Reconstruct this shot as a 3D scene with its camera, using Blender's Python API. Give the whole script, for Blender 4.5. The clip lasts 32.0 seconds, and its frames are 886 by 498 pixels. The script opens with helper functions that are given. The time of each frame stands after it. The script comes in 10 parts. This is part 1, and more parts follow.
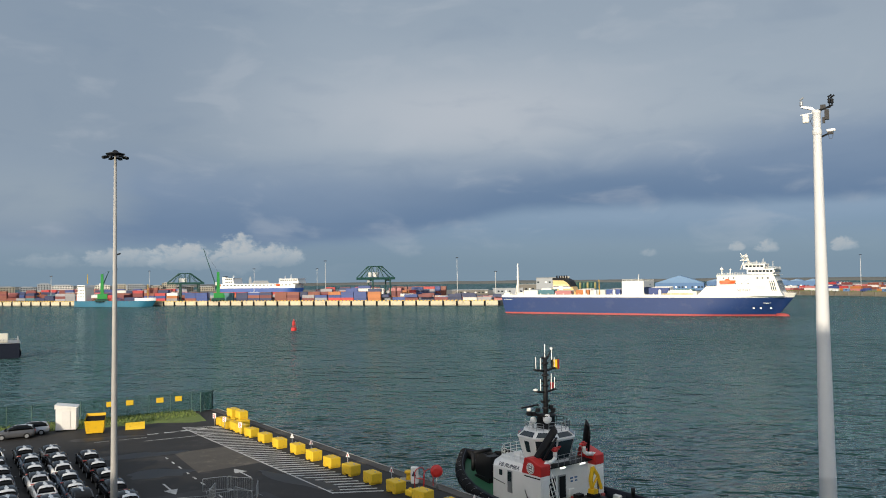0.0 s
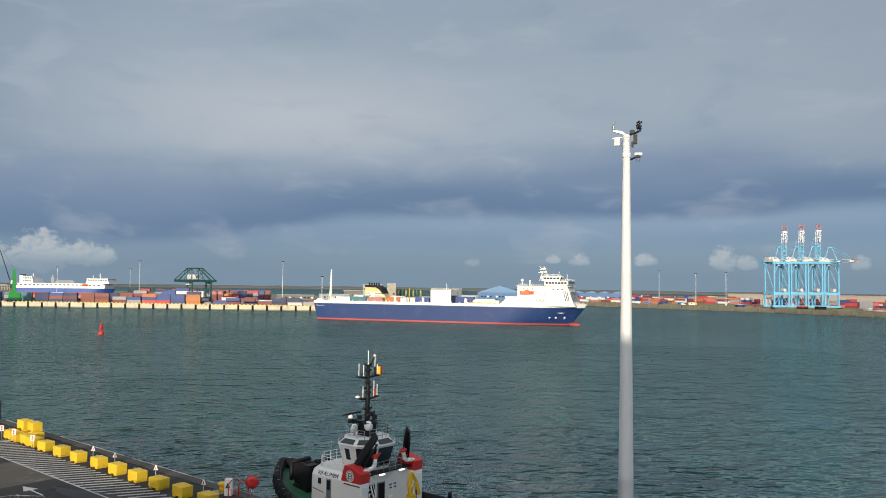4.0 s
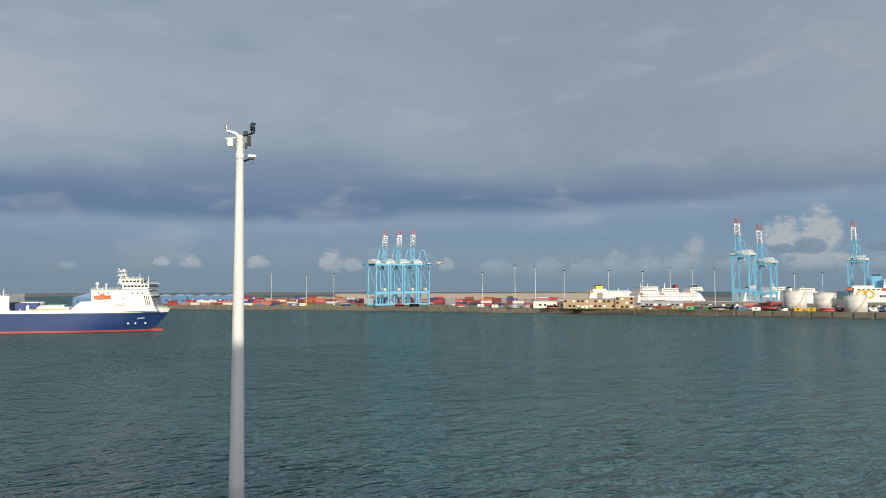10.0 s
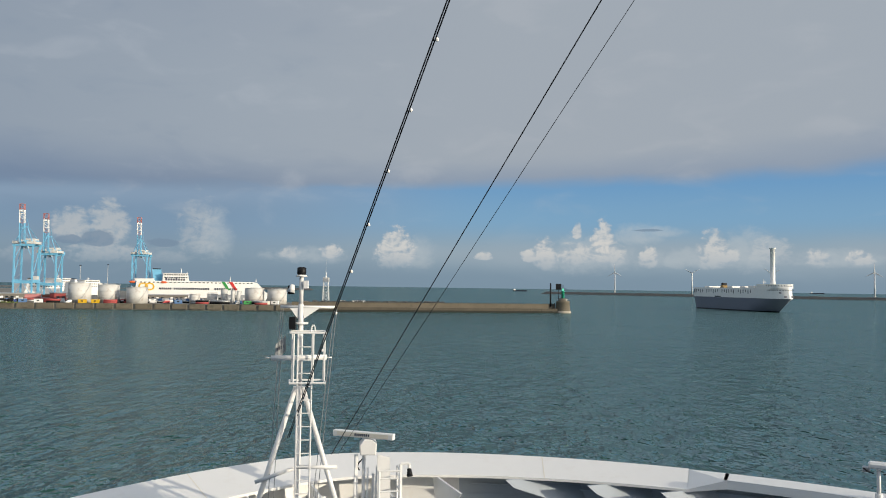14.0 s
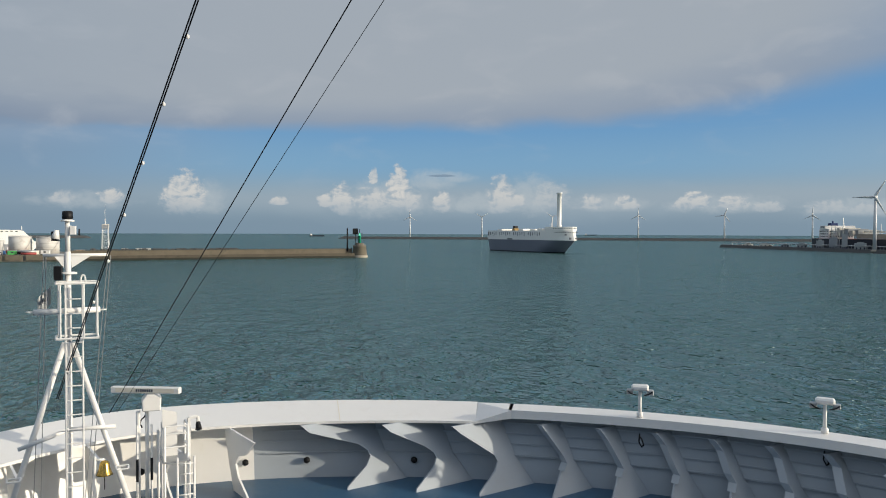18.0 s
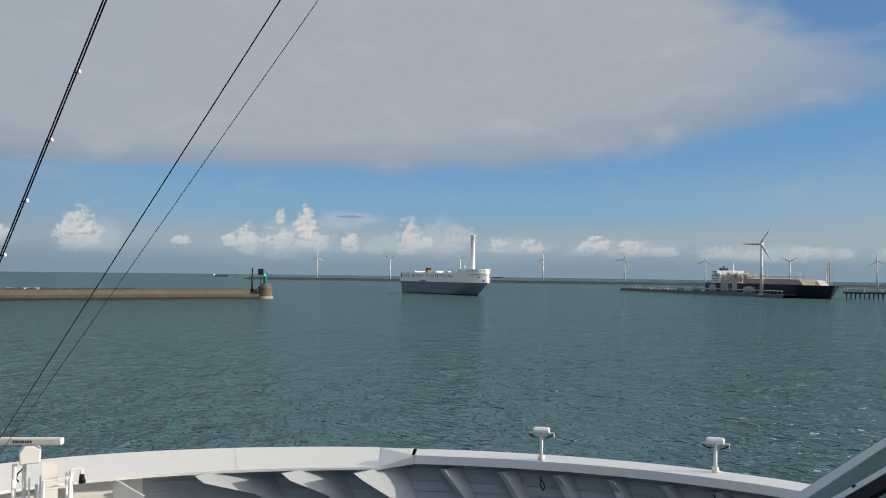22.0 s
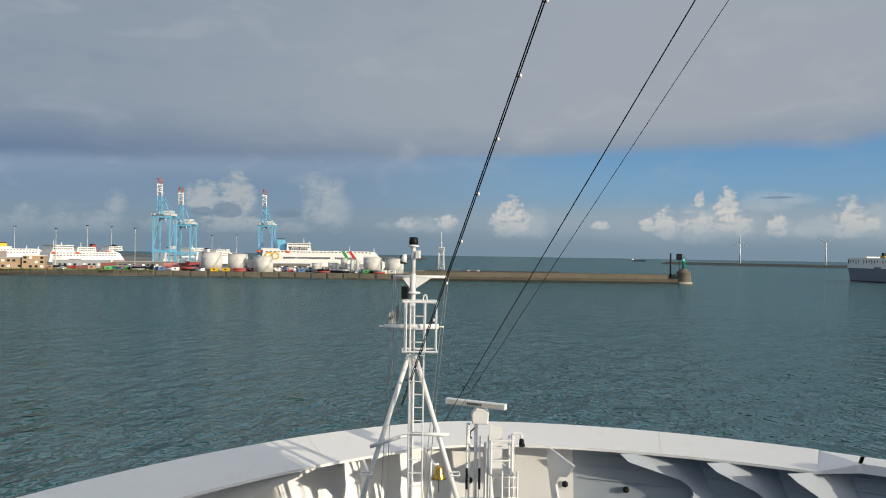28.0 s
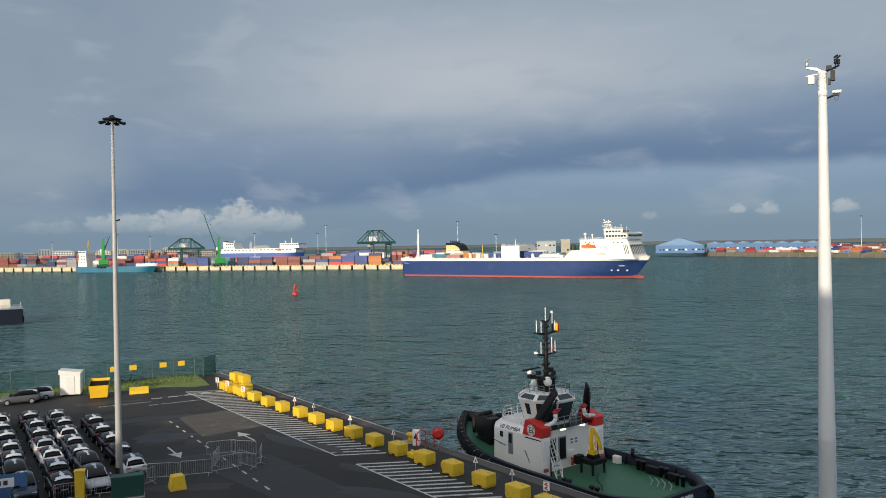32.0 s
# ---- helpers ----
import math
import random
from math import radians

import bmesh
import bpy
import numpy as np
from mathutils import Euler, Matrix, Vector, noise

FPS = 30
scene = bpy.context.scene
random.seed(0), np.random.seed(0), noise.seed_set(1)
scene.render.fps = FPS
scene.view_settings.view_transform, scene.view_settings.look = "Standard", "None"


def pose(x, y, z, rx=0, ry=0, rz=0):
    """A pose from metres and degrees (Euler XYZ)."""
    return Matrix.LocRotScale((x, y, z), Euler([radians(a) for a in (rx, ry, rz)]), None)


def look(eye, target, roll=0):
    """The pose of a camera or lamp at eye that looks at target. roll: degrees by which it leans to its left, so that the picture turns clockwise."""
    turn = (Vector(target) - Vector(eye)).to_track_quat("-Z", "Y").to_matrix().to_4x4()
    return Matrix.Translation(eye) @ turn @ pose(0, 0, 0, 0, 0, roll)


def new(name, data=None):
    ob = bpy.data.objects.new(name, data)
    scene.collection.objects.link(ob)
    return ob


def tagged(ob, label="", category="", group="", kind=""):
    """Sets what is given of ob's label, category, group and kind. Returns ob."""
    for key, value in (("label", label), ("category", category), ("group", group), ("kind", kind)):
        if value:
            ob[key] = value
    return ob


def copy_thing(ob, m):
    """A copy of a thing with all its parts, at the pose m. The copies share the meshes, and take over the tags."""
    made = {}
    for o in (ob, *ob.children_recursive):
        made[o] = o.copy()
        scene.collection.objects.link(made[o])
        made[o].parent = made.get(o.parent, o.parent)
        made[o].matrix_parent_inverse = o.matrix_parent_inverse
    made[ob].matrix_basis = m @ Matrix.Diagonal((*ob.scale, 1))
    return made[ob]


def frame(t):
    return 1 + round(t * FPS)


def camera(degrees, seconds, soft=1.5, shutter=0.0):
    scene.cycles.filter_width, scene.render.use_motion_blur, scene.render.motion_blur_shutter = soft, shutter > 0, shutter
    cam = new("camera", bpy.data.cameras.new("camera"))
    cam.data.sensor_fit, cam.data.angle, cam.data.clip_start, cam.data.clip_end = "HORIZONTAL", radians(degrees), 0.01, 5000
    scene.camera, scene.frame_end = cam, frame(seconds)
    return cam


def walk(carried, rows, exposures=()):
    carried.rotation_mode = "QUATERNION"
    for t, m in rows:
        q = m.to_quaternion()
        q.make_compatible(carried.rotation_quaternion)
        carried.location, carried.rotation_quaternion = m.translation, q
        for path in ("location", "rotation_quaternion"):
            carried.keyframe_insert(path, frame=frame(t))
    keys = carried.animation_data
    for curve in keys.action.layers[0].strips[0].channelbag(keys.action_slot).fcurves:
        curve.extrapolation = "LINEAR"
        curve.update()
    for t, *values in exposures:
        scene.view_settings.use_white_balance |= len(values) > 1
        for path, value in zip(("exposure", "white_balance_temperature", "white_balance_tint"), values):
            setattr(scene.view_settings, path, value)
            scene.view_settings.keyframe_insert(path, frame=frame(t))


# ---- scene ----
cam = camera(59.90, 32.0, soft=1.0)
# seconds, x, y, z, heading, pitch, roll
PATH = [
    (0.0, -0.00, 0.00, 23.00, 0.01, 2.20, 0.68),
    (0.5, 0.02, 0.04, 22.99, 0.64, 1.85, 0.72),
    (1.0, 0.05, 0.11, 23.02, 0.36, 1.74, 0.18),
    (1.5, 0.06, 0.13, 23.04, -2.77, 2.00, 0.03),
    (2.0, 0.11, 0.19, 23.03, -4.33, 2.21, -0.04),
    (2.5, 0.12, 0.22, 23.02, -7.49, 2.40, 0.31),
    (3.0, 0.10, 0.22, 23.03, -10.05, 2.39, 0.39),
    (3.5, 0.11, 0.25, 23.03, -11.46, 2.55, -0.08),
    (4.0, 0.11, 0.24, 23.01, -12.82, 2.68, -0.75),
    (4.5, 0.12, 0.25, 22.99, -14.39, 2.87, -1.13),
    (5.5, 0.09, 0.18, 23.00, -16.90, 1.80, -0.90),
    (6.5, 0.07, 0.11, 22.99, -16.18, 0.58, -0.52),
    (7.0, 0.07, 0.14, 22.99, -14.61, 0.42, 0.17),
    (7.5, 0.07, 0.15, 23.00, -13.17, 0.55, 0.63),
    (8.0, 0.11, 0.17, 23.02, -12.87, 0.84, 0.83),
    (8.5, 0.13, 0.25, 23.03, -18.06, 1.93, 0.84),
    (9.0, 0.20, 0.34, 23.06, -23.73, 2.39, 0.49),
    (9.5, 0.28, 0.49, 23.08, -32.07, 2.63, -0.13),
    (10.0, 0.25, 0.51, 23.06, -41.07, 2.96, 0.21),
    (10.5, 0.31, 0.50, 23.04, -48.03, 2.72, 0.34),
    (11.0, 0.31, 0.45, 23.05, -51.56, 2.52, 0.48),
    (11.5, 0.15, 0.42, 23.04, -61.57, 2.29, 0.81),
    (12.0, 0.21, 0.48, 23.04, -71.65, 2.43, 0.19),
    (12.5, 0.20, 0.49, 23.04, -76.84, 2.54, -0.71),
    (13.0, 0.22, 0.48, 23.05, -81.46, 2.64, -0.86),
    (13.5, 0.23, 0.49, 23.06, -86.55, 2.70, -0.88),
    (14.0, 0.21, 0.45, 23.06, -90.88, 2.61, -0.79),
    (14.5, 0.22, 0.44, 23.06, -92.94, 2.38, -0.61),
    (15.0, 0.27, 0.41, 23.06, -94.74, 2.10, -0.47),
    (15.5, 0.19, 0.37, 23.05, -98.90, 1.77, -0.13),
    (17.5, 0.53, 0.34, 23.01, -105.34, -1.09, -0.08),
    (18.0, 0.56, 0.31, 23.02, -105.92, -1.37, -0.20),
    (18.5, 0.57, 0.29, 23.01, -106.54, -1.36, -0.13),
    (19.0, 0.55, 0.26, 23.02, -107.56, -1.13, 0.07),
    (19.5, 0.55, 0.23, 23.07, -109.07, 0.06, 0.12),
    (20.0, 0.56, 0.24, 23.07, -110.26, 0.84, -0.03),
    (20.5, 0.58, 0.23, 23.07, -111.25, 1.42, -0.44),
    (21.0, 0.56, 0.21, 23.07, -111.98, 1.57, -0.59),
    (21.5, 0.55, 0.21, 23.07, -112.46, 1.67, -0.63),
    (22.0, 0.53, 0.20, 23.07, -112.74, 1.78, -0.73),
    (22.5, 0.53, 0.21, 23.08, -112.86, 1.80, -0.66),
    (23.0, 0.52, 0.19, 23.09, -112.97, 1.72, -0.64),
    (23.5, 0.54, 0.17, 23.07, -113.19, 1.72, -0.56),
    (24.0, 0.58, 0.12, 23.08, -115.83, 1.74, -0.33),
    (24.5, 0.64, 0.08, 23.09, -120.09, 1.78, -0.15),
    (25.5, 0.66, 0.07, 23.10, -123.60, 1.75, 0.00),
    (26.5, 0.66, 0.09, 23.09, -117.95, 1.61, -0.07),
    (27.0, 0.60, 0.13, 23.09, -109.39, 1.41, -0.40),
    (27.5, 0.49, 0.26, 23.08, -92.58, 0.74, -0.72),
    (28.0, 0.41, 0.37, 23.07, -82.34, 0.23, -0.86),
    (28.5, 0.37, 0.47, 23.07, -77.26, -0.08, -0.64),
    (29.0, 0.29, 0.51, 23.08, -59.93, -0.60, -0.34),
    (29.5, 0.28, 0.38, 23.10, -35.30, -1.41, -1.76),
    (30.0, 0.13, 0.29, 23.11, -19.42, -1.49, -1.32),
    (30.5, 0.07, 0.16, 23.08, -7.76, -1.11, -0.92),
    (31.0, 0.03, 0.06, 23.05, -3.02, -0.73, 0.13),
    (31.5, -0.00, 0.07, 23.04, -0.43, -0.53, 0.74),
    (32.0, 0.01, 0.14, 23.05, 0.05, -0.50, 0.99),
]
EXPOSURES = [(0, -0.03), (2, 0), (9, 0), (10, -0.1), (11, -0.15), (12, -0.08), (13, -0.1), (15, -0.07), (18, -0.08), (20, -0.07), (22, -0.02), (24, -0.03),
             (27, -0.05), (28, -0.15), (29, -0.14), (30, -0.28), (31, -0.08), (32, -0.03)]
walk(cam, [(t, pose(x, y, z, 90 + pitch, roll, yaw)) for t, x, y, z, yaw, pitch, roll in PATH], EXPOSURES)

# ---- light and sky ----
SUN_AZ, SUN_EL = 207.0, 13.0


def compass(az, d, z=0.0):
    """A place at a bearing (degrees clockwise from +Y) and a distance from the origin."""
    return Vector((math.sin(radians(az)) * d, math.cos(radians(az)) * d, z))


sun = new("sun", bpy.data.lights.new("sun", "SUN"))
sun.data.energy, sun.data.angle, sun.data.color = 4.3, radians(0.6), (1.0, 0.88, 0.70)
sun.matrix_world = look(compass(SUN_AZ, 100, 100 * math.tan(radians(SUN_EL))), (0, 0, 0))


class Nodes:
    """Short hand for building a node tree."""

    def __init__(self, tree):
        self.tree = tree
        tree.nodes.clear()

    def add(self, kind, inputs=None):
        n = self.tree.nodes.new(kind)
        for k, v in (inputs or {}).items():
            self.put(n.inputs[k], v)
        return n

    def put(self, socket, v):
        if isinstance(v, bpy.types.NodeSocket):
            self.tree.links.new(v, socket)
        elif isinstance(v, bpy.types.Node):
            self.tree.links.new(v.outputs[0], socket)
        else:
            socket.default_value = v

    def math(self, op, a, b=0.0, c=0.0, clamp=False):
        n = self.add("ShaderNodeMath", {0: a, 1: b, 2: c})
        n.operation, n.use_clamp = op, clamp
        return n.outputs[0]

    def ramp(self, v, lo, hi, a=0.0, b=1.0, smooth=True):
        if lo > hi:
            lo, hi, a, b = hi, lo, b, a
        n = self.add("ShaderNodeMapRange", {0: v, 1: lo, 2: hi, 3: a, 4: b})
        n.interpolation_type = "SMOOTHSTEP" if smooth else "LINEAR"
        return n.outputs[0]

    def noise(self, vec, scale, detail=4.0, rough=0.55, dist=0.0):
        return self.add("ShaderNodeTexNoise", {"Vector": vec, "Scale": scale, "Detail": detail, "Roughness": rough, "Distortion": dist}).outputs[0]

    def mix(self, fac, a, b, mode="MIX"):
        n = self.add("ShaderNodeMix")
        n.data_type, n.blend_type = "RGBA", mode
        self.put(n.inputs[0], fac)
        self.put(n.inputs[6], a if not isinstance(a, tuple) else (*a[:3], 1))
        self.put(n.inputs[7], b if not isinstance(b, tuple) else (*b[:3], 1))
        return n.outputs[2]

    def xyz(self, x, y, z):
        return self.add("ShaderNodeCombineXYZ", {0: x, 1: y, 2: z}).outputs[0]


# cumulus: bearing, elevation of the base, half width, height (degrees), hardness
CUMULUS = [
    (-27.0, 1.3, 2.6, 0.9, 0.5), (-22.5, 1.4, 3.4, 1.1, 0.8), (-18.6, 1.4, 2.8, 1.6, 0.9), (-14.9, 1.4, 2.2, 2.2, 1.0), (-12.2, 1.5, 2.2, 1.4, 0.9),
    (15.0, 1.6, 0.8, 0.5, 0.4), (20.9, 1.9, 0.7, 0.6, 0.6), (22.9, 1.8, 0.9, 0.8, 0.85), (27.6, 1.8, 1.0, 0.8, 0.75), (32.9, 1.7, 1.1, 1.5, 0.8),
    (34.3, 1.6, 1.0, 0.8, 0.7), (41.3, 1.6, 0.8, 0.8, 0.7), (45.0, 1.2, 2.2, 1.2, 0.5), (48.5, 1.2, 2.4, 1.5, 0.55), (51.5, 1.3, 1.8, 1.3, 0.5), (53.8, 1.3, 1.4, 1.9, 0.5),
    (56.0, 1.4, 1.6, 1.3, 0.5), (58.6, 1.4, 2.0, 1.4, 0.55), (59.3, 2.8, 1.0, 1.4, 0.4), (62.5, 1.4, 2.0, 1.3, 0.5), (65.0, 3.2, 1.6, 1.9, 0.7), (67.3, 3.3, 1.6, 2.6, 0.85), (67.0, 1.6, 3.0, 1.2, 0.6),
    (71.0, 1.5, 2.4, 1.0, 0.5), (73.1, 2.9, 1.7, 4.0, 0.55), (79.6, 2.0, 1.0, 0.8, 0.7), (82.6, 2.1, 1.2, 0.9, 0.9), (87.4, 2.0, 1.8, 2.5, 0.9), (93.9, 2.0, 0.8, 0.6, 0.95),
    (98.4, 1.9, 1.0, 2.2, 1.0), (97.2, 2.0, 0.9, 0.8, 0.95), (100.8, 3.8, 0.35, 1.1, 0.7), (100.6, 2.0, 1.7, 1.4, 0.85), (102.6, 3.0, 0.95, 2.1, 1.0), (103.0, 2.0, 1.6, 1.7, 0.7), (105.8, 1.9, 0.85, 1.4, 1.0),
    (110.3, 2.1, 1.3, 2.2, 0.65), (111.2, 2.0, 1.0, 1.0, 0.8), (113.9, 2.3, 1.8, 1.7, 0.42), (116.8, 1.9, 1.2, 0.8, 0.85), (119.4, 1.9, 1.0, 0.8, 0.9), (124.0, 1.9, 1.5, 1.0, 0.9),
    (126.5, 1.8, 1.5, 0.8, 0.9), (128.8, 1.6, 1.3, 0.7, 0.85), (132.4, 1.5, 1.6, 0.8, 0.85), (134.8, 1.4, 1.1, 0.7, 0.8), (138.4, 1.5, 1.7, 0.8, 0.85), (140.2, 1.5, 0.8, 0.6, 0.8), (143.0, 1.4, 1.4, 0.9, 0.8),
]
# thin veils drawn out from the tops, and slate heaps in shadow before the others
VEILS = [(105.0, 3.6, 2.2, 1.2), (106.8, 3.9, 2.0, 0.6), (112.4, 2.4, 2.4, 2.2), (101.5, 2.0, 4.4, 2.0), (109.0, 1.9, 6.0, 1.0), (88.8, 2.0, 1.8, 1.9), (81.0, 1.9, 4.0, 0.9), (118.0, 1.9, 3.6, 0.9), (126.0, 1.8, 4.6, 1.0), (136.0, 1.5, 6.5, 0.9), (74.2, 3.0, 1.6, 3.0)]
SHADED = [(66.6, 2.7, 1.5, 0.9), (64.9, 2.6, 1.3, 0.5), (70.8, 2.6, 1.4, 0.5), (105.8, 4.05, 1.5, 0.14)]


def tone(r, g, b):
    """A linear colour from eight-bit display values."""
    return tuple((c / 255 / 12.92) if c < 10 else ((c / 255 + 0.055) / 1.055) ** 2.4 for c in (r, g, b))


def make_sky():
    world = bpy.data.worlds.new("sky")
    scene.world = world
    world.use_nodes = True
    N = Nodes(world.node_tree)
    way = N.add("ShaderNodeTexCoord").outputs["Generated"]
    sep = N.add("ShaderNodeSeparateXYZ", {0: way})
    az = N.math("MULTIPLY", N.math("ARCTAN2", sep.outputs[0], sep.outputs[1]), 180 / math.pi)
    el = N.math("MULTIPLY", N.math("ARCSINE", N.math("MINIMUM", N.math("MAXIMUM", sep.outputs[2], -1.0), 1.0)), 180 / math.pi)
    air = N.add("ShaderNodeTexSky")
    air.sky_type, air.sun_disc, air.sun_elevation, air.sun_rotation = "NISHITA", False, radians(SUN_EL), radians(SUN_AZ)
    air.air_density, air.dust_density, air.ozone_density = 1.0, 0.6, 2.0
    clear = N.mix(1.0, air.outputs[0], (0.10, 0.10, 0.10), "MULTIPLY")

    def bell(v, mid, wide):
        d = N.math("DIVIDE", N.math("SUBTRACT", v, mid), wide)
        return N.math("POWER", 2.718, N.math("MULTIPLY", N.math("MULTIPLY", d, d), -1.0))

    # sheets of cloud lie flat, so their pattern is drawn out sideways
    big = N.noise(N.xyz(N.math("MULTIPLY", az, 0.045), N.math("MULTIPLY", el, 0.16), 0.0), 1.6, 4.0, 0.5, 0.3)
    small = N.noise(N.xyz(N.math("MULTIPLY", az, 0.12), N.math("MULTIPLY", el, 0.30), 3.0), 1.4, 5.0, 0.5, 0.4)
    wob = N.math("SUBTRACT", big, 0.5)
    flick = N.math("SUBTRACT", small, 0.5)
    e2 = N.math("ADD", el, N.math("ADD", N.math("MULTIPLY", wob, 2.6), N.math("MULTIPLY", flick, 1.2)))
    # the dark band: its lower edge climbs to the east, its upper edge swells in the north-east
    low = N.math("ADD", N.ramp(az, -9.0, 8.0, 2.6, 5.0), N.math("MULTIPLY", N.math("MAXIMUM", N.math("SUBTRACT", az, 28.0), 0.0), 0.038))
    top = N.math("ADD", 8.4, N.math("MULTIPLY", bell(az, 27.0, 13.0), 2.2))
    under = N.mix(N.ramp(el, 0.6, 4.2), tone(116, 140, 160), tone(126, 149, 173))
    under = N.mix(N.math("MULTIPLY", bell(N.math("SUBTRACT", el, low), -0.5, 0.9), N.ramp(az, -4.0, 14.0, 0.0, 0.5)), under, tone(148, 168, 190))
    slate = N.mix(N.ramp(N.math("SUBTRACT", e2, low), 0.4, 4.5), tone(106, 130, 160), tone(130, 149, 173))
    slate = N.mix(N.ramp(az, 45.0, 75.0, 0.0, 0.55), slate, tone(140, 153, 172))
    high = N.mix(N.ramp(az, 20.0, 75.0), tone(158, 172, 186), tone(160, 171, 183))
    high = N.mix(N.ramp(e2, 13.5, 20.0, 0.0, 0.8), high, N.mix(N.ramp(az, 10.0, 70.0), tone(148, 163, 179), tone(154, 165, 179)))
    high = N.mix(N.ramp(az, -6.0, -22.0, 0.0, 0.75), high, tone(132, 149, 168))
    high = N.mix(N.math("MULTIPLY", bell(az, 54.0, 16.0), 0.6), high, tone(139, 153, 170))
    glare = N.math("MULTIPLY", bell(az, 2.0, 13.0), bell(e2, 12.2, 3.2))
    high = N.mix(N.math("MULTIPLY", glare, 0.85), high, tone(184, 191, 200))
    sheet = N.mix(N.ramp(N.math("SUBTRACT", e2, top), -2.4, 2.0), slate, high)
    edge = N.math("ADD", N.math("SUBTRACT", el, low), N.math("ADD", N.math("MULTIPLY", flick, 1.0), N.math("MULTIPLY", wob, 1.2)))
    sheet = N.mix(N.ramp(edge, -0.5, 0.7), under, sheet)
    # a paler bank stands at the western end
    bank = N.math("MULTIPLY", N.ramp(N.math("ADD", az, N.math("MULTIPLY", flick, 10.0)), -21.0, -27.0), bell(el, 5.6, 3.4))
    sheet = N.mix(N.math("MULTIPLY", bank, 0.8), sheet, tone(152, 166, 178))
    # soft light and dark streaks
    sheet = N.mix(N.ramp(flick, 0.03, 0.24, 0.0, 0.30), sheet, tone(180, 188, 198))
    sheet = N.mix(N.ramp(flick, -0.03, -0.24, 0.0, 0.20), sheet, tone(118, 138, 163))
    # over the open sea the sheet ends above clear sky
    lens_base = N.math("ADD", 7.1, N.math("MULTIPLY", N.math("SUBTRACT", az, 94.0), 0.030))
    bend = N.math("MAXIMUM", N.math("SUBTRACT", az, 116.0), 0.0)
    lens_base = N.math("ADD", lens_base, N.math("MULTIPLY", N.math("MULTIPLY", bend, bend), 0.0045))
    soft = N.ramp(az, 110.0, 135.0, 0.8, 1.7)
    rise = N.math("DIVIDE", N.math("ADD", N.math("SUBTRACT", el, lens_base), N.math("ADD", N.math("MULTIPLY", wob, 1.6), N.math("MULTIPLY", flick, 1.0))), soft)
    over = N.ramp(rise, -0.6, 1.0)
    lid = N.math("ADD", 14.2, N.math("MULTIPLY", N.math("SUBTRACT", 143.0, az), 0.44))
    drop = N.math("ADD", N.math("SUBTRACT", lid, el), N.math("ADD", N.math("MULTIPLY", wob, 4.0), N.math("MULTIPLY", flick, 3.0)))
    lens = N.math("MULTIPLY", over, N.math("MAXIMUM", N.ramp(drop, -1.6, 1.8), N.ramp(az, 112.0, 96.0)))
    pale = N.mix(N.ramp(rise, 0.2, 3.5), tone(146, 160, 178), tone(165, 174, 184))
    pale = N.mix(N.ramp(flick, 0.0, 0.22, 0.0, 0.4), pale, tone(178, 184, 192))
    sheet = N.mix(N.ramp(az, 70.0, 98.0), sheet, pale)
    cover = N.math("MAXIMUM", lens, N.math("MULTIPLY", N.ramp(az, 96.0, 72.0), N.ramp(N.math("SUBTRACT", el, low), -6.0, 1.0, 0.55, 1.0)))
    # behind the camera the sheet breaks up round the sun
    away = N.math("COSINE", N.math("MULTIPLY", N.math("SUBTRACT", az, SUN_AZ), math.pi / 180))
    cover = N.math("MULTIPLY", cover, N.ramp(away, 0.75, 0.2))
    blue = N.mix(N.ramp(el, 2.0, 5.0), tone(140, 165, 182), tone(125, 168, 202))
    blue = N.mix(N.ramp(el, 4.5, 9.0), blue, tone(104, 155, 202))
    blue = N.mix(N.ramp(el, 9.0, 18.0), blue, tone(98, 138, 186))
    clear = N.mix(0.92, clear, blue)
    clear = N.mix(N.ramp(flick, 0.04, 0.25, 0.0, 0.22), clear, tone(165, 182, 198))
    clear = N.mix(N.math("MULTIPLY", N.ramp(az, 118.0, 150.0, 0.0, 0.5), N.ramp(el, 11.0, 3.0)), clear, tone(166, 180, 188))
    sky = N.mix(cover, clear, sheet)
    # brighter cloud overhead, out of view, added to lift the light in shaded places
    sky = N.mix(N.ramp(el, 26.0, 60.0), sky, (0.58, 0.63, 0.70))
    # wide glow round the low sun, behind the lookout, added to brighten shaded sides
    sunward = compass(SUN_AZ, math.cos(radians(SUN_EL)), math.sin(radians(SUN_EL)))
    near_sun = N.add("ShaderNodeVectorMath", {0: way, 1: tuple(sunward)})
    near_sun.operation = "DOT_PRODUCT"
    sky = N.mix(N.ramp(near_sun.outputs["Value"], 0.72, 1.0, 0.0, 0.9), sky, (3.0, 2.7, 2.3))
    # haze and a low grey bank at the horizon
    sky = N.mix(N.ramp(N.math("ADD", el, N.math("MULTIPLY", flick, 1.6)), 2.7, 0.4, 0.0, 0.8), sky, tone(124, 146, 164))
    veil = N.math("MULTIPLY", bell(N.math("ADD", el, N.math("MULTIPLY", wob, 1.6)), 2.3, 1.1), N.ramp(az, 78.0, 98.0, 0.12, 0.7))
    sky = N.mix(veil, sky, tone(160, 174, 185))
    # cumulus: billowed heaps with flat hazy bases
    where = N.xyz(N.math("MULTIPLY", az, 0.75), N.math("MULTIPLY", el, 1.05), 9.0)
    bill = N.math("SUBTRACT", N.noise(where, 1.15, 9.0, 0.62, 0.35), 0.5)
    puffs = N.math("SUBTRACT", 0.40, N.add("ShaderNodeTexVoronoi", {"Vector": where, "Scale": 2.6}).outputs[0])
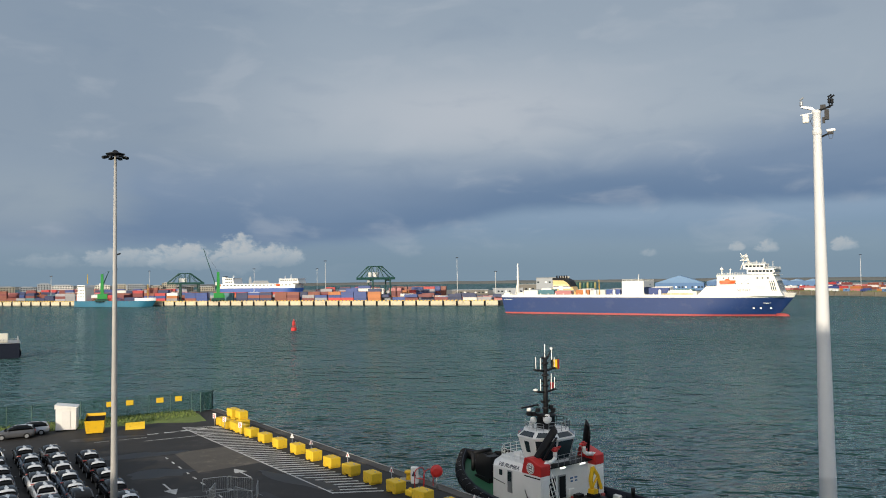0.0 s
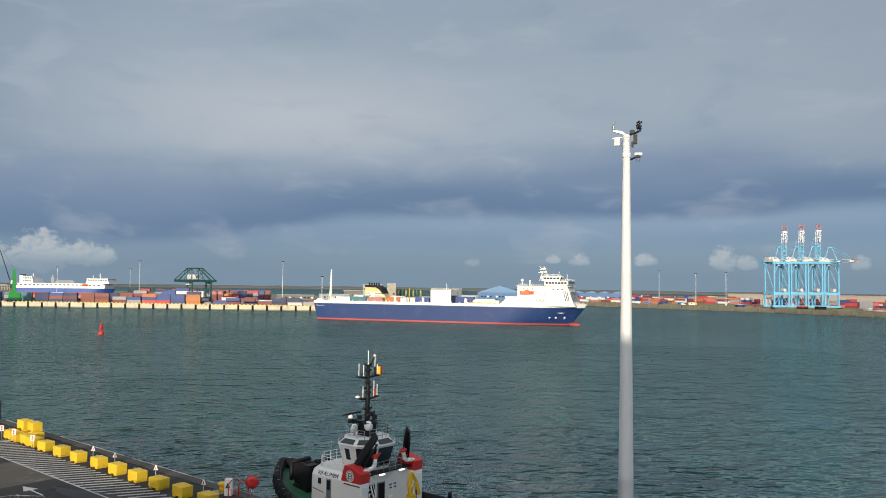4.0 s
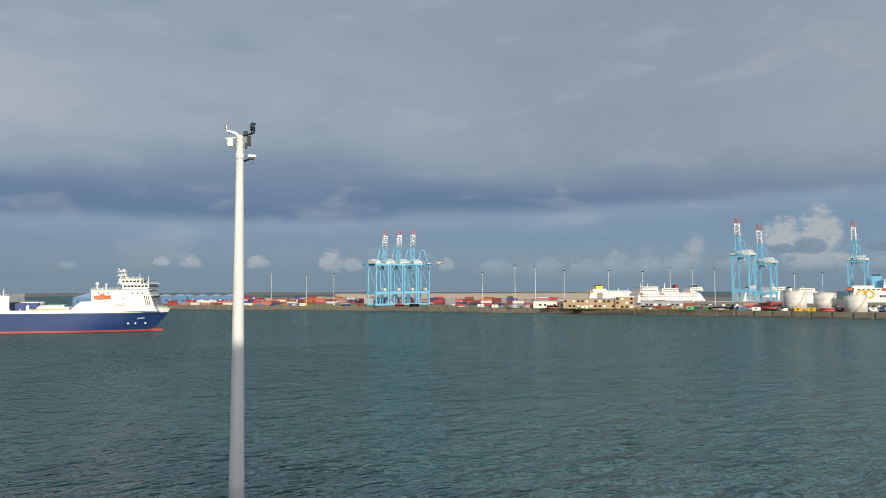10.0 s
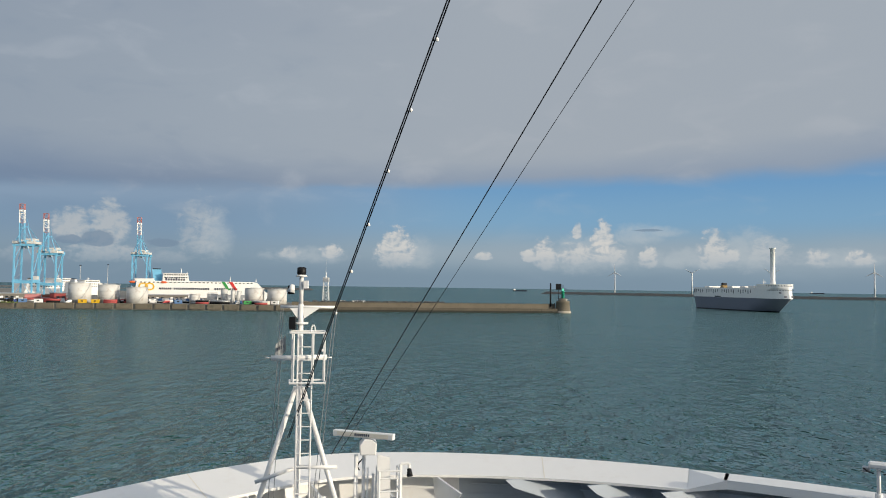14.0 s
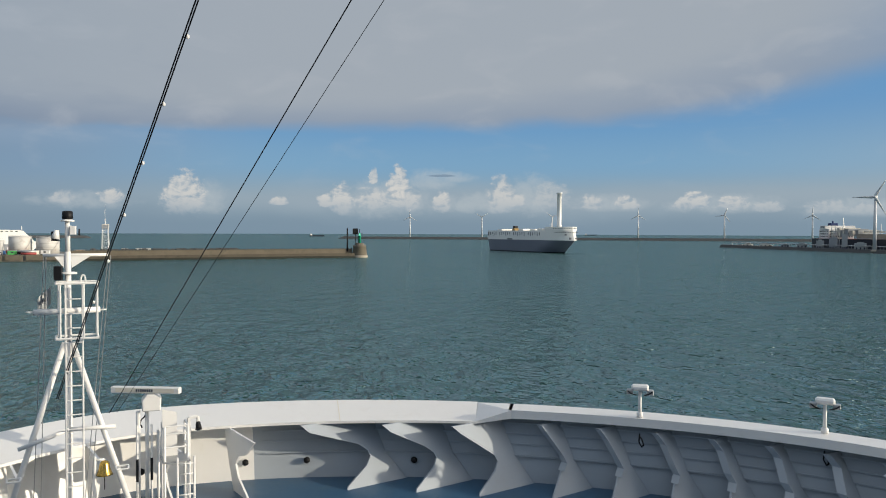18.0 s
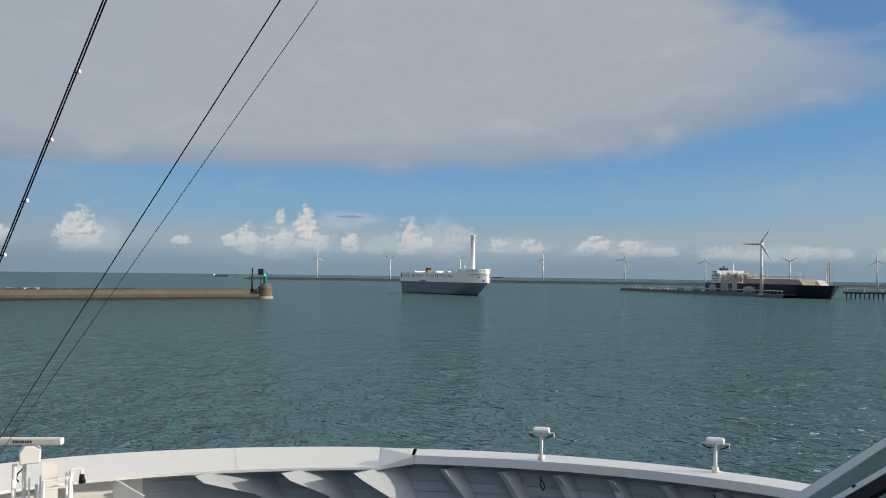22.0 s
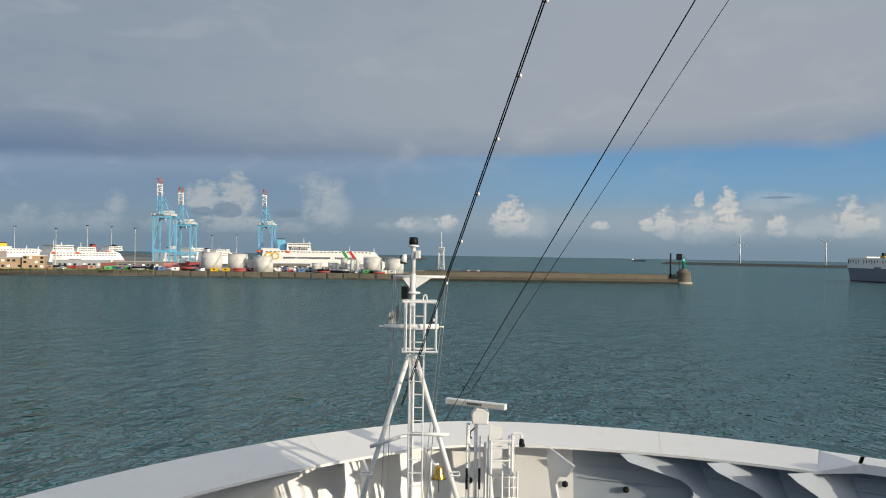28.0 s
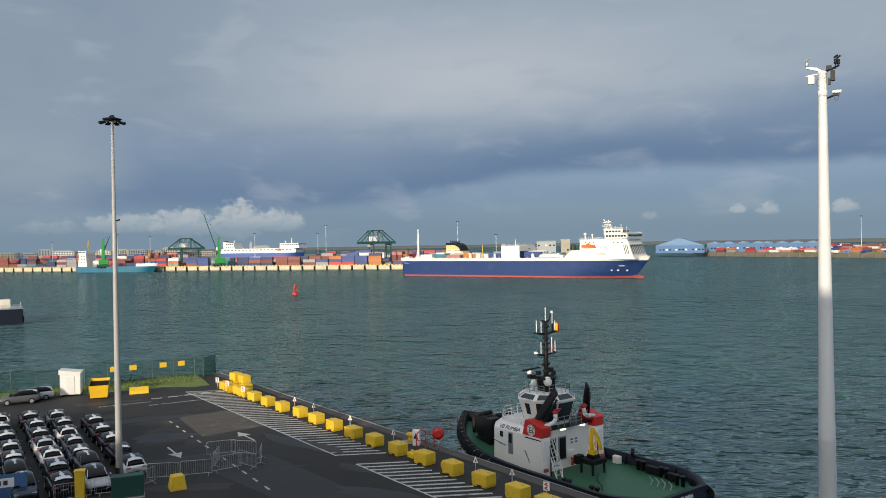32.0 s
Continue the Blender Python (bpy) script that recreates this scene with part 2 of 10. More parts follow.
    curls = N.math("SUBTRACT", 0.40, N.add("ShaderNodeTexVoronoi", {"Vector": where, "Scale": 6.5}).outputs[0])
    bumps = N.math("ADD", N.math("MULTIPLY", bill, 1.5), N.math("ADD", N.math("MULTIPLY", puffs, 0.30), N.math("MULTIPLY", curls, 0.12)))
    wavy = N.math("MULTIPLY", bill, 1.1)
    aside = N.add("ShaderNodeVectorMath", {0: where, 1: (-0.16, 0.2, 0.0)}).outputs[0]
    relief = N.math("SUBTRACT", bill, N.math("SUBTRACT", N.noise(aside, 1.15, 9.0, 0.62, 0.35), 0.5))

    def heaps(rows, below=2.2):
        """One at the heart of the nearest heap, falling to nothing at its outline; steep under the base."""
        best = 9.0
        for a, e, w, h in rows:
            dx = N.math("MULTIPLY_ADD", az_w, 1 / w, -a / w)
            dy = N.math("MULTIPLY_ADD", el, 1 / h, -e / h)
            dy = N.math("MAXIMUM", dy, N.math("MULTIPLY", dy, -below))
            best = N.math("MINIMUM", best, N.math("MULTIPLY_ADD", dy, dy, N.math("MULTIPLY", dx, dx)))
        return N.math("SUBTRACT", 1.0, best)

    az_w = N.math("ADD", az, N.math("MULTIPLY", wavy, 0.5))
    veil = N.ramp(N.math("ADD", heaps(VEILS, 1.5), N.math("MULTIPLY", bill, 1.9)), 0.0, 1.2, 0.0, 0.50)
    sky = N.mix(veil, sky, tone(190, 198, 202))
    foot = N.ramp(el, 0.9, 2.0, 0.25, 1.0)
    warm = N.mix(N.ramp(az, 70.0, 84.0), tone(196, 198, 198), tone(224, 220, 213))
    for least, most, hi, amount in ((0.0, 0.6, 1.3, 0.55), (0.6, 0.88, 0.75, 0.78), (0.88, 2.0, 0.55, 0.85)):
        v = heaps([row[:4] for row in CUMULUS if least <= row[4] < most])
        dens = N.math("MULTIPLY", N.ramp(N.math("ADD", N.math("MULTIPLY", v, 1.5), N.math("MULTIPLY", bumps, 1.75)), 0.06, hi + 0.25), N.ramp(v, -0.7, 0.25, 0.0, amount))
        lit = N.ramp(N.math("ADD", N.math("MULTIPLY", v, 0.45), N.math("ADD", N.math("MULTIPLY", bill, 0.8), N.math("MULTIPLY", relief, 1.9))), -0.15, 0.55, 0.0, amount)
        lit = N.math("MULTIPLY", lit, N.ramp(el, 1.5, 2.8, 0.45, 1.0))
        sky = N.mix(N.math("MULTIPLY", dens, foot), sky, N.mix(lit, tone(158, 174, 187), warm))
    shade = N.ramp(N.math("ADD", heaps(SHADED, 1.5), N.math("MULTIPLY", bumps, 0.9)), 0.25, 0.6, 0.0, 0.8)
    sky = N.mix(shade, sky, tone(124, 145, 166))
    out = N.add("ShaderNodeOutputWorld")
    N.put(out.inputs[0], N.add("ShaderNodeBackground", {"Color": sky, "Strength": 1.0}).outputs[0])


make_sky()

# ---- materials ----
def paint(name, color, rough=0.5, metal=0.0, vary=0.12, scale=0.6, bump=0.0, grime=None, grime_amount=0.35, spec=0.5, per_object=0.0):
    """A surface with tone that drifts at two scales, optional dirt and fine relief."""
    m = bpy.data.materials.new(name)
    m.use_nodes = True
    N = Nodes(m.node_tree)
    co = N.add("ShaderNodeTexCoord").outputs["Object"]
    broad, grain = N.noise(co, scale, 4.0), N.noise(co, scale * 9.0, 5.0, 0.65)
    tone = N.math("ADD", N.math("MULTIPLY", N.math("SUBTRACT", broad, 0.5), vary * 2.0), N.math("MULTIPLY", N.math("SUBTRACT", grain, 0.5), vary))
    col = N.mix(1.0, (*color, 1), N.xyz(N.math("ADD", tone, 1.0), N.math("ADD", tone, 1.0), N.math("ADD", tone, 1.0)), "MULTIPLY")
    if per_object:
        rnd = N.add("ShaderNodeObjectInfo").outputs["Random"]
        k = N.math("ADD", 1.0 - per_object, N.math("MULTIPLY", rnd, per_object * 2.0))
        col = N.mix(1.0, col, N.xyz(k, k, k), "MULTIPLY")
    if grime:
        g = N.math("MULTIPLY", N.ramp(N.noise(co, scale * 2.3, 6.0, 0.7), 0.52, 0.72), grime_amount)
        col = N.mix(g, col, (*grime, 1))
    bsdf = N.add("ShaderNodeBsdfPrincipled", {"Base Color": col, "Metallic": metal, "Roughness": N.math("ADD", rough - 0.06, N.math("MULTIPLY", grain, 0.12)), "Specular IOR Level": spec})
    if bump:
        N.put(bsdf.inputs["Normal"], N.add("ShaderNodeBump", {"Strength": bump, "Distance": 0.05, "Height": grain}).outputs[0])
    N.put(N.add("ShaderNodeOutputMaterial").inputs[0], bsdf.outputs[0])
    return m


def glass(name, color=(0.02, 0.03, 0.035), ior=1.5):
    """Dark glazing seen from outside."""
    m = bpy.data.materials.new(name)
    m.use_nodes = True
    N = Nodes(m.node_tree)
    bsdf = N.add("ShaderNodeBsdfPrincipled", {"Base Color": (*color, 1), "Roughness": 0.05, "IOR": ior})
    N.put(N.add("ShaderNodeOutputMaterial").inputs[0], bsdf.outputs[0])
    return m


def lamp_glow(name, color, power):
    m = bpy.data.materials.new(name)
    m.use_nodes = True
    N = Nodes(m.node_tree)
    e = N.add("ShaderNodeEmission", {"Color": (*color, 1), "Strength": power})
    N.put(N.add("ShaderNodeOutputMaterial").inputs[0], e.outputs[0])
    return m


def water_material():
    m = bpy.data.materials.new("harbour_water")
    m.use_nodes = True
    N = Nodes(m.node_tree)
    co = N.add("ShaderNodeTexCoord").outputs["Object"]
    patch = N.noise(co, 0.012, 4.0, 0.55, 1.2)
    streak = N.noise(N.add("ShaderNodeMapping", {"Vector": co, "Rotation": (0, 0, radians(12)), "Scale": (0.004, 0.03, 1)}).outputs[0], 1.0, 4.0)
    gust = N.ramp(patch, 0.3, 0.7, 0.75, 1.2)

    def height(dx, dy):
        """Wind ripples: choppy wavelets of two trains on a slow swell."""
        v = N.add("ShaderNodeVectorMath", {0: co, 1: (dx, dy, 0.0)}).outputs[0]
        first = N.add("ShaderNodeMapping", {"Vector": v, "Rotation": (0, 0, radians(28)), "Scale": (0.50, 1.0, 1.0)}).outputs[0]
        second = N.add("ShaderNodeMapping", {"Vector": v, "Rotation": (0, 0, radians(-24)), "Scale": (0.55, 1.0, 1.0)}).outputs[0]
        h = N.math("MULTIPLY", N.noise(first, 0.50, 2.2, 0.5, 0.3), 1.35)
        h = N.math("ADD", h, N.math("MULTIPLY", N.noise(second, 1.0, 1.6, 0.5, 0.3), 0.72))
        return N.math("ADD", h, N.math("MULTIPLY", N.noise(second, 0.17, 1.2, 0.5, 0.5), 2.6))

    e = 0.10
    h0, hx, hy = height(0, 0), height(e, 0), height(0, e)
    steep = N.math("MULTIPLY", gust, -2.75 / e)
    sx = N.math("MULTIPLY", N.math("SUBTRACT", hx, h0), steep)
    sy = N.math("MULTIPLY", N.math("SUBTRACT", hy, h0), steep)
    up = N.add("ShaderNodeVectorMath", {0: N.xyz(sx, sy, 1.0)})
    up.operation = "NORMALIZE"
    col = N.mix(N.ramp(patch, 0.35, 0.68), (0.020, 0.065, 0.057), (0.025, 0.075, 0.066))
    col = N.mix(N.math("MULTIPLY", N.ramp(streak, 0.56, 0.8), 0.35), col, (0.060, 0.110, 0.088))
    body = N.add("ShaderNodeBsdfDiffuse", {"Color": col, "Normal": up.outputs[0]})
    gloss = N.add("ShaderNodeBsdfGlossy", {"Color": (0.72, 0.88, 0.90, 1), "Roughness": 0.13, "Normal": up.outputs[0]})
    fres = N.add("ShaderNodeFresnel", {"IOR": 1.33, "Normal": up.outputs[0]}).outputs[0]
    fac = N.math("MINIMUM", N.math("MULTIPLY", fres, 0.60), 0.40)
    mixed = N.add("ShaderNodeMixShader", {0: fac, 1: body.outputs[0], 2: gloss.outputs[0]})
    N.put(N.add("ShaderNodeOutputMaterial").inputs[0], mixed.outputs[0])
    return m


WATER = water_material()
WHITE = paint("white_ship_paint", (0.78, 0.77, 0.74), 0.42, vary=0.04, scale=0.4, grime=(0.45, 0.36, 0.26), grime_amount=0.18)
GREY_FRAME = paint("pale_grey_frame_paint", (0.42, 0.44, 0.46), 0.4, vary=0.06, scale=2.0)
SHIP_WHITE = paint("warm_white_ship_paint", (0.74, 0.72, 0.66), 0.5, vary=0.05, scale=0.3, grime=(0.50, 0.40, 0.26), grime_amount=0.35)
WHITE_DECK = paint("white_deck_paint", (0.73, 0.725, 0.705), 0.38, vary=0.03, scale=0.7, grime=(0.55, 0.50, 0.42), grime_amount=0.16)
QUAY_FACE = paint("weathered_quay_face", (0.52, 0.46, 0.33), 0.85, vary=0.3, scale=0.12, bump=0.2, grime=(0.20, 0.16, 0.10), grime_amount=0.75)
CREAM = paint("cream_paint", (0.70, 0.66, 0.56), 0.5, vary=0.06, scale=0.3, grime=(0.4, 0.3, 0.2), grime_amount=0.2)
# bulwark white greyed to carry the shade of the starboard inner side
SHADE_GREY = paint("shaded_bulwark_white", (0.33, 0.37, 0.41), 0.45, vary=0.05, scale=0.5, grime=(0.33, 0.33, 0.31), grime_amount=0.25)
DECK_BLUE = paint("blue_deck_paint", (0.035, 0.095, 0.17), 0.4, vary=0.12, scale=0.5, grime=(0.10, 0.14, 0.16))
NAVY = paint("navy_hull_paint", (0.004, 0.027, 0.118), 0.55, vary=0.10, scale=0.06, grime=(0.05, 0.06, 0.13), grime_amount=0.3)
BOOT_RED = paint("red_boot_paint", (0.33, 0.055, 0.05), 0.6, vary=0.15, scale=0.2, grime=(0.25, 0.12, 0.10))
STEEL = paint("galvanised_steel", (0.38, 0.39, 0.39), 0.45, 0.6, vary=0.12, scale=1.5)
POLE = paint("white_pole_paint", (0.62, 0.62, 0.61), 0.65, vary=0.05, scale=0.7, grime=(0.48, 0.47, 0.45), grime_amount=0.2)
BLACK = paint("black_paint", (0.009, 0.0095, 0.011), 0.5, vary=0.2, scale=0.9, spec=0.2)
RUBBER = paint("black_rubber", (0.009, 0.009, 0.010), 0.8, vary=0.3, scale=1.5, bump=0.2, spec=0.15)
CHARCOAL = paint("charcoal_hull_paint", (0.010, 0.013, 0.024), 0.45, vary=0.2, scale=0.5, grime=(0.03, 0.03, 0.035), spec=0.25)
CAR_GLASS = paint("car_glazing", (0.004, 0.0045, 0.005), 0.12, vary=0.02, spec=0.25)
RED = paint("red_paint", (0.50, 0.025, 0.022), 0.42, vary=0.1, scale=0.6)
YELLOW = paint("yellow_concrete_paint", (0.72, 0.47, 0.02), 0.6, vary=0.12, scale=1.4, bump=0.2, grime=(0.30, 0.20, 0.05), grime_amount=0.55, per_object=0.06)
YELLOW_STEEL = paint("yellow_steel_paint", (0.70, 0.42, 0.01), 0.45, vary=0.1, scale=0.9, grime=(0.3, 0.2, 0.06))
ORANGE = paint("orange_paint", (0.70, 0.12, 0.03), 0.45, vary=0.08)
BRASS = paint("brass", (0.62, 0.40, 0.10), 0.25, 1.0, vary=0.1, scale=3.0)
DARK_GLASS = glass("dark_glazing")
CONCRETE = paint("quay_concrete", (0.34, 0.31, 0.25), 0.85, vary=0.25, scale=0.12, bump=0.3, grime=(0.10, 0.09, 0.07), grime_amount=0.6)
WET_CONCRETE = paint("weathered_concrete", (0.135, 0.116, 0.085), 0.85, vary=0.3, scale=0.1, bump=0.3, grime=(0.06, 0.06, 0.045), grime_amount=0.7)
ASPHALT = paint("asphalt", (0.024, 0.0225, 0.0215), 0.75, vary=0.5, scale=0.10, bump=0.25, grime=(0.066, 0.060, 0.054), grime_amount=0.6, spec=0.3)
ROAD_WHITE = paint("road_marking", (0.46, 0.46, 0.44), 0.7, vary=0.3, scale=0.7, grime=(0.06, 0.06, 0.058), grime_amount=0.95)
GRASS = paint("rough_grass", (0.12, 0.165, 0.035), 0.9, vary=0.5, scale=0.6, bump=0.8, grime=(0.16, 0.13, 0.06), grime_amount=0.6)
ROCK = paint("armour_rock", (0.062, 0.064, 0.064), 0.9, vary=0.4, scale=0.3, bump=0.8)
LAND = paint("dock_land", (0.17, 0.16, 0.14), 0.9, vary=0.3, scale=0.02, grime=(0.10, 0.12, 0.06), grime_amount=0.5)
FENCE_GREEN = paint("green_fence_paint", (0.012, 0.065, 0.050), 0.5, vary=0.1)
CRANE_BLUE = paint("pale_blue_crane_paint", (0.15, 0.42, 0.62), 0.5, vary=0.08, scale=0.08, grime=(0.3, 0.4, 0.42), grime_amount=0.25)
CRANE_GREEN = paint("dark_green_crane_paint", (0.012, 0.060, 0.048), 0.5, vary=0.1, scale=0.1)
LIME = paint("bright_green_paint", (0.025, 0.25, 0.05), 0.5, vary=0.1, scale=0.1)
BRICK = paint("sand_brick", (0.36, 0.24, 0.15), 0.85, vary=0.2, scale=0.2)
SHED_BLUE = paint("blue_sheet_cladding", (0.05, 0.13, 0.28), 0.6, vary=0.08, scale=0.05)
GREY_ROOF = paint("grey_sheet_roof", (0.30, 0.32, 0.34), 0.55, vary=0.12, scale=0.06)
TEAL_HULL = paint("teal_hull_paint", (0.012, 0.12, 0.20), 0.45, vary=0.12, scale=0.1, grime=(0.15, 0.12, 0.1))
GREY_HULL = paint("blue_grey_hull_paint", (0.130, 0.146, 0.185), 0.45, vary=0.06, scale=0.06)
TANK_WHITE = paint("tank_paint", (0.58, 0.57, 0.54), 0.5, vary=0.06, scale=0.12, grime=(0.28, 0.20, 0.13), grime_amount=0.5)
TURBINE = paint("turbine_paint", (0.60, 0.61, 0.62), 0.4, vary=0.03, scale=0.05)
DISTANT = paint("hazy_far_land", (0.10, 0.105, 0.10), 0.9, vary=0.25, scale=0.01)
BARS = paint("dark_lettering", (0.03, 0.035, 0.06), 0.5, vary=0.05)
BOX_PAINTS = [paint("container_paint_" + n, c, 0.55, vary=0.10, scale=0.3, grime=(0.16, 0.10, 0.07), grime_amount=0.3, per_object=0.15) for n, c in (
    ("blue", (0.025, 0.055, 0.20)), ("navy", (0.018, 0.030, 0.09)), ("rust", (0.19, 0.055, 0.035)), ("orange", (0.40, 0.135, 0.035)), ("maroon", (0.16, 0.035, 0.035)),
    ("white", (0.62, 0.62, 0.60)), ("teal", (0.05, 0.15, 0.18)), ("grey", (0.25, 0.25, 0.27)), ("red", (0.42, 0.04, 0.04)), ("pink", (0.42, 0.16, 0.16)))]
CAR_PAINTS = [paint("car_paint_" + n, c, 0.22, 0.2, vary=0.03, scale=0.8) for n, c in (
    ("black", (0.006, 0.006, 0.007)), ("white", (0.72, 0.72, 0.71)), ("grey", (0.09, 0.093, 0.10)), ("silver", (0.50, 0.51, 0.53)), ("blue_grey", (0.03, 0.045, 0.07)))]


# ---- mesh helpers ----
def box(bm, x0, x1, y0, y1, z0, z1, m=None):
    v = [bm.verts.new((x, y, z)) for z in (z0, z1) for x, y in ((x0, y0), (x1, y0), (x1, y1), (x0, y1))]
    for f in ((3, 2, 1, 0), (4, 5, 6, 7), (0, 1, 5, 4), (1, 2, 6, 5), (2, 3, 7, 6), (3, 0, 4, 7)):
        bm.faces.new([v[i] for i in f])
    if m is not None:
        for a in v:
            a.co = m @ a.co
    return bm


def rod(bm, a, b, r0, r1=None, n=8, caps=True):
    """A round bar from a to b."""
    a, b = Vector(a), Vector(b)
    r1 = r0 if r1 is None else r1
    t = (b - a).normalized()
    s = t.orthogonal().normalized()
    w = t.cross(s)
    rings = []
    for p, r in ((a, r0), (b, r1)):
        rings.append([bm.verts.new(p + (s * math.cos(k * math.tau / n) + w * math.sin(k * math.tau / n)) * r) for k in range(n)])
    for k in range(n):
        f = bm.faces.new((rings[0][k], rings[0][(k + 1) % n], rings[1][(k + 1) % n], rings[1][k]))
        f.smooth = n > 6
    if caps:
        bm.faces.new(rings[0][::-1])
        bm.faces.new(rings[1])
    return bm


def path_rod(bm, pts, r, n=6):
    for a, b in zip(pts, pts[1:]):
        rod(bm, a, b, r, n=n)
    return bm


def prism(bm, outline, z0, z1):
    """An upright block on a counter-clockwise outline of (x, y)."""
    lo = [bm.verts.new((x, y, z0)) for x, y in outline]
    hi = [bm.verts.new((x, y, z1)) for x, y in outline]
    bm.faces.new(lo[::-1]), bm.faces.new(hi)
    for k in range(len(lo)):
        j = (k + 1) % len(lo)
        bm.faces.new((lo[k], lo[j], hi[j], hi[k]))
    return bm


def side_prism(bm, outline, y0, y1):
    """A block whose side view is an outline of (x, z), between y0 and y1."""
    lo = [bm.verts.new((x, y0, z)) for x, z in outline]
    hi = [bm.verts.new((x, y1, z)) for x, z in outline]
    bm.faces.new(lo), bm.faces.new(hi[::-1])
    for k in range(len(lo)):
        j = (k + 1) % len(lo)
        bm.faces.new((lo[j], lo[k], hi[k], hi[j]))
    return bm


def lathe(bm, profile, n=16, at=(0, 0, 0)):
    """A round body about the z axis from (radius, height) pairs."""
    rings = []
    for r, z in profile:
        rings.append([bm.verts.new((at[0] + r * math.cos(k * math.tau / n), at[1] + r * math.sin(k * math.tau / n), at[2] + z)) for k in range(n)])
    for a, b in zip(rings, rings[1:]):
        for k in range(n):
            f = bm.faces.new((a[k], a[(k + 1) % n], b[(k + 1) % n], b[k]))
            f.smooth = True
    bm.faces.new(rings[0][::-1]), bm.faces.new(rings[-1])
    return bm


def loft(bm, sections, closed=False, smooth=True, caps=False):
    rows = [[bm.verts.new(p) for p in s] for s in sections]
    n = len(rows[0])
    for a, b in zip(rows, rows[1:]):
        for k in range(n if closed else n - 1):
            f = bm.faces.new((a[k], a[(k + 1) % n], b[(k + 1) % n], b[k]))
            f.smooth = smooth
    if caps:
        bm.faces.new(rows[0][::-1]), bm.faces.new(rows[-1])
    return bm


def part(name, bm, material, parent=None, label="", bevel=0.0, m=None):
    """Links a bmesh as one mesh object, under a thing or a part."""
    if bevel:
        bmesh.ops.bevel(bm, geom=list(bm.edges), offset=bevel, segments=1, affect="EDGES", clamp_overlap=True)
    bmesh.ops.recalc_face_normals(bm, faces=bm.faces)
    me = bpy.data.meshes.new(name)
    bm.to_mesh(me)
    bm.free()
    me.materials.append(material)
    ob = new(name, me)
    if parent is not None:
        ob.parent = parent
    if m is not None:
        ob.matrix_basis = m
    return tagged(ob, label)


def B():
    return bmesh.new()


def thing(name, m, label, category, group="", kind=""):
    ob = new(name)
    ob.matrix_basis = m
    return tagged(ob, label, category, group, kind)


def place(v, az=0.0):
    """A pose at v whose own +Y points along the bearing az."""
    return pose(v[0], v[1], v[2], 0, 0, -az)


def lettering(words, size, material, parent, m, name="lettering", depth=0.01):
    cu = bpy.data.curves.new(name, "FONT")
    cu.body, cu.size, cu.extrude, cu.align_x = words, size, depth, "CENTER"
    tmp = bpy.data.objects.new(name, cu)
    scene.collection.objects.link(tmp)
    me = bpy.data.meshes.new_from_object(tmp.evaluated_get(bpy.context.evaluated_depsgraph_get()))
    scene.collection.objects.unlink(tmp)
    bpy.data.objects.remove(tmp)
    me.materials.clear()
    me.materials.append(material)
    ob = new(name, me)
    ob.parent, ob.matrix_basis = parent, m
    return ob


# ---- water and land ----
def make_water():
    bm = B()
    rings = [[bm.verts.new((r * math.sin(k * math.tau / 48), r * math.cos(k * math.tau / 48), 0)) for k in range(48)] for r in (60, 400, 1500, 4930)]
    mid = bm.verts.new((0, 0, 0))
    for k in range(48):
        bm.faces.new((mid, rings[0][k], rings[0][(k + 1) % 48]))
        for a, b in zip(rings, rings[1:]):
            bm.faces.new((a[k], b[k], b[(k + 1) % 48], a[(k + 1) % 48]))
    tagged(part("water", bm, WATER), "choppy grey-green harbour water", "water", kind="structure")


make_water()

QZ = 6.6                                     # top of the near quay
EDGE = Vector((0.607, -0.795, 0))            # along the near quay's edge, towards the camera
OUT = Vector((0.795, 0.607, 0))              # from the quay to the water
Q0 = Vector((-29.2, 99.4, QZ))               # the quay's far corner


def on_quay(s, o=0.0, z=0.0):
    """s metres along the edge from the far corner, o metres outwards."""
    return Q0 + EDGE * s + OUT * o + Vector((0, 0, z))


def outline_block(name, pts, z0, z1, material, label, category="quay"):
    return tagged(part(name, prism(B(), pts, z0, z1), material), label, category, kind="structure")


def near_quay():
    corner = on_quay(80)
    pts = [(-129, 43), (-140, -34), (4, 15.6), (corner.x, 22), (corner.x, corner.y), (Q0.x, Q0.y)]
    outline_block("quay_near", pts, -4, QZ, ASPHALT, "dark asphalt quay with worn white markings")
    # concrete coping along the edge
    bm = B()
    for k in range(20):
        a, b = k * 4.0, k * 4.0 + 3.97
        p = [on_quay(a, -0.9), on_quay(b, -0.9), on_quay(b, 0.05), on_quay(a, 0.05)]
        prism(bm, [(v.x, v.y) for v in p][::-1], QZ - 0.6, QZ + 0.045)
    tagged(part("quay_coping", bm, paint("wet_dark_coping", (0.060, 0.052, 0.042), 0.7, vary=0.4, scale=0.3, bump=0.3, grime=(0.12, 0.11, 0.09), grime_amount=0.5)), "dark stained concrete coping along the quay edge", "quay edge", kind="structure")
    bm = B()
    a = [on_quay(0, 0.06), on_quay(80, 0.06), on_quay(80, 0.02), on_quay(0, 0.02)]
    prism(bm, [(v.x, v.y) for v in a], QZ - 0.2, QZ + 0.10)
    tagged(part("quay_edge_rail", bm, STEEL), "pale steel edge strip of the quay", "quay edge", kind="structure")


near_quay()


# far terminal on the left: quay line y = 650 - 0.3 x
A_DIR = Vector((0.958, -0.287, 0))
A_IN = Vector((0.287, 0.958, 0))
A_END = Vector((46.0, 636.0, 0))


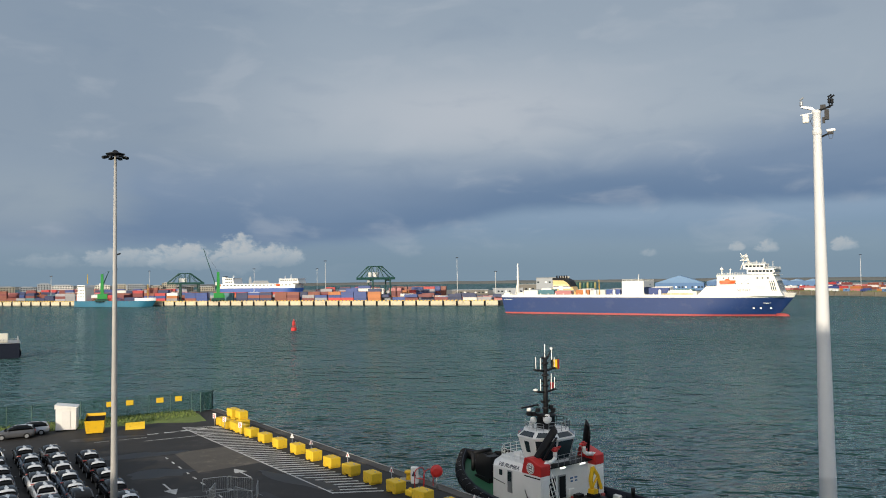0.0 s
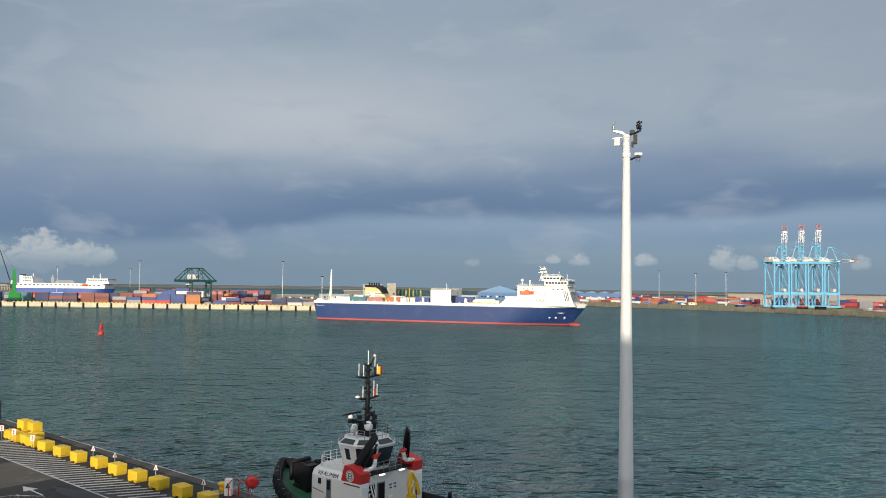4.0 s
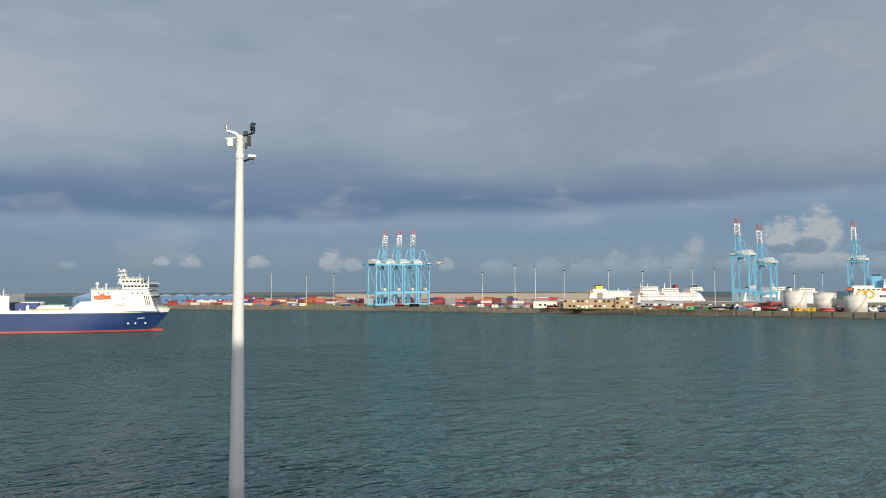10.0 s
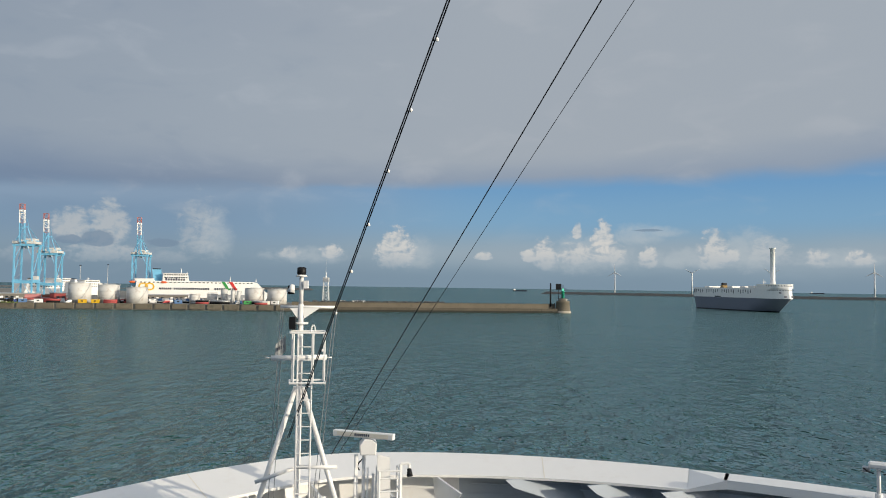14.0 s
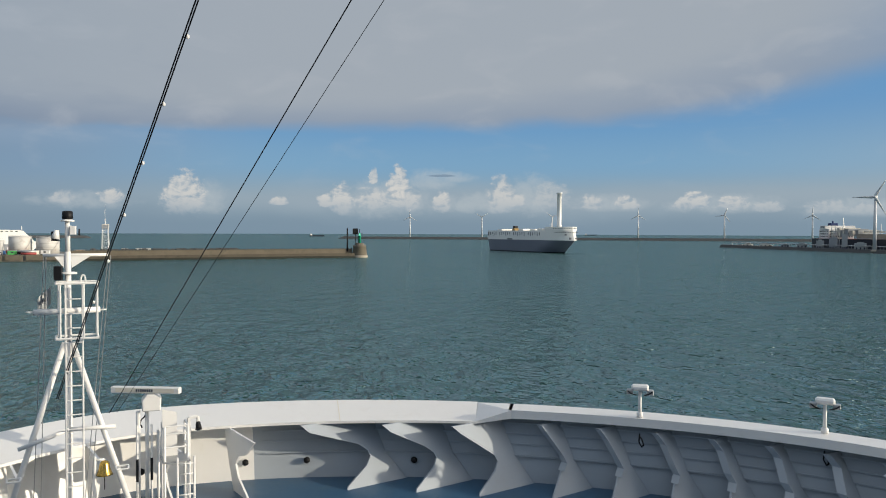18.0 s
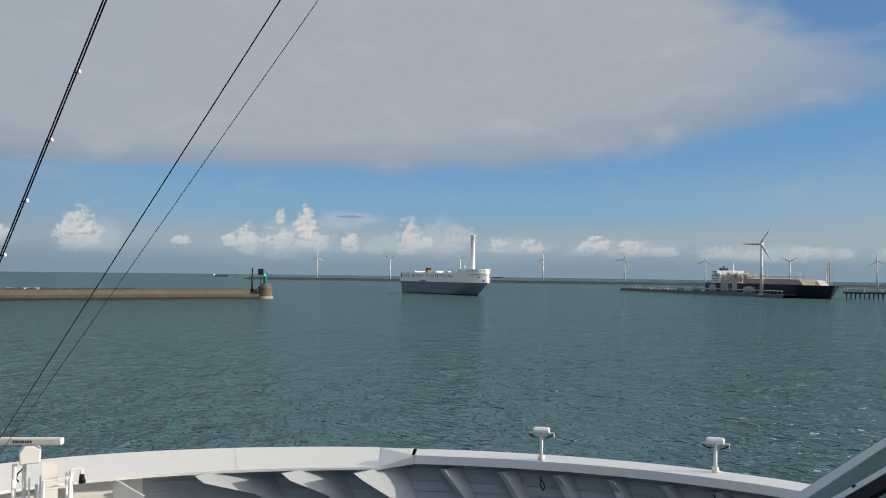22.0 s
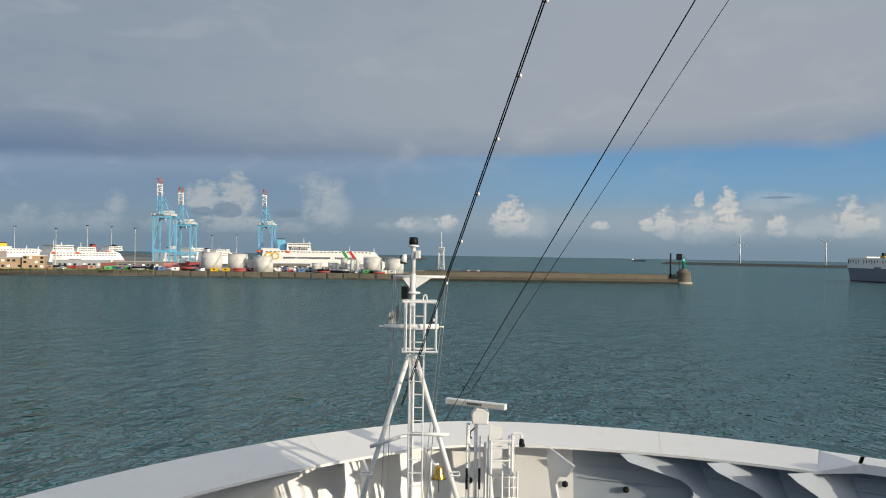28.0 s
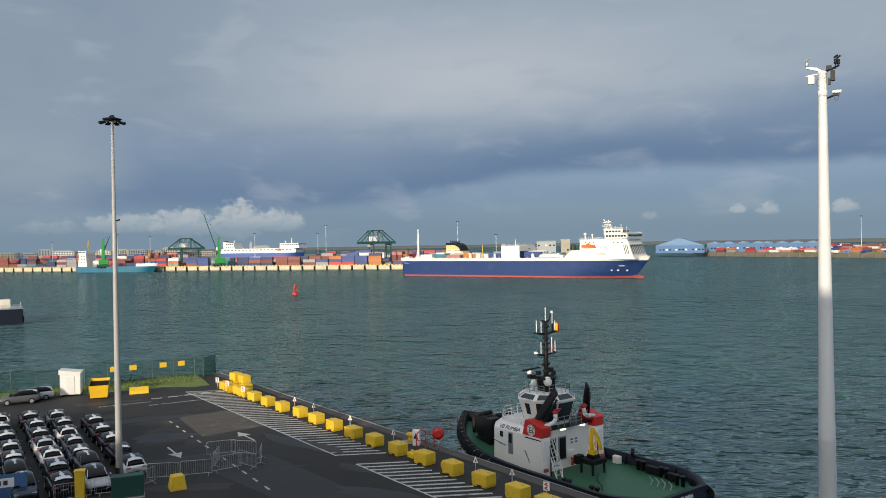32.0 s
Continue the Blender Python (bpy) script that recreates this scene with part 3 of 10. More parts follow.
def on_a(s, o=0.0, z=0.0):
    """s metres along the far quay, leftwards from its end, o metres inland."""
    return A_END - A_DIR * s + A_IN * o + Vector((0, 0, z))


def far_lands():
    p = [on_a(0), on_a(0, 500), on_a(900, 900), on_a(900)]
    outline_block("quay_far_terminal", [(v.x, v.y) for v in p], -3, 4.2, LAND, "paved land of the far container terminal")
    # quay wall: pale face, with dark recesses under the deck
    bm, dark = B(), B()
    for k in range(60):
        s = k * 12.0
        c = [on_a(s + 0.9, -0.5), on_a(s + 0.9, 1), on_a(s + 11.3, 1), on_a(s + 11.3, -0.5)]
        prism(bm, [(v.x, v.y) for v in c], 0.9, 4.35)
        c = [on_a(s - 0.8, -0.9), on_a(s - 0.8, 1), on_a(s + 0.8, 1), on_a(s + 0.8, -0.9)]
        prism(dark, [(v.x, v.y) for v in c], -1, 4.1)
    tagged(part("quay_wall_far", bm, QUAY_FACE), "pale concrete wall panels of the far quay", "quay wall", kind="structure")
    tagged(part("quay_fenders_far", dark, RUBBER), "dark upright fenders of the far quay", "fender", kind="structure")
    # shore on the right, a shallow curve, and the mole that leads to its head
    shore = [(330, 960), (426, 783), (487, 668), (520, 540), (562, 440), (588, 330), (600, 215), (608, 110)]
    pts = shore + [(640, 104), (700, 130), (900, 260), (1300, 500), (1500, 900), (1200, 1700), (420, 1500)]
    outline_block("quay_far_shore", pts, -3, 4.6, LAND, "paved land of the far shore with rough grass")
    bm = B()
    for a, b in zip(shore, shore[1:]):
        a, b = Vector((*a, 0)), Vector((*b, 0))
        n = max(1, round((b - a).length / 14))
        for k in range(n):
            u, w = a.lerp(b, (k + 0.08) / n), a.lerp(b, (k + 0.92) / n)
            o = (b - a).normalized().cross(Vector((0, 0, 1))) * 1.2
            prism(bm, [(v.x, v.y) for v in (u + o, u - o, w - o, w + o)], 0.8, 4.8)
    tagged(part("quay_wall_shore", bm, WET_CONCRETE), "stained brown concrete quay wall of the far shore", "quay wall", kind="structure")
    # mole
    a, b = Vector((608, 110, 0)), Vector((646, -106, 0))
    t = (b - a).normalized()
    o = Vector((-t.y, t.x, 0))
    if o.x < 0:
        o = -o
    bm = B()
    side = [(0, -3), (0, 3.6), (5.5, 3.6), (5.5, 7.4), (8.0, 7.4), (8.0, 5.2), (13, 5.2), (15, -3)]
    loft(bm, [[a + o * x + Vector((0, 0, z)) for x, z in side], [b + o * x + Vector((0, 0, z)) for x, z in side]], closed=True, smooth=False, caps=True)
    tagged(part("mole", bm, WET_CONCRETE), "long weathered concrete mole with a raised wall", "pier", kind="structure")
    bm = B()
    for k in range(46):
        p = a.lerp(b, (k + 0.015) / 46), a.lerp(b, (k + 0.985) / 46)
        prism(bm, [(v.x, v.y) for v in (p[0] - o * 0.5, p[0] + o * 0.3, p[1] + o * 0.3, p[1] - o * 0.5)][::-1], 0.7, 3.75)
    tagged(part("mole_facing", bm, paint("brown_mole_facing", (0.085, 0.072, 0.052), 0.85, vary=0.4, scale=0.15, bump=0.3, grime=(0.03, 0.028, 0.02), grime_amount=0.7)), "brown concrete facing blocks along the mole", "pier", kind="structure")
    bm = B()
    loft(bm, [[v + o * x + Vector((0, 0, z)) for x, z in ((-0.62, -2), (-0.62, 1.25), (-0.5, 1.6), (0.2, 1.6), (0.2, -2))] for v in (a, b)], closed=True, smooth=False, caps=True)
    tagged(part("mole_weed_line", bm, paint("dark_weed", (0.016, 0.018, 0.012), 0.8, vary=0.4, scale=0.2)), "dark weedy tide line at the foot of the mole", "pier", kind="structure")
    bm = B()
    for k in range(90):
        v = a.lerp(b, (k + 0.5) / 90)
        w = a.lerp(b, (k + 0.8) / 90)
        prism(bm, [(q.x, q.y) for q in (v + o * 5.2, v + o * 5.6, w + o * 5.6, w + o * 5.2)][::-1], 7.2, 7.75 + 0.25 * (k % 3))
    tagged(part("mole_parapet_stones", bm, ROCK), "dark uneven stones along the top of the mole", "pier", kind="stuff")
    # far breakwater
    bm = B()
    a, b = Vector((2135, -308, 0)), Vector((1150, -1950, 0))
    t = (b - a).normalized()
    o = Vector((-t.y, t.x, 0))
    secs = []
    for k in range(121):
        p = a.lerp(b, k / 120)
        h = 6.0 + random.uniform(-0.5, 0.5) if k else 0.5
        secs.append([p - o * 22 + Vector((0, 0, -2)), p - o * 6 + Vector((0, 0, h)), p + o * 6 + Vector((0, 0, h)), p + o * 22 + Vector((0, 0, -2))])
    loft(bm, secs, smooth=False)
    tagged(part("breakwater", bm, ROCK), "long dark rock breakwater towards the open sea", "breakwater", kind="structure")
    # the western arm ends across the entrance
    bm = B()
    secs = []
    for k in range(41):
        p = compass(70 + 11.3 * k / 40, 2300)
        h = 6.5 + random.uniform(-0.5, 0.5) if k < 40 else 1.0
        secs.append([p + compass(75, x) + Vector((0, 0, z)) for x, z in ((-22, -2), (-6, h), (6, h), (22, -2))])
    loft(bm, secs, smooth=False)
    tagged(part("breakwater", bm, ROCK), "dark western rock breakwater beyond the mole", "breakwater", kind="structure")
    # distant low coast behind the left terminal
    bm = B()
    secs = []
    for k in range(90):
        az = -62 + k * 1.5
        d = 3200 if az < 20 else 3200 - (az - 20) * 22
        h = 10.5 + 3 * noise.noise(Vector((az * 0.6, 0, 0))) if az < 52 else max(0.0, 10.5 - (az - 52) * 0.8)
        secs.append([compass(az, d - 20, -1), compass(az, d, max(h, 0.1)), compass(az, d + 200, max(h, 0.1)), compass(az, d + 220, -1)])
    loft(bm, secs)
    tagged(part("backdrop_coast", bm, DISTANT), "low hazy coast behind the terminal", "coast", kind="structure")


far_lands()

# ---- the ferry under the camera: forecastle, bulwark and mast ----
HULL_AZ = 70.7
HU = compass(HULL_AZ, 1.0)                   # forwards
HV = Vector((-HU.y, HU.x, 0))                # to port
HC = Vector((10.09, -2.06, 0))
RAIL_Z, DECK_Z = 17.3, 15.05


def own(u, v, z=0.0):
    return HC + HU * u + HV * v + Vector((0, 0, z))


def bow_line(a, inset=0.0, k=1.61):
    """A point (u, v) of the rail's outline at the angle a from the stem, set in by so many metres."""
    c, s = math.cos(a), math.sin(a)
    r = (abs(c / 17.24) ** k + abs(s / 17.0) ** k) ** (-1 / k) - inset
    return r * c, r * s


def bow_points(a0, a1, n, inset, z, k=1.61):
    return [own(*bow_line(radians(a0 + (a1 - a0) * i / n), inset, k), z) for i in range(n + 1)]


PORT_END, STBD_END, JOINT = 100.0, -100.0, -40.7
CAP = 0.95                                   # width of the rail's cap


def plate_w(ang):
    """Width of the stem plate, narrower towards the starboard joint."""
    return min(1.2 + (ang + 41) * 0.0137, 1.96)


def plate_points(a0, a1, n, drop, z):
    return [own(*bow_line(radians(a), plate_w(a) - drop), z) for a in (a0 + (a1 - a0) * i / n for i in range(n + 1))]


def own_ship():
    ship = thing("ferry_forecastle", Matrix.Identity(4), "white forecastle of a ferry with a flared bulwark", "ship")
    # outer plating, flaring out to the rail
    bm = B()
    loft(bm, [bow_points(PORT_END, STBD_END, 72, i, z) for i, z in ((6.0, -2.0), (5.0, 6.0), (2.6, 12.0), (0.9, DECK_Z), (0.0, RAIL_Z))])
    part("hull_plating", bm, WHITE_DECK, ship)
    # inner plating, well out under the wide plate
    bm = B()
    loft(bm, [bow_points(PORT_END, -14, 50, i, z) for i, z in ((1.05, DECK_Z - 0.1), (0.85, DECK_Z + 0.8), (0.25, RAIL_Z - 0.12))])
    part("bulwark_plating", bm, WHITE_DECK, ship)
    # starboard part, with its shade put into a greyer paint
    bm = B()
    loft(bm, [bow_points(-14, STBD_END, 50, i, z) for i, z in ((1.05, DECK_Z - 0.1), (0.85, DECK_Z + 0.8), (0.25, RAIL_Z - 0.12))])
    part("bulwark_plating", bm, SHADE_GREY, ship)
    # broad plate round the stem, flat cap on the starboard side
    bm = B()
    rows = [bow_points(PORT_END, JOINT, 60, i, z) for i, z in ((0.0, RAIL_Z), (0.04, RAIL_Z + 0.03))]
    rows += [plate_points(PORT_END, JOINT, 60, d, z) for d, z in ((0.0, RAIL_Z - 0.34), (0.0, RAIL_Z - 0.42), (0.1, RAIL_Z - 0.42))]
    loft(bm, rows, smooth=False)
    part("stem_plate", bm, WHITE_DECK, ship, "broad white plate along the rail")
    bm = B()
    rows = ((0.0, RAIL_Z - 0.05), (0.02, RAIL_Z), (CAP, RAIL_Z), (CAP + 0.02, RAIL_Z - 0.26), (CAP - 0.1, RAIL_Z - 0.26))
    loft(bm, [bow_points(JOINT - 4, STBD_END, 40, i, z) for i, z in rows], smooth=False)
    part("rail_cap", bm, WHITE_DECK, ship, "flat white cap of the bulwark")
    bm = B()
    a = [own(*bow_line(radians(JOINT), i), z) for i, z in ((0.0, RAIL_Z), (plate_w(JOINT), RAIL_Z - 0.34), (plate_w(JOINT), RAIL_Z - 0.42))]
    b = [own(*bow_line(radians(JOINT - 4.4), i), z) for i, z in ((0.0, RAIL_Z), (CAP + 0.02, RAIL_Z), (CAP + 0.02, RAIL_Z - 0.26))]
    loft(bm, [a, b], smooth=False)
    part("corner_plate", bm, WHITE_DECK, ship, "folded plate where the rail narrows")
    # joints in the plate
    for ang in (46, 16.6, -23.9):
        bm = B()
        u = [own(*bow_line(radians(ang), i), z + 0.004) for i, z in ((0.04, RAIL_Z + 0.03), (plate_w(ang), RAIL_Z - 0.34))]
        w = [own(*bow_line(radians(ang + 0.12), i), z + 0.004) for i, z in ((0.04, RAIL_Z + 0.03), (plate_w(ang), RAIL_Z - 0.34))]
        bm.faces.new([bm.verts.new(p) for p in (u[0], u[1], w[1], w[0])])
        part("plate_seam", bm, CREAM, ship)
    # deck
    bm = B()
    bm.faces.new([bm.verts.new(p) for p in bow_points(PORT_END, STBD_END, 72, 1.0, DECK_Z)])
    part("deck", bm, DECK_BLUE, ship, "blue painted deck")

    # frames: raked brackets across the ship, deep at the plate and the deck and narrow between
    D = DECK_Z

    def side_at(u, inset):
        """Half breadth of the rail's outline, set in, at a place along the ship."""
        lo, hi = 0.0, radians(100)
        for _ in range(30):
            mid = (lo + hi) / 2
            lo, hi = (mid, hi) if bow_line(mid, inset)[0] > u else (lo, mid)
        return bow_line(lo, inset)[1]

    def frame_plate(uf, side, deep, half=0.03):
        rise = RAIL_Z - 0.4 - D
        at = lambda z: uf + 1.3 * (z - D) / rise
        foot = side_at(uf, 1.1)
        z1 = D + rise
        if deep:
            edge = side_at(at(z1), 1.72)
            prof = [(edge, z1), (edge + 0.22, z1 - 0.22), (foot - 1.30, D + 1.12), (foot - 1.04, D + 0.92), (foot - 1.0, D + 0.74), (foot - 1.22, D + 0.52), (foot - 2.05, D + 0.08), (foot - 2.1, D)]
        else:
            edge = side_at(at(z1), 1.0)
            prof = [(edge, z1), (edge + 0.12, z1 - 0.3), (foot - 0.62, D + 1.0), (foot - 0.60, D + 0.78), (foot - 0.86, D + 0.6), (foot - 1.55, D + 0.05), (foot - 1.6, D)]
        prof += [(foot + 0.05, D), (side_at(at(D + 0.8), 0.9), D + 0.8), (side_at(at(z1), 0.35), z1)]
        bm = B()
        vs = [[bm.verts.new(own(at(z) + o, v * side, z)) for v, z in prof] for o in (-half, half)]
        bm.faces.new(vs[0]), bm.faces.new(vs[1][::-1])
        for k in range(len(prof)):
            m = (k + 1) % len(prof)
            bm.faces.new((vs[0][k], vs[0][m], vs[1][m], vs[1][k]))
        flange = None
        if not deep:
            flange = B()
            n = 5
            for k in range(n - 1):
                (v0, z0), (v2, z2) = prof[k], prof[k + 1]
                q = [own(at(z) + o, v * side, z) for (v, z) in ((v0, z0), (v2, z2)) for o in (-0.16, 0.10)]
                w = [p + HV * (-0.03 * side) for p in q]
                a, b = [flange.verts.new(p) for p in q], [flange.verts.new(p) for p in w]
                flange.faces.new((a[0], a[1], a[3], a[2])), flange.faces.new((b[0], b[2], b[3], b[1]))
                for x, y in ((0, 1), (1, 3), (3, 2), (2, 0)):
                    flange.faces.new((a[x], b[x], b[y], a[y]))
        return bm, flange

    for side in (-1, 1):
        for k in range(10):
            uf = 12.6 - 1.38 * k
            deep = side > 0 or k < 3
            plate, flange = frame_plate(uf, side, deep)
            # starboard frames and flanges take the paint that holds the shade
            f = part("frame", plate, SHADE_GREY if side < 0 else WHITE_DECK, ship)
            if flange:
                part("frame_flange", flange, SHADE_GREY, ship)
    # arched brackets either side of the stem
    for v in (-2.9, -0.9, 1.1, 3.1):
        u1, u2 = 14.25 - abs(v) * 0.16, 15.1 - abs(v) * 0.22
        prof = [(u1 - 0.9, RAIL_Z - 0.42), (u1 - 0.2, D + 1.30), (u1 + 0.35, D + 1.15), (u1 + 0.60, D + 0.85), (u1 + 0.40, D + 0.5), (u1 - 0.5, D), (u2 + 0.1, D), (u2 + 0.5, D + 0.8), (u2 + 0.9, RAIL_Z - 0.42)]
        bm = B()
        vs = [[bm.verts.new(own(u, v + o, z)) for u, z in prof] for o in (-0.03, 0.03)]
        bm.faces.new(vs[0]), bm.faces.new(vs[1][::-1])
        for k in range(len(prof)):
            m = (k + 1) % len(prof)
            bm.faces.new((vs[0][k], vs[0][m], vs[1][m], vs[1][k]))
        part("stem_bracket", bm, WHITE_DECK, ship)
    # small fittings on the plating
    for ang in (-2, -13, -20, -33):
        p = own(*bow_line(radians(ang), 1.0), D + 0.55)
        part("fitting", lathe(B(), [(0.03, -0.1), (0.1, -0.05), (0.1, 0.05), (0.03, 0.1)], 10, p), BLACK, ship)
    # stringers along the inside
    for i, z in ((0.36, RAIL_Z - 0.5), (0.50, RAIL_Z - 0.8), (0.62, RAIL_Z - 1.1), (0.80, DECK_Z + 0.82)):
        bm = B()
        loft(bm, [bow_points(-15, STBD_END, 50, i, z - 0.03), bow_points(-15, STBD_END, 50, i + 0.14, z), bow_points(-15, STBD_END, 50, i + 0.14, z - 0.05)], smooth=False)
        part("stringer", bm, SHADE_GREY, ship)
    return ship


own_ship()


def superstructure():
    """Deckhouse behind the camera: it closes the view and throws the ship's long shadow on the quay."""
    house = thing("ferry_superstructure", Matrix.Identity(4), "white ferry superstructure behind the forecastle", "ship")
    def block(u0, u1, v0, v1, z0, z1, name):
        bm = B()
        prism(bm, [(p.x, p.y) for p in (own(u1, v0), own(u1, v1), own(u0, v1), own(u0, v0))], z0, z1)
        part(name, bm, WHITE, house)
    block(-160, -1.5, -14.6, 14.2, -2, 16.0, "hull_block")
    block(-160, -13.5, -14.6, 14.2, 16.0, 26.0, "lower_house")
    # unseen front and wing blocks, sized for the shade they throw on the port rail
    block(-13.4, -9.3, -14.6, 1.6, 16.0, 26.0, "bridge_front")
    block(-9.3, -6.5, -14.5, -9.5, 16.0, 26.0, "bridge_wing")
    block(-46, -18.6, -14.6, 14.2, 26.0, 29.5, "upper_house")
    # small deck on which the camera stands
    bm = B()
    p = [own(-13.4, 3.0), own(-7.6, 3.0), own(-7.6, 8.2), own(-13.4, 8.2)]
    prism(bm, [(q.x, q.y) for q in p], 16.0, 21.35)
    part("lookout_deck", bm, WHITE, house)


superstructure()

# ---- ships ----
def hull_levels(zs, stern, bow, rake, beam, bow_part, full, flare, stern_in=0.9, stern_part=0.07, n=30, tuck=0.0):
    """Waterlines of a hull from port quarter round the stem to starboard quarter, x ahead."""
    rows = []
    z0, z1 = zs[0], zs[-1]
    for z in zs:
        k = (z - z0) / (z1 - z0)
        xb, xs = bow + rake * k, stern + tuck * (1 - k)
        side = []
        for i in range(n + 1):
            f = 1 - (1 - i / n) ** 1.7
            s = max(0.0, (f - (1 - bow_part)) / bow_part)
            h = beam / 2 * (1 - s ** (full + flare * k))
            q = max(0.0, (stern_part - f) / stern_part)
            side.append((xs + f * (xb - xs), h * (1 - (1 - stern_in) * q * q), z))
        rows.append([Vector(p) for p in side] + [Vector((x, -y, z)) for x, y, z in side[-2::-1]])
    return rows


def hull_skin(bm, rows, transom=True):
    loft(bm, rows)
    if transom:
        for a, b in zip(rows, rows[1:]):
            bm.faces.new([bm.verts.new(p) for p in (a[0], b[0], b[-1], a[-1])])
    return bm


def lid(bm, row, z):
    bm.faces.new([bm.verts.new((p.x, p.y, z)) for p in row])
    return bm


def pane_row(parent, x0, x1, n, y, z0, z1, fill=0.7, name="window", side=1):
    """A row of separate panes on a side wall at y."""
    step = (x1 - x0) / n
    for k in range(n):
        a = x0 + step * (k + (1 - fill) / 2)
        part(name, box(B(), a, a + step * fill, min(y, y + 0.08 * side), max(y, y + 0.08 * side), z0, z1), DARK_GLASS, parent)


def handrail(bm, pts, h=1.0, step=2.0, r=0.03, bars=3):
    for a, b in zip(pts, pts[1:]):
        a, b = Vector(a), Vector(b)
        n = max(1, round((b - a).length / step))
        for k in range(n + 1):
            p = a.lerp(b, k / n)
            rod(bm, p, p + Vector((0, 0, h)), r, n=5)
        for j in range(bars):
            z = Vector((0, 0, h * (j + 1) / bars))
            rod(bm, a + z, b + z, r * 0.8, n=5)
    return bm


def roro_freighter():
    """Blue freight ferry under way off the far quay."""
    ship = thing("freight_ferry", pose(0, 0, 0), "blue-hulled freight ferry with a white superstructure, under way", "ship")
    lv = hull_levels((-1.0, 1.0, 3.5, 7.0, 10.6), -84, 83, 9.5, 25.0, 0.30, 1.7, 2.2, 0.94, tuck=3.0)
    part("boot_topping", hull_skin(B(), lv[:2]), BOOT_RED, ship, "faded red boot topping")
    hull = part("hull", hull_skin(B(), lv[1:]), NAVY, ship, "dark blue hull plating")
    bulb = B()
    lathe(bulb, [(0.2, -1), (1.6, 0), (2.0, 2), (2.1, 6)], 12)
    part("bulbous_bow", bulb, BOOT_RED, ship, m=pose(89.2, 0, -0.4, 0, -90, 0))
    top = hull_levels((10.6, 12.3), -84, 92.5, 1.4, 25.0, 0.30, 3.9, 0.6, 0.94)
    for p in top[1]:
        p.z += 0.9 * max(0.0, (p.x - 60) / 34) ** 2
    # the white strake rises over the foreship
    part("bulwark", hull_skin(B(), top), SHIP_WHITE, ship, "white bulwark strake")
    part("weather_deck", lid(B(), top[0], 11.6), CREAM, ship)
    # hull marks
    for x in (72, 75.5, 80.5):
        part("draught_mark", box(B(), x, x + 0.9, -9.4 + (x - 70) * 0.42, -9.2 + (x - 70) * 0.42, 4.2, 5.0), SHIP_WHITE, hull)
    for k in range(6):
        part("mooring_port", box(B(), -82 + k * 1.1, -81.3 + k * 1.1, -12.30, -12.1, 8.9, 9.2), SHIP_WHITE, hull)
    # after part: stern mast, winches
    mast = B()
    rod(mast, (-77.5, 0, 11), (-77.5, 0, 33), 1.0, 0.45, 10)
    rod(mast, (-77.5, -2.5, 24), (-77.5, 2.5, 24), 0.15)
    rod(mast, (-79.5, 0, 11.6), (-77.6, 0, 22), 0.3)
    part("stern_mast", mast, SHIP_WHITE, ship)
    for x in (-80.5, -71):
        part("winch_house", box(B(), x - 2.0, x + 2.0, -10.5, -6.5, 11.6, 13.6), SHIP_WHITE, ship, bevel=0.2)
    # funnel in its livery bands, raked back to a black curved top
    buff = paint("buff_funnel_paint", (0.66, 0.47, 0.20), 0.5, vary=0.05)
    fun = part("funnel", side_prism(B(), [(-50.5, 11.6), (-34.0, 11.6), (-35.5, 14.0), (-37.6, 17.6), (-39.6, 20.2), (-42.0, 21.6), (-50.5, 22.2)], -4.4, 4.4), buff, ship, "buff funnel with a black top")
    part("funnel_top", side_prism(B(), [(-50.7, 21.4), (-43.0, 21.2), (-40.2, 19.6), (-38.0, 16.8), (-37.3, 17.4), (-39.4, 21.0), (-42.2, 22.6), (-50.7, 22.9)], -4.6, 4.6), BLACK, fun)
    for z0, z1, c in ((16.0, 17.1, WHITE), (17.2, 17.5, NAVY), (15.6, 15.9, NAVY), (18.1, 18.4, WHITE)):
        part("funnel_band", box(B(), -50.2, -39.5 if z0 > 17.6 else -38.4, -4.48, 4.48, z0, z1), c, fun)
    part("funnel_flag", side_prism(B(), [(-46.5, 17.6), (-43.5, 17.6), (-44.2, 16.4), (-43.5, 15.2), (-46.5, 15.2), (-45.8, 16.4)], -4.56, 4.56), WHITE, fun)
    for k in range(5):
        part("exhaust", rod(B(), (-49.2 + k * 1.7, 0, 22.4), (-49.5 + k * 1.7, 0, 24.4), 0.5), BLACK, fun)
    for x0, x1, h in ((-58, -51, 16.2), (-34, -29.5, 14.2)):
        part("casing", box(B(), x0, x1, -6, 6, 11.6, h), buff if x0 > -40 else SHIP_WHITE, ship, bevel=0.2)
    # trailers and boxes on the weather deck
    random.seed(11)
    for x, w, c, h in ((-69, 10, 5, 15.0), (-58.5, 11, 6, 15.2), (-47, 11, 9, 14.6), (-33, 9, 3, 15.3), (-23.5, 10, 5, 15.0), (-13, 9, 0, 15.4), (13.5, 12, 0, 16.4), (26, 12, 5, 15.0)):
        for lane in (0, 1, 2):
            y = -9.6 + lane * 4.2
            part("deck_trailer", box(B(), x + lane * 0.7, x + w, y, y + 2.5, 12.3, h + 0.3 * lane), BOX_PAINTS[c] if lane == 0 else random.choice(BOX_PAINTS[5:8]), ship, bevel=0.06)
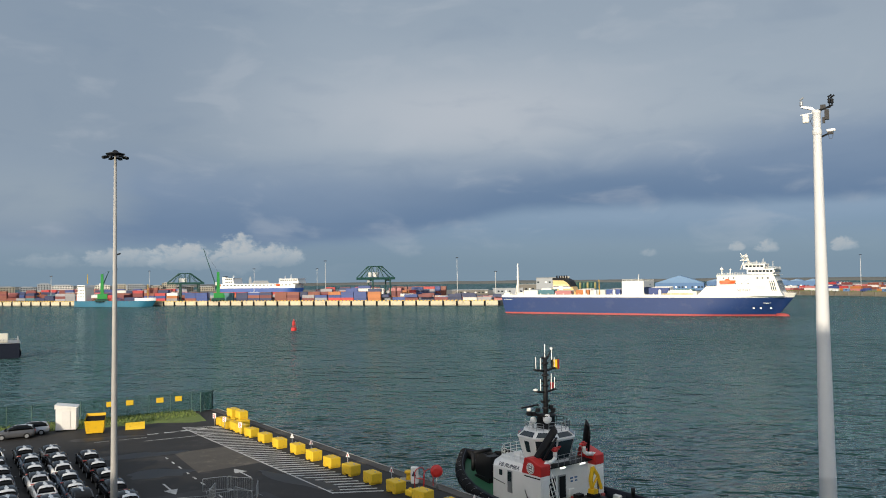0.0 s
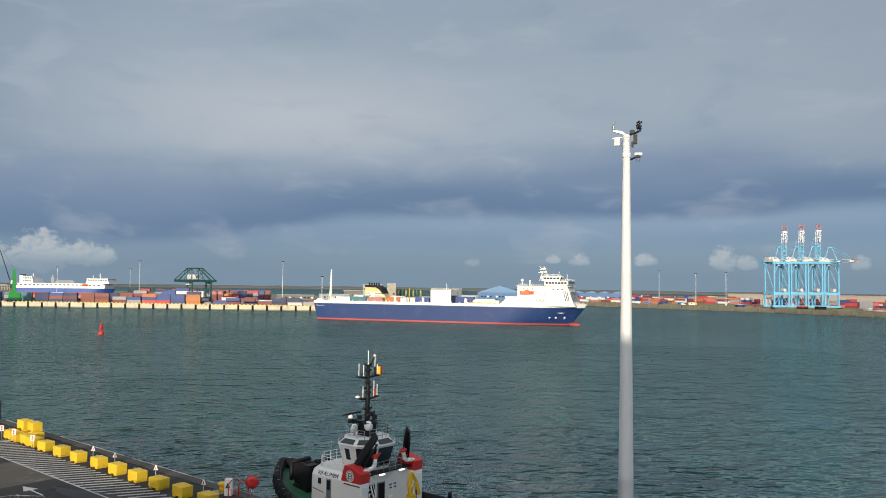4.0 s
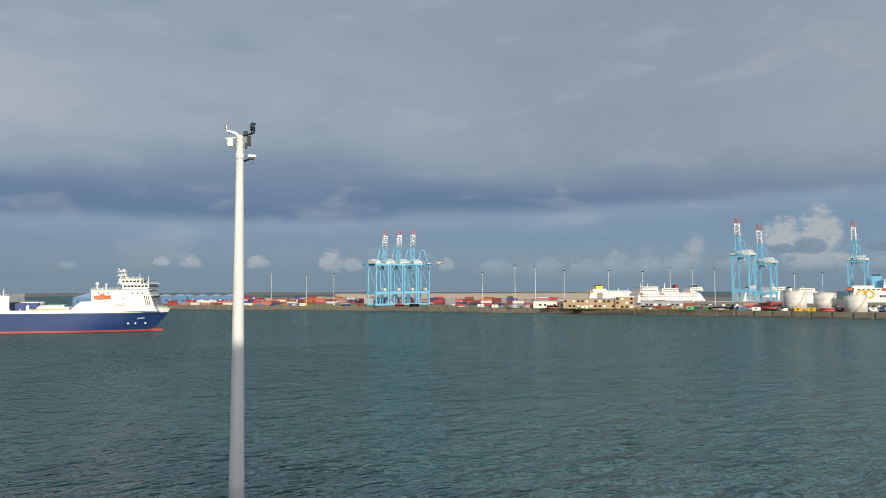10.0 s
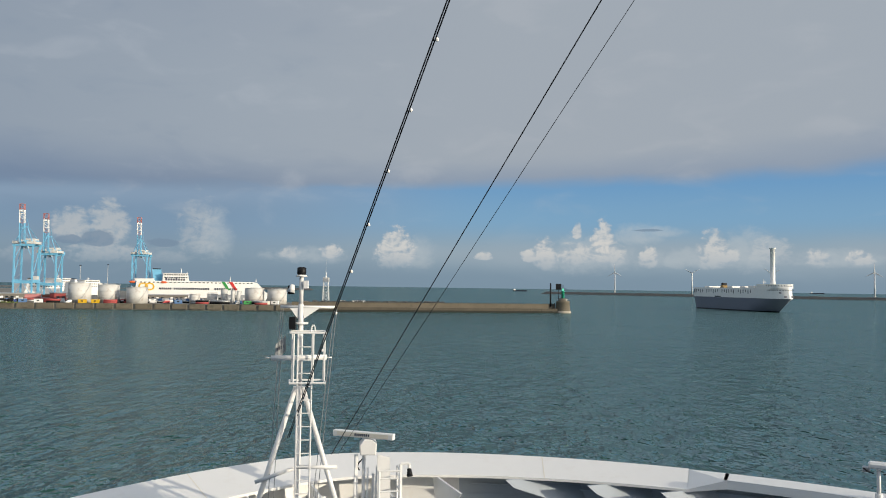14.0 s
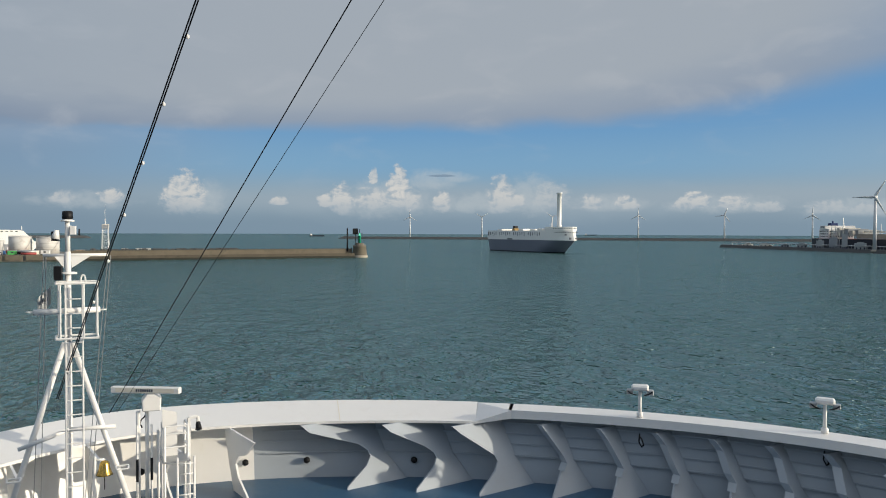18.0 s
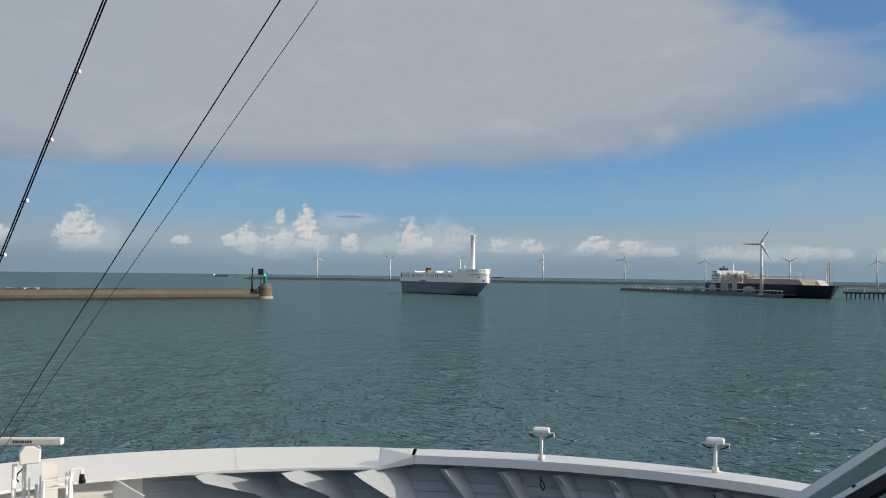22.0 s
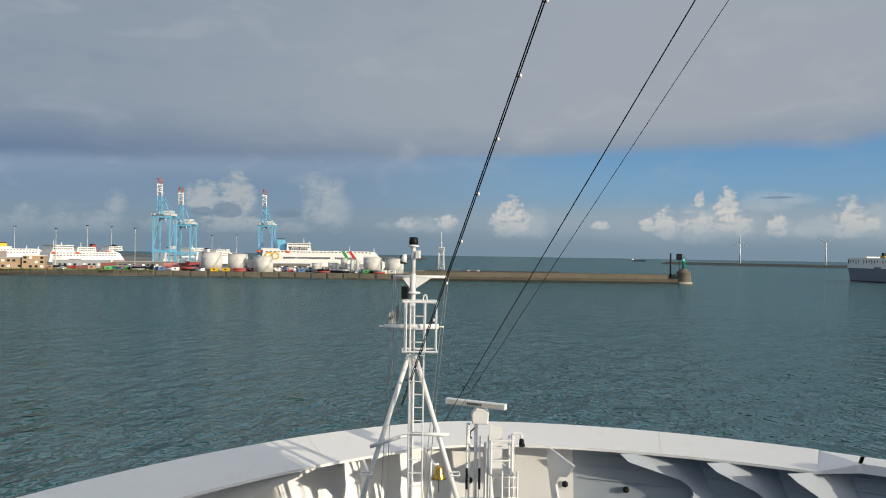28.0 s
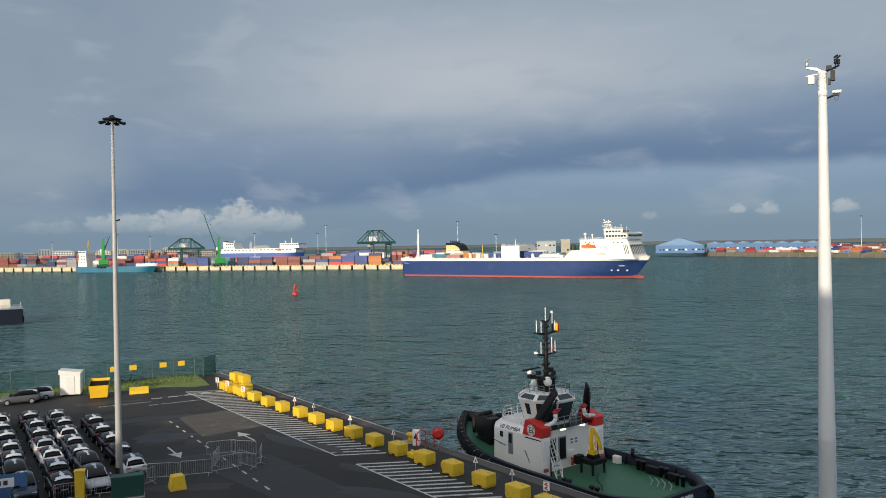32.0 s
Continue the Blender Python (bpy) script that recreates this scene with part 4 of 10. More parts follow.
    for x in (-27, -20, -8, 20, 38):
        part("vent", side_prism(B(), [(x, 11.6), (x + 1.6, 11.6), (x + 1.4, 14.9), (x + 0.4, 15.4), (x, 14.6)], -12.0, -10.8), SHIP_WHITE, ship)
    for x, z1 in ((-17.0, 21.5), (8.0, 24.5)):
        part("signal_post", rod(B(), (x, -10.8, 12), (x, -10.8, z1), 0.3, 0.18, 8), YELLOW_STEEL if x < 0 else SHIP_WHITE, ship)
    # garage house, open at its forward end
    gh = B()
    box(gh, -2.4, 11.0, -11.4, -10.6, 11.6, 20.4)
    box(gh, -2.4, 11.0, 10.6, 11.4, 11.6, 20.4)
    box(gh, -2.4, -1.8, -10.6, 10.6, 11.6, 20.4)
    box(gh, -1.8, 11.0, -10.6, 10.6, 19.8, 20.4)
    box(gh, 10.4, 11.0, -10.6, 10.6, 16.8, 19.8)
    house = part("garage_house", gh, SHIP_WHITE, ship, "white garage house open at its forward end")
    part("inner_trailer", box(B(), 2.0, 9.8, -7.5, 8.5, 12.0, 16.6), BOX_PAINTS[0], house, bevel=0.1)
    part("end_notice", box(B(), 11.0, 11.08, 1.0, 4.0, 17.8, 18.6), GREY_ROOF, house)
    part("rail", handrail(B(), [(-2.2, -11.2, 20.4), (10.8, -11.2, 20.4), (10.8, 11.2, 20.4)], 1.1, 1.5, 0.07), SHIP_WHITE, house)
    part("ramp_cover", side_prism(B(), [(24, 11.6), (42, 11.6), (42, 14.2), (26, 14.6)], -11.8, -3.0), CREAM, ship, "cream ramp cover")
    part("ramp_edge", box(B(), 22, 40, -12.1, -11.8, 12.4, 13.0), paint("ochre_ramp_edge", (0.45, 0.33, 0.12), 0.6), ship)
    # forward accommodation: low sloping after deck, then the house
    part("accommodation", side_prism(B(), [(42.0, 11.6), (88.5, 11.6), (87.2, 13.6), (84.2, 22.2), (83.5, 23.4), (53.5, 23.4), (53.5, 17.0), (47.5, 17.0), (45.5, 15.0)], -12.2, 12.2), SHIP_WHITE, ship, "white stepped accommodation block")
    br = part("bridge", side_prism(B(), [(70.0, 23.9), (83.2, 23.9), (84.4, 25.0), (84.0, 26.6), (70.0, 26.6)], -12.9, 12.9), SHIP_WHITE, ship, "white bridge across the full beam")
    pane_row(br, 70.6, 83.6, 7, -12.92, 24.9, 26.0, 0.78, side=-1)
    for k in range(12):
        y = -11.6 + k * 2.0
        part("window", box(B(), 83.9, 84.5, y, y + 1.6, 25.0, 26.1), DARK_GLASS, br)
    top = part("wheelhouse", side_prism(B(), [(67.0, 26.6), (78.0, 26.6), (79.0, 29.4), (67.0, 29.4)], -6.5, 6.5), SHIP_WHITE, ship, "white wheelhouse on the bridge deck", bevel=0.1)
    pane_row(top, 68, 78, 5, -6.52, 27.7, 28.8, 0.75, side=-1)
    for k in range(6):
        part("window", box(B(), 78.4, 78.9, -6.0 + k * 2.0, -4.5 + k * 2.0, 27.6, 28.8), DARK_GLASS, top)
    for x0, x1, z, w in ((53.0, 85.4, 23.5, 12.9), (69.4, 84.8, 26.7, 13.1), (66.5, 79.4, 29.5, 7.0), (53.5, 86.0, 20.2, 12.5)):
        part("deck_edge", box(B(), x0, x1, -w, w, z - 0.13, z + 0.13), SHIP_WHITE, ship)
    pane_row(ship, 74, 82, 3, -12.22, 21.2, 22.0, 0.35, side=-1)
    pane_row(ship, 56, 64, 3, -12.22, 21.4, 22.1, 0.22, side=-1)
    pane_row(ship, 62, 72, 3, -12.22, 18.2, 18.9, 0.2, side=-1)
    for x0, x1, z0, z1 in ((74.5, 79.5, 15.0, 17.2), (47.6, 48.5, 14.2, 16.3), (49.0, 50.0, 14.6, 16.6)):
        part("mooring_recess", box(B(), x0, x1, -12.3, -12.18, z0, z1), CREAM, ship)
    # tall slit windows round the front corner and on the front
    for k in range(3):
        x = 82.6 + k * 1.0
        part("side_window", side_prism(B(), [(x, 14.6), (x + 0.45, 14.6), (x - 0.9, 20.6), (x - 1.3, 20.6)], -12.32, -12.2), DARK_GLASS, ship)
    for k in range(8):
        y = -10.6 + k * 2.9
        q = B()
        q.faces.new([q.verts.new(v) for v in ((87.1, y, 14.4), (87.1, y + 1.1, 14.4), (85.1, y + 1.1, 20.4), (85.1, y, 20.4))])
        part("front_window", q, DARK_GLASS, ship)
    part("wing_rail", handrail(B(), [(54, -12.7, 23.6), (69, -12.7, 23.6)], 1.1, 1.4, 0.06), SHIP_WHITE, ship)
    part("roof_rail", handrail(B(), [(79.5, -12.6, 26.8), (84.4, -12.6, 26.8), (84.4, 12.6, 26.8)], 1.1, 1.6, 0.06), SHIP_WHITE, ship)
    part("roof_rail", handrail(B(), [(67.2, -6.6, 29.6), (79, -6.6, 29.6)], 1.0, 1.4, 0.06), SHIP_WHITE, ship)
    for x, y, z0, z1 in ((83.5, -11.5, 26.7, 31.0), (81.0, -11.8, 26.7, 29.8), (77.5, -5, 29.5, 32.5), (74, -6, 29.5, 31.4)):
        part("aerial", rod(B(), (x, y, z0), (x, y, z1), 0.16, n=5), SHIP_WHITE, ship)
    part("stair", path_rod(B(), [(66, -12.5, 17.2), (69, -12.5, 20.2), (70, -12.5, 20.2), (73.0, -12.5, 23.4)], 0.22, 5), SHIP_WHITE, ship)
    for k in range(24):
        x = -82 + k * 5.2
        part("rail_post", box(B(), x, x + 0.35, -12.3, -12.0, 12.2, 13.2), SHIP_WHITE, ship)
    boat = B()
    loft(boat, hull_levels((18.6, 19.4, 20.4), 55.2, 63.2, 0.8, 3.0, 0.5, 2.0, 1.0, 0.6), smooth=True)
    lathe(boat, [(1.5, 0), (1.3, 0.7), (0.2, 1.1)], 10, (59.3, 0, 20.2))
    part("lifeboat", boat, ORANGE, ship, "orange enclosed lifeboat", m=pose(0, -12.7, 0))
    for x in (55.4, 63.2):
        part("davit", path_rod(B(), [(x, -11.8, 17.4), (x, -12.1, 21.8), (x, -13.6, 22.2)], 0.2), SHIP_WHITE, ship)
    mast = B()
    rod(mast, (69.5, 0, 29.5), (67.5, 0, 35.5), 0.8, 0.4)
    rod(mast, (64.5, 0, 26.6), (67.2, 0, 33.6), 0.35)
    box(mast, 64.5, 69.5, -2.6, 2.6, 31.6, 31.9)
    box(mast, 65.0, 69.0, -3.4, 3.4, 33.6, 33.9)
    rod(mast, (66, 0, 33.8), (64.5, 0, 36.0), 0.25)
    part("radar_mast", mast, SHIP_WHITE, ship)
    for y, z in ((-2.0, 31.9), (1.6, 33.9)):
        part("radar_scanner", box(B(), 65.4, 68.6, y - 0.2, y + 0.2, z + 0.4, z + 0.8), SHIP_WHITE, ship, bevel=0.06)
    for x, z, r in ((55.8, 23.4, 1.0), (60.5, 23.4, 0.6)):
        dome = B()
        rod(dome, (x, -9, z), (x, -9, z + 3.0), 0.35)
        lathe(dome, [(r * 0.4, 0), (r, r * 0.6), (r, r * 1.2), (r * 0.3, r * 1.9)], 12, (x, -9, z + 2.6))
        part("satellite_dome", dome, SHIP_WHITE, ship)
    part("fore_rail", handrail(B(), [(82, -5.5, 12.7), (90, -2.0, 12.7), (92, 0, 12.7)], 1.0, 1.6, 0.06), SHIP_WHITE, ship)
    lettering("NORSKY", 1.9, BARS, ship, pose(68.0, -12.30, 14.2, 90, 0, 0))
    lettering("NORSKY", 1.0, SHIP_WHITE, ship, pose(79.6, -9.75, 7.2, 82, 0, 21))
    return ship


def car_carrier():
    """Vehicle carrier with a tall rotor sail, coming in towards the camera."""
    ship = thing("vehicle_carrier", pose(0, 0, 0), "white and blue-grey vehicle carrier with a tall rotor sail, under way", "ship")
    lv = hull_levels((-1.0, 1.0, 5.0, 9.0, 13.3), -73, 60, 18.5, 23.0, 0.27, 1.05, 3.6, 0.85, tuck=4.0)
    part("boot_topping", hull_skin(B(), lv[:2]), BLACK, ship)
    part("hull", hull_skin(B(), lv[1:]), GREY_HULL, ship, "blue-grey lower hull")
    up = hull_levels((13.3, 18.0, 23.4), -73, 78, -3.0, 23.2, 0.16, 3.4, 1.0, 0.9)
    part("upper_hull", hull_skin(B(), up), WHITE, ship, "white slab-sided upper hull")
    part("top_deck", lid(B(), up[2], 23.35), CREAM, ship)
    for side in (-1, 1):
        for k in range(26):
            x = -70 + k * 4.1
            if k % 7 != 5:
                part("side_vent", box(B(), x, x + 1.1, side * 11.45 - 0.2, side * 11.45 + 0.2, 17.6 + (k % 3) * 0.7, 21.6), BARS, ship)
        pane_row(ship, -30, -18, 1, side * 11.6, 13.5, 14.6, 0.9, "side_door", side)
        pane_row(ship, 40, 60, 5, side * 11.3, 14.0, 15.6, 0.45, "mooring_port", side)
    wh = hull_levels((23.3, 25.4, 27.0), 42, 75.5, -1.5, 22.6, 0.34, 2.6, 0.6, 0.97)
    br = part("bridge_house", hull_skin(B(), wh), WHITE, ship, "white bridge house with a rounded front")
    part("bridge_roof", lid(B(), wh[-1], 26.98), WHITE, ship)
    ed = hull_levels((26.95, 27.35), 41.5, 75.0, -0.2, 23.4, 0.34, 2.8, 0.2, 0.97)
    part("roof_edge", hull_skin(B(), ed), WHITE, ship)
    # windows follow the rounded front on two decks
    for z, n in ((25.2, 26), (21.0, 20)):
        lo = hull_levels((z, z + 1.0), 42 if z > 23 else 46, 75.6 if z > 23 else 76.6, -0.6, 22.9 if z > 23 else 23.5, 0.34 if z > 23 else 0.40, 2.8, 0.3, 0.99, n=30)
        a, b = lo
        for k in range(10, len(a) - 10):
            if k % 2 == 0:
                p = [a[k], a[k].lerp(a[k + 1], 0.75), b[k].lerp(b[k + 1], 0.75), b[k]]
                bm = B()
                bm.faces.new([bm.verts.new(v) for v in p])
                part("window", bm, DARK_GLASS, br)
    # bow marks: dark mooring recesses in the rounded front
    for y in (-4.2, 2.6):
        part("bow_port", box(B(), 74.8, 75.9, y, y + 2.4, 14.3, 16.2), BARS, ship)
    part("bow_port", box(B(), 72.5, 74.3, -8.4, -7.2, 18.5, 19.8), BARS, ship)
    rotor = part("rotor_sail", lathe(B(), [(2.6, 0), (2.6, 2.0), (2.3, 2.2), (2.3, 35.0), (3.2, 35.3), (3.2, 36.0), (0.4, 36.2)], 24, (52, 0, 27.0)), WHITE, ship, "tall white cylindrical rotor sail")
    part("rotor_base", lathe(B(), [(3.6, 0), (3.4, 2.4), (2.6, 2.8)], 16, (52, 0, 24.6)), WHITE, rotor)
    fun = part("funnel", side_prism(B(), [(-33, 23.3), (-26, 23.3), (-28, 25.8), (-32, 25.8)], -3.0, 3.0), paint("ochre_funnel_paint", (0.30, 0.20, 0.07), 0.5), ship, "dark ochre funnel with a black cap")
    part("funnel_cap", box(B(), -31.6, -28.4, -2.6, 2.6, 25.8, 28.6), BLACK, fun, bevel=0.3)
    for x, h in ((-12, 2.0), (-55, 1.6), (10, 1.8), (24, 2.4)):
        part("deck_house", box(B(), x, x + 9, -8, 8, 23.3, 23.3 + h), WHITE, ship, bevel=0.15)
    m = B()
    rod(m, (38, 0, 23), (38, 0, 32), 0.5, 0.25)
    rod(m, (38, -2.5, 29.5), (38, 2.5, 29.5), 0.15)
    box(m, 34, 37, -4, 4, 23.3, 26.5)
    part("signal_mast", m, WHITE, ship)
    return ship


FREIGHTER = roro_freighter()
CARRIER = car_carrier()


TUG_DECK = paint("dark_green_deck_paint", (0.018, 0.105, 0.048), 0.5, vary=0.25, scale=0.5, grime=(0.05, 0.12, 0.08), grime_amount=0.5)


def tugboat():
    tug = thing("tugboat", place((10.64, 75.58, 0), -37.4) @ pose(0, 0, 0, 0, 0, 90), "black and white tugboat with a green deck, moored", "tugboat")
    # hull: round bow, sheer rising forward, rounded quarters
    def sheer(x):
        return 1.95 + max(0.0, (x + 2) / 16.0) ** 2 * 2.0
    rows = hull_levels((-1.5, 0.6, 2.0), -14.9, 12.6, 1.4, 11.6, 0.44, 2.2, 0.5, 0.52, 0.17)
    for p in rows[2]:
        p.z = sheer(p.x)
    for p in rows[1]:
        p.z = 0.5 + (sheer(p.x) - 1.95) * 0.3
    part("hull", hull_skin(B(), rows), CHARCOAL, tug, "black hull plating")
    deck = [Vector((p.x * 0.985, p.y * 0.96, sheer(p.x) - 0.95)) for p in rows[2]]
    bm = B()
    n = len(deck)
    half = n // 2 + 1
    loft(bm, [[deck[k] for k in range(half)], [Vector((deck[k].x, 0, deck[k].z + 0.05)) for k in range(half)], [deck[n - 1 - k] for k in range(half)]])
    part("deck", bm, TUG_DECK, tug, "green painted working deck")
    # bulwark: inner skin and flat cap, with stays
    bm = B()
    cap = [[Vector((p.x, p.y, sheer(p.x) + 0.02)) for p in rows[2]], [Vector((p.x * 0.975, p.y * 0.94, sheer(p.x) + 0.05)) for p in rows[2]], [Vector((p.x * 0.972, p.y * 0.935, sheer(p.x) - 1.0)) for p in rows[2]]]
    hull_skin(bm, cap, False)
    t = [cap[1][0], cap[1][-1], cap[2][-1], cap[2][0]]
    bm.faces.new([bm.verts.new(p) for p in t])
    bm.faces.new([bm.verts.new(p) for p in (cap[0][0], cap[0][-1], cap[1][-1], cap[1][0])])
    part("bulwark", bm, CHARCOAL, tug)
    for k, p in enumerate(rows[2]):
        if -13 < p.x < -1 and k % 2:
            y = p.y * 0.93
            q = 0.35 if y > 0 else -0.35
            st = B()
            st.faces.new([st.verts.new(v) for v in ((p.x, y, sheer(p.x)), (p.x, y, 1.0), (p.x, y - q, 1.0))])
            st.faces.new([st.verts.new(v) for v in ((p.x + 0.05, y, sheer(p.x)), (p.x + 0.05, y - q, 1.0), (p.x + 0.05, y, 1.0))])
            part("bulwark_stay", st, CHARCOAL, tug)
    # rubber fender along the gunwale, heavier at the bow
    bm = B()
    secs = []
    for p in rows[2]:
        r = 0.22 + 0.40 * min(1.0, max(0.0, (p.x - 1) / 6))
        o = Vector((p.x, p.y, 0)).normalized()
        secs.append([Vector((p.x, p.y, sheer(p.x) - 0.50)) + o * (r * math.cos(a)) + Vector((0, 0, r * math.sin(a))) for a in [k * math.tau / 10 for k in range(10)]])
    loft(bm, secs, closed=True)
    part("fender", bm, RUBBER, tug, "thick black rubber fender")
    # straps round the bow fender, evenly along the outline
    fore = [p for p in rows[2] if p.x > 2.0]
    run, last = 0.0, None
    for p, q in zip(fore, fore[1:]):
        d = (q - p).length
        while run < d:
            c0 = p.lerp(q, run / d)
            o = Vector((c0.x, c0.y, 0)).normalized()
            r = 0.26 + 0.40 * min(1.0, max(0.0, (c0.x - 1) / 6))
            c = Vector((c0.x, c0.y, sheer(c0.x) - 0.50))
            arc = [c + o * (r * math.cos(a)) + Vector((0, 0, r * math.sin(a))) for a in [j * math.pi / 7 - 1.0 for j in range(7)]]
            w = Vector((-o.y, o.x, 0)) * 0.05
            bm = B()
            loft(bm, [[v - w for v in arc], [v + w for v in arc]])
            part("fender_strap", bm, STEEL, tug, "pale strap round the fender")
            run += 1.15
        run -= d
    for s in (-1, 1):
        for k in range(4):
            bm = B()
            c = Vector((-14.6 + 0.55 * k, s * (3.4 + 0.42 * k), 1.05))
            loft(bm, [[c + Vector((-0.5 * math.cos(q) * 0.8 + dx, s * 0.5 * math.cos(q) * 0.6, 0.62 * math.sin(q))) for q in [j * math.tau / 12 for j in range(12)]] for dx in (-0.22, 0.22)], closed=True, caps=True)
            part("tyre_fender", bm, RUBBER, tug, "tyre fender on the quarter")
    # deckhouse: upright sides, sloped shoulders, tapered front
    def ring(z, x0, x1, y, nose):
        return [Vector(p) for p in ((x0, -y, z), (x1, -y, z), (x1 + nose, -y + 1.5, z), (x1 + nose, y - 1.5, z), (x1, y, z), (x0, y, z))]
    house = part("deckhouse", loft(B(), [ring(1.0, -1.5, 4.7, 3.9, 1.5), ring(4.55, -1.5, 4.6, 3.9, 1.5), ring(5.15, -1.5, 4.2, 3.25, 1.3)], closed=True, smooth=False, caps=True), WHITE, tug, "white deckhouse with sloped shoulders", bevel=0.03)
    for x in (3.5, 2.2):
        for s in (-1, 1):
            part("porthole", box(B(), x - 0.22, x + 0.22, s * 3.9 - 0.05, s * 3.9 + 0.05, 3.75, 4.3), DARK_GLASS, house, bevel=0.02)
    for s in (-1, 1):
        part("side_door", box(B(), 1.85, 2.55, s * 3.9 - 0.03, s * 3.9 + 0.03, 2.3, 4.42), STEEL, house, bevel=0.02)
        part("side_rail", rod(B(), (4.6, s * 4.0, 3.3), (2.8, s * 4.0, 3.05), 0.03, n=6), BLACK, house)
        part("door_window", box(B(), 2.0, 2.4, s * 3.95 - 0.03, s * 3.95 + 0.03, 3.4, 4.25), DARK_GLASS, house)
    for y0, y1 in ((0.1, 1.15), (1.45, 2.5)):
        d = part("door", box(B(), -1.60, -1.48, y0, y1, 1.9, 4.2), STEEL, house, "grey framed after door", bevel=0.02)
        part("door_pane", box(B(), -1.63, -1.59, y0 + 0.12, y1 - 0.12, 2.05, 4.08), BLACK, d)
    for y, z, w, h in ((-0.9, 3.6, 0.35, 0.14), (-1.5, 3.6, 0.35, 0.14), (-0.9, 3.3, 0.3, 0.14), (-1.5, 3.3, 0.3, 0.14)):
        part("notice", box(B(), -1.54, -1.5, y, y + w, z, z + h), SHED_BLUE, house)
    part("hose_box", box(B(), -1.75, -1.5, -0.9, -0.2, 2.1, 2.7), WHITE, house, bevel=0.04)
    part("extinguisher", rod(B(), (-1.65, -0.65, 1.2), (-1.65, -0.65, 1.95), 0.13, n=10), RED, house)
    lettering("VB RUMBA", 0.62, BARS, house, pose(2.5, 3.86, 4.63, 43, 0, 180))
    lettering("VB RUMBA", 0.62, BARS, house, pose(2.5, -3.86, 4.63, 43, 0, 0))
    # after canopy with lamps under its edge
    part("boat_deck", box(B(), -2.1, 1.0, -3.3, 3.3, 5.13, 5.22), BLACK, tug, "dark boat deck over the after doors")
    part("boat_deck_rail", handrail(B(), [(-2.05, 1.6, 5.22), (-2.05, -1.6, 5.22)], 1.0, 0.8, 0.03), STEEL, tug)
    for y in (1.1, -1.6):
        part("work_lamp", box(B(), -2.22, -2.08, y - 0.32, y + 0.32, 4.98, 5.1), lamp_glow("lit_lamp_strip", (1.0, 0.97, 0.9), 2.0), tug, "lit lamp strip")
    # side casings that carry the uptakes
    for s in (-1, 1):
        y0, y1 = min(s * 3.1, s * 4.3), max(s * 3.1, s * 4.3)
        cas = part("uptake_casing", side_prism(B(), [(-2.45, 1.0), (-0.7, 1.0), (0.1, 4.7), (-2.45, 4.7)], y0, y1), WHITE, tug, "tall white uptake casing", bevel=0.04)
        part("casing_top", side_prism(B(), [(-2.47, 4.7), (0.12, 4.7), (-0.3, 6.15), (-0.9, 6.2), (-2.5, 5.65)], y0 - 0.02, y1 + 0.02), RED, cas, "red top of the casing", bevel=0.05)
        part("casing_line", box(B(), -2.4, -0.3, s * 4.3 - 0.03, s * 4.3 + 0.03, 4.45, 4.55), BLACK, cas)
        disc = B()
        y = s * 4.36
        for k in range(24):
            a, b2 = k * math.tau / 24, (k + 1) * math.tau / 24
            disc.faces.new([disc.verts.new((-1.15 + r * math.cos(q), y, 5.3 + r * math.sin(q))) for r, q in ((0.0, a), (0.52, a), (0.52, b2))])
        mark = part("funnel_mark", disc, WHITE, cas, "round white mark")
        inner = B()
        for k in range(20):
            a, b2 = k * math.tau / 20, (k + 1) * math.tau / 20
            inner.faces.new([inner.verts.new((-1.15 + r * math.cos(q), y + s * 0.005, 5.3 + r * math.sin(q))) for r, q in ((0.40, a), (0.45, a), (0.45, b2), (0.40, b2))])
        for x0, x1, z0, z1 in ((-1.00, -0.90, 5.03, 5.57), (-1.36, -1.0, 5.03, 5.11), (-1.36, -1.0, 5.26, 5.34), (-1.34, -1.0, 5.49, 5.57), (-1.42, -1.33, 5.1, 5.28), (-1.40, -1.31, 5.33, 5.5)):
            inner.faces.new([inner.verts.new(p) for p in ((x0, y + s * 0.005, z0), (x1, y + s * 0.005, z0), (x1, y + s * 0.005, z1), (x0, y + s * 0.005, z1))])
        part("mark_device", inner, BLACK, mark)
        part("casing_door", box(B(), -2.52, -2.44, s * 3.7 - 0.4, s * 3.7 + 0.4, 2.6, 4.4), WHITE_DECK, cas, bevel=0.02)
        part("pipe_run", path_rod(B(), [(-2.6, s * 3.25, 1.1), (-2.6, s * 3.25, 3.6), (-2.5, s * 3.25, 3.9)], 0.06, 6), BLACK, cas)
        part("grab_rail", path_rod(B(), [(-0.9, s * 4.36, 2.2), (-0.4, s * 4.4, 3.2)], 0.03, 5), BLACK, cas)
        part("valve", box(B(), -2.75, -2.5, s * 3.9 - 0.25, s * 3.9 + 0.25, 1.6, 1.9), BOOT_RED, cas, bevel=0.05)
        # raked paddle-shaped stack and a thinner pipe behind it
        pipe = B()
        secs = []
        for k in range(9):
            q = k / 8
            c = Vector((-0.7 - 1.65 * q, s * (3.5 - 1.3 * q), 5.7 + 3.15 * q))
            w = 0.24 + 0.10 * math.sin(q * 3.0)
            h = 0.20 - 0.06 * q
            secs.append([c + Vector((w * math.cos(a), h * math.sin(a), (0.10 + 0.22 * q) * math.cos(a))) for a in [j * math.tau / 12 for j in range(12)]])
        loft(pipe, secs, closed=True, caps=True)
        part("exhaust_pipe", pipe, BLACK, cas, "black raked exhaust pipe")
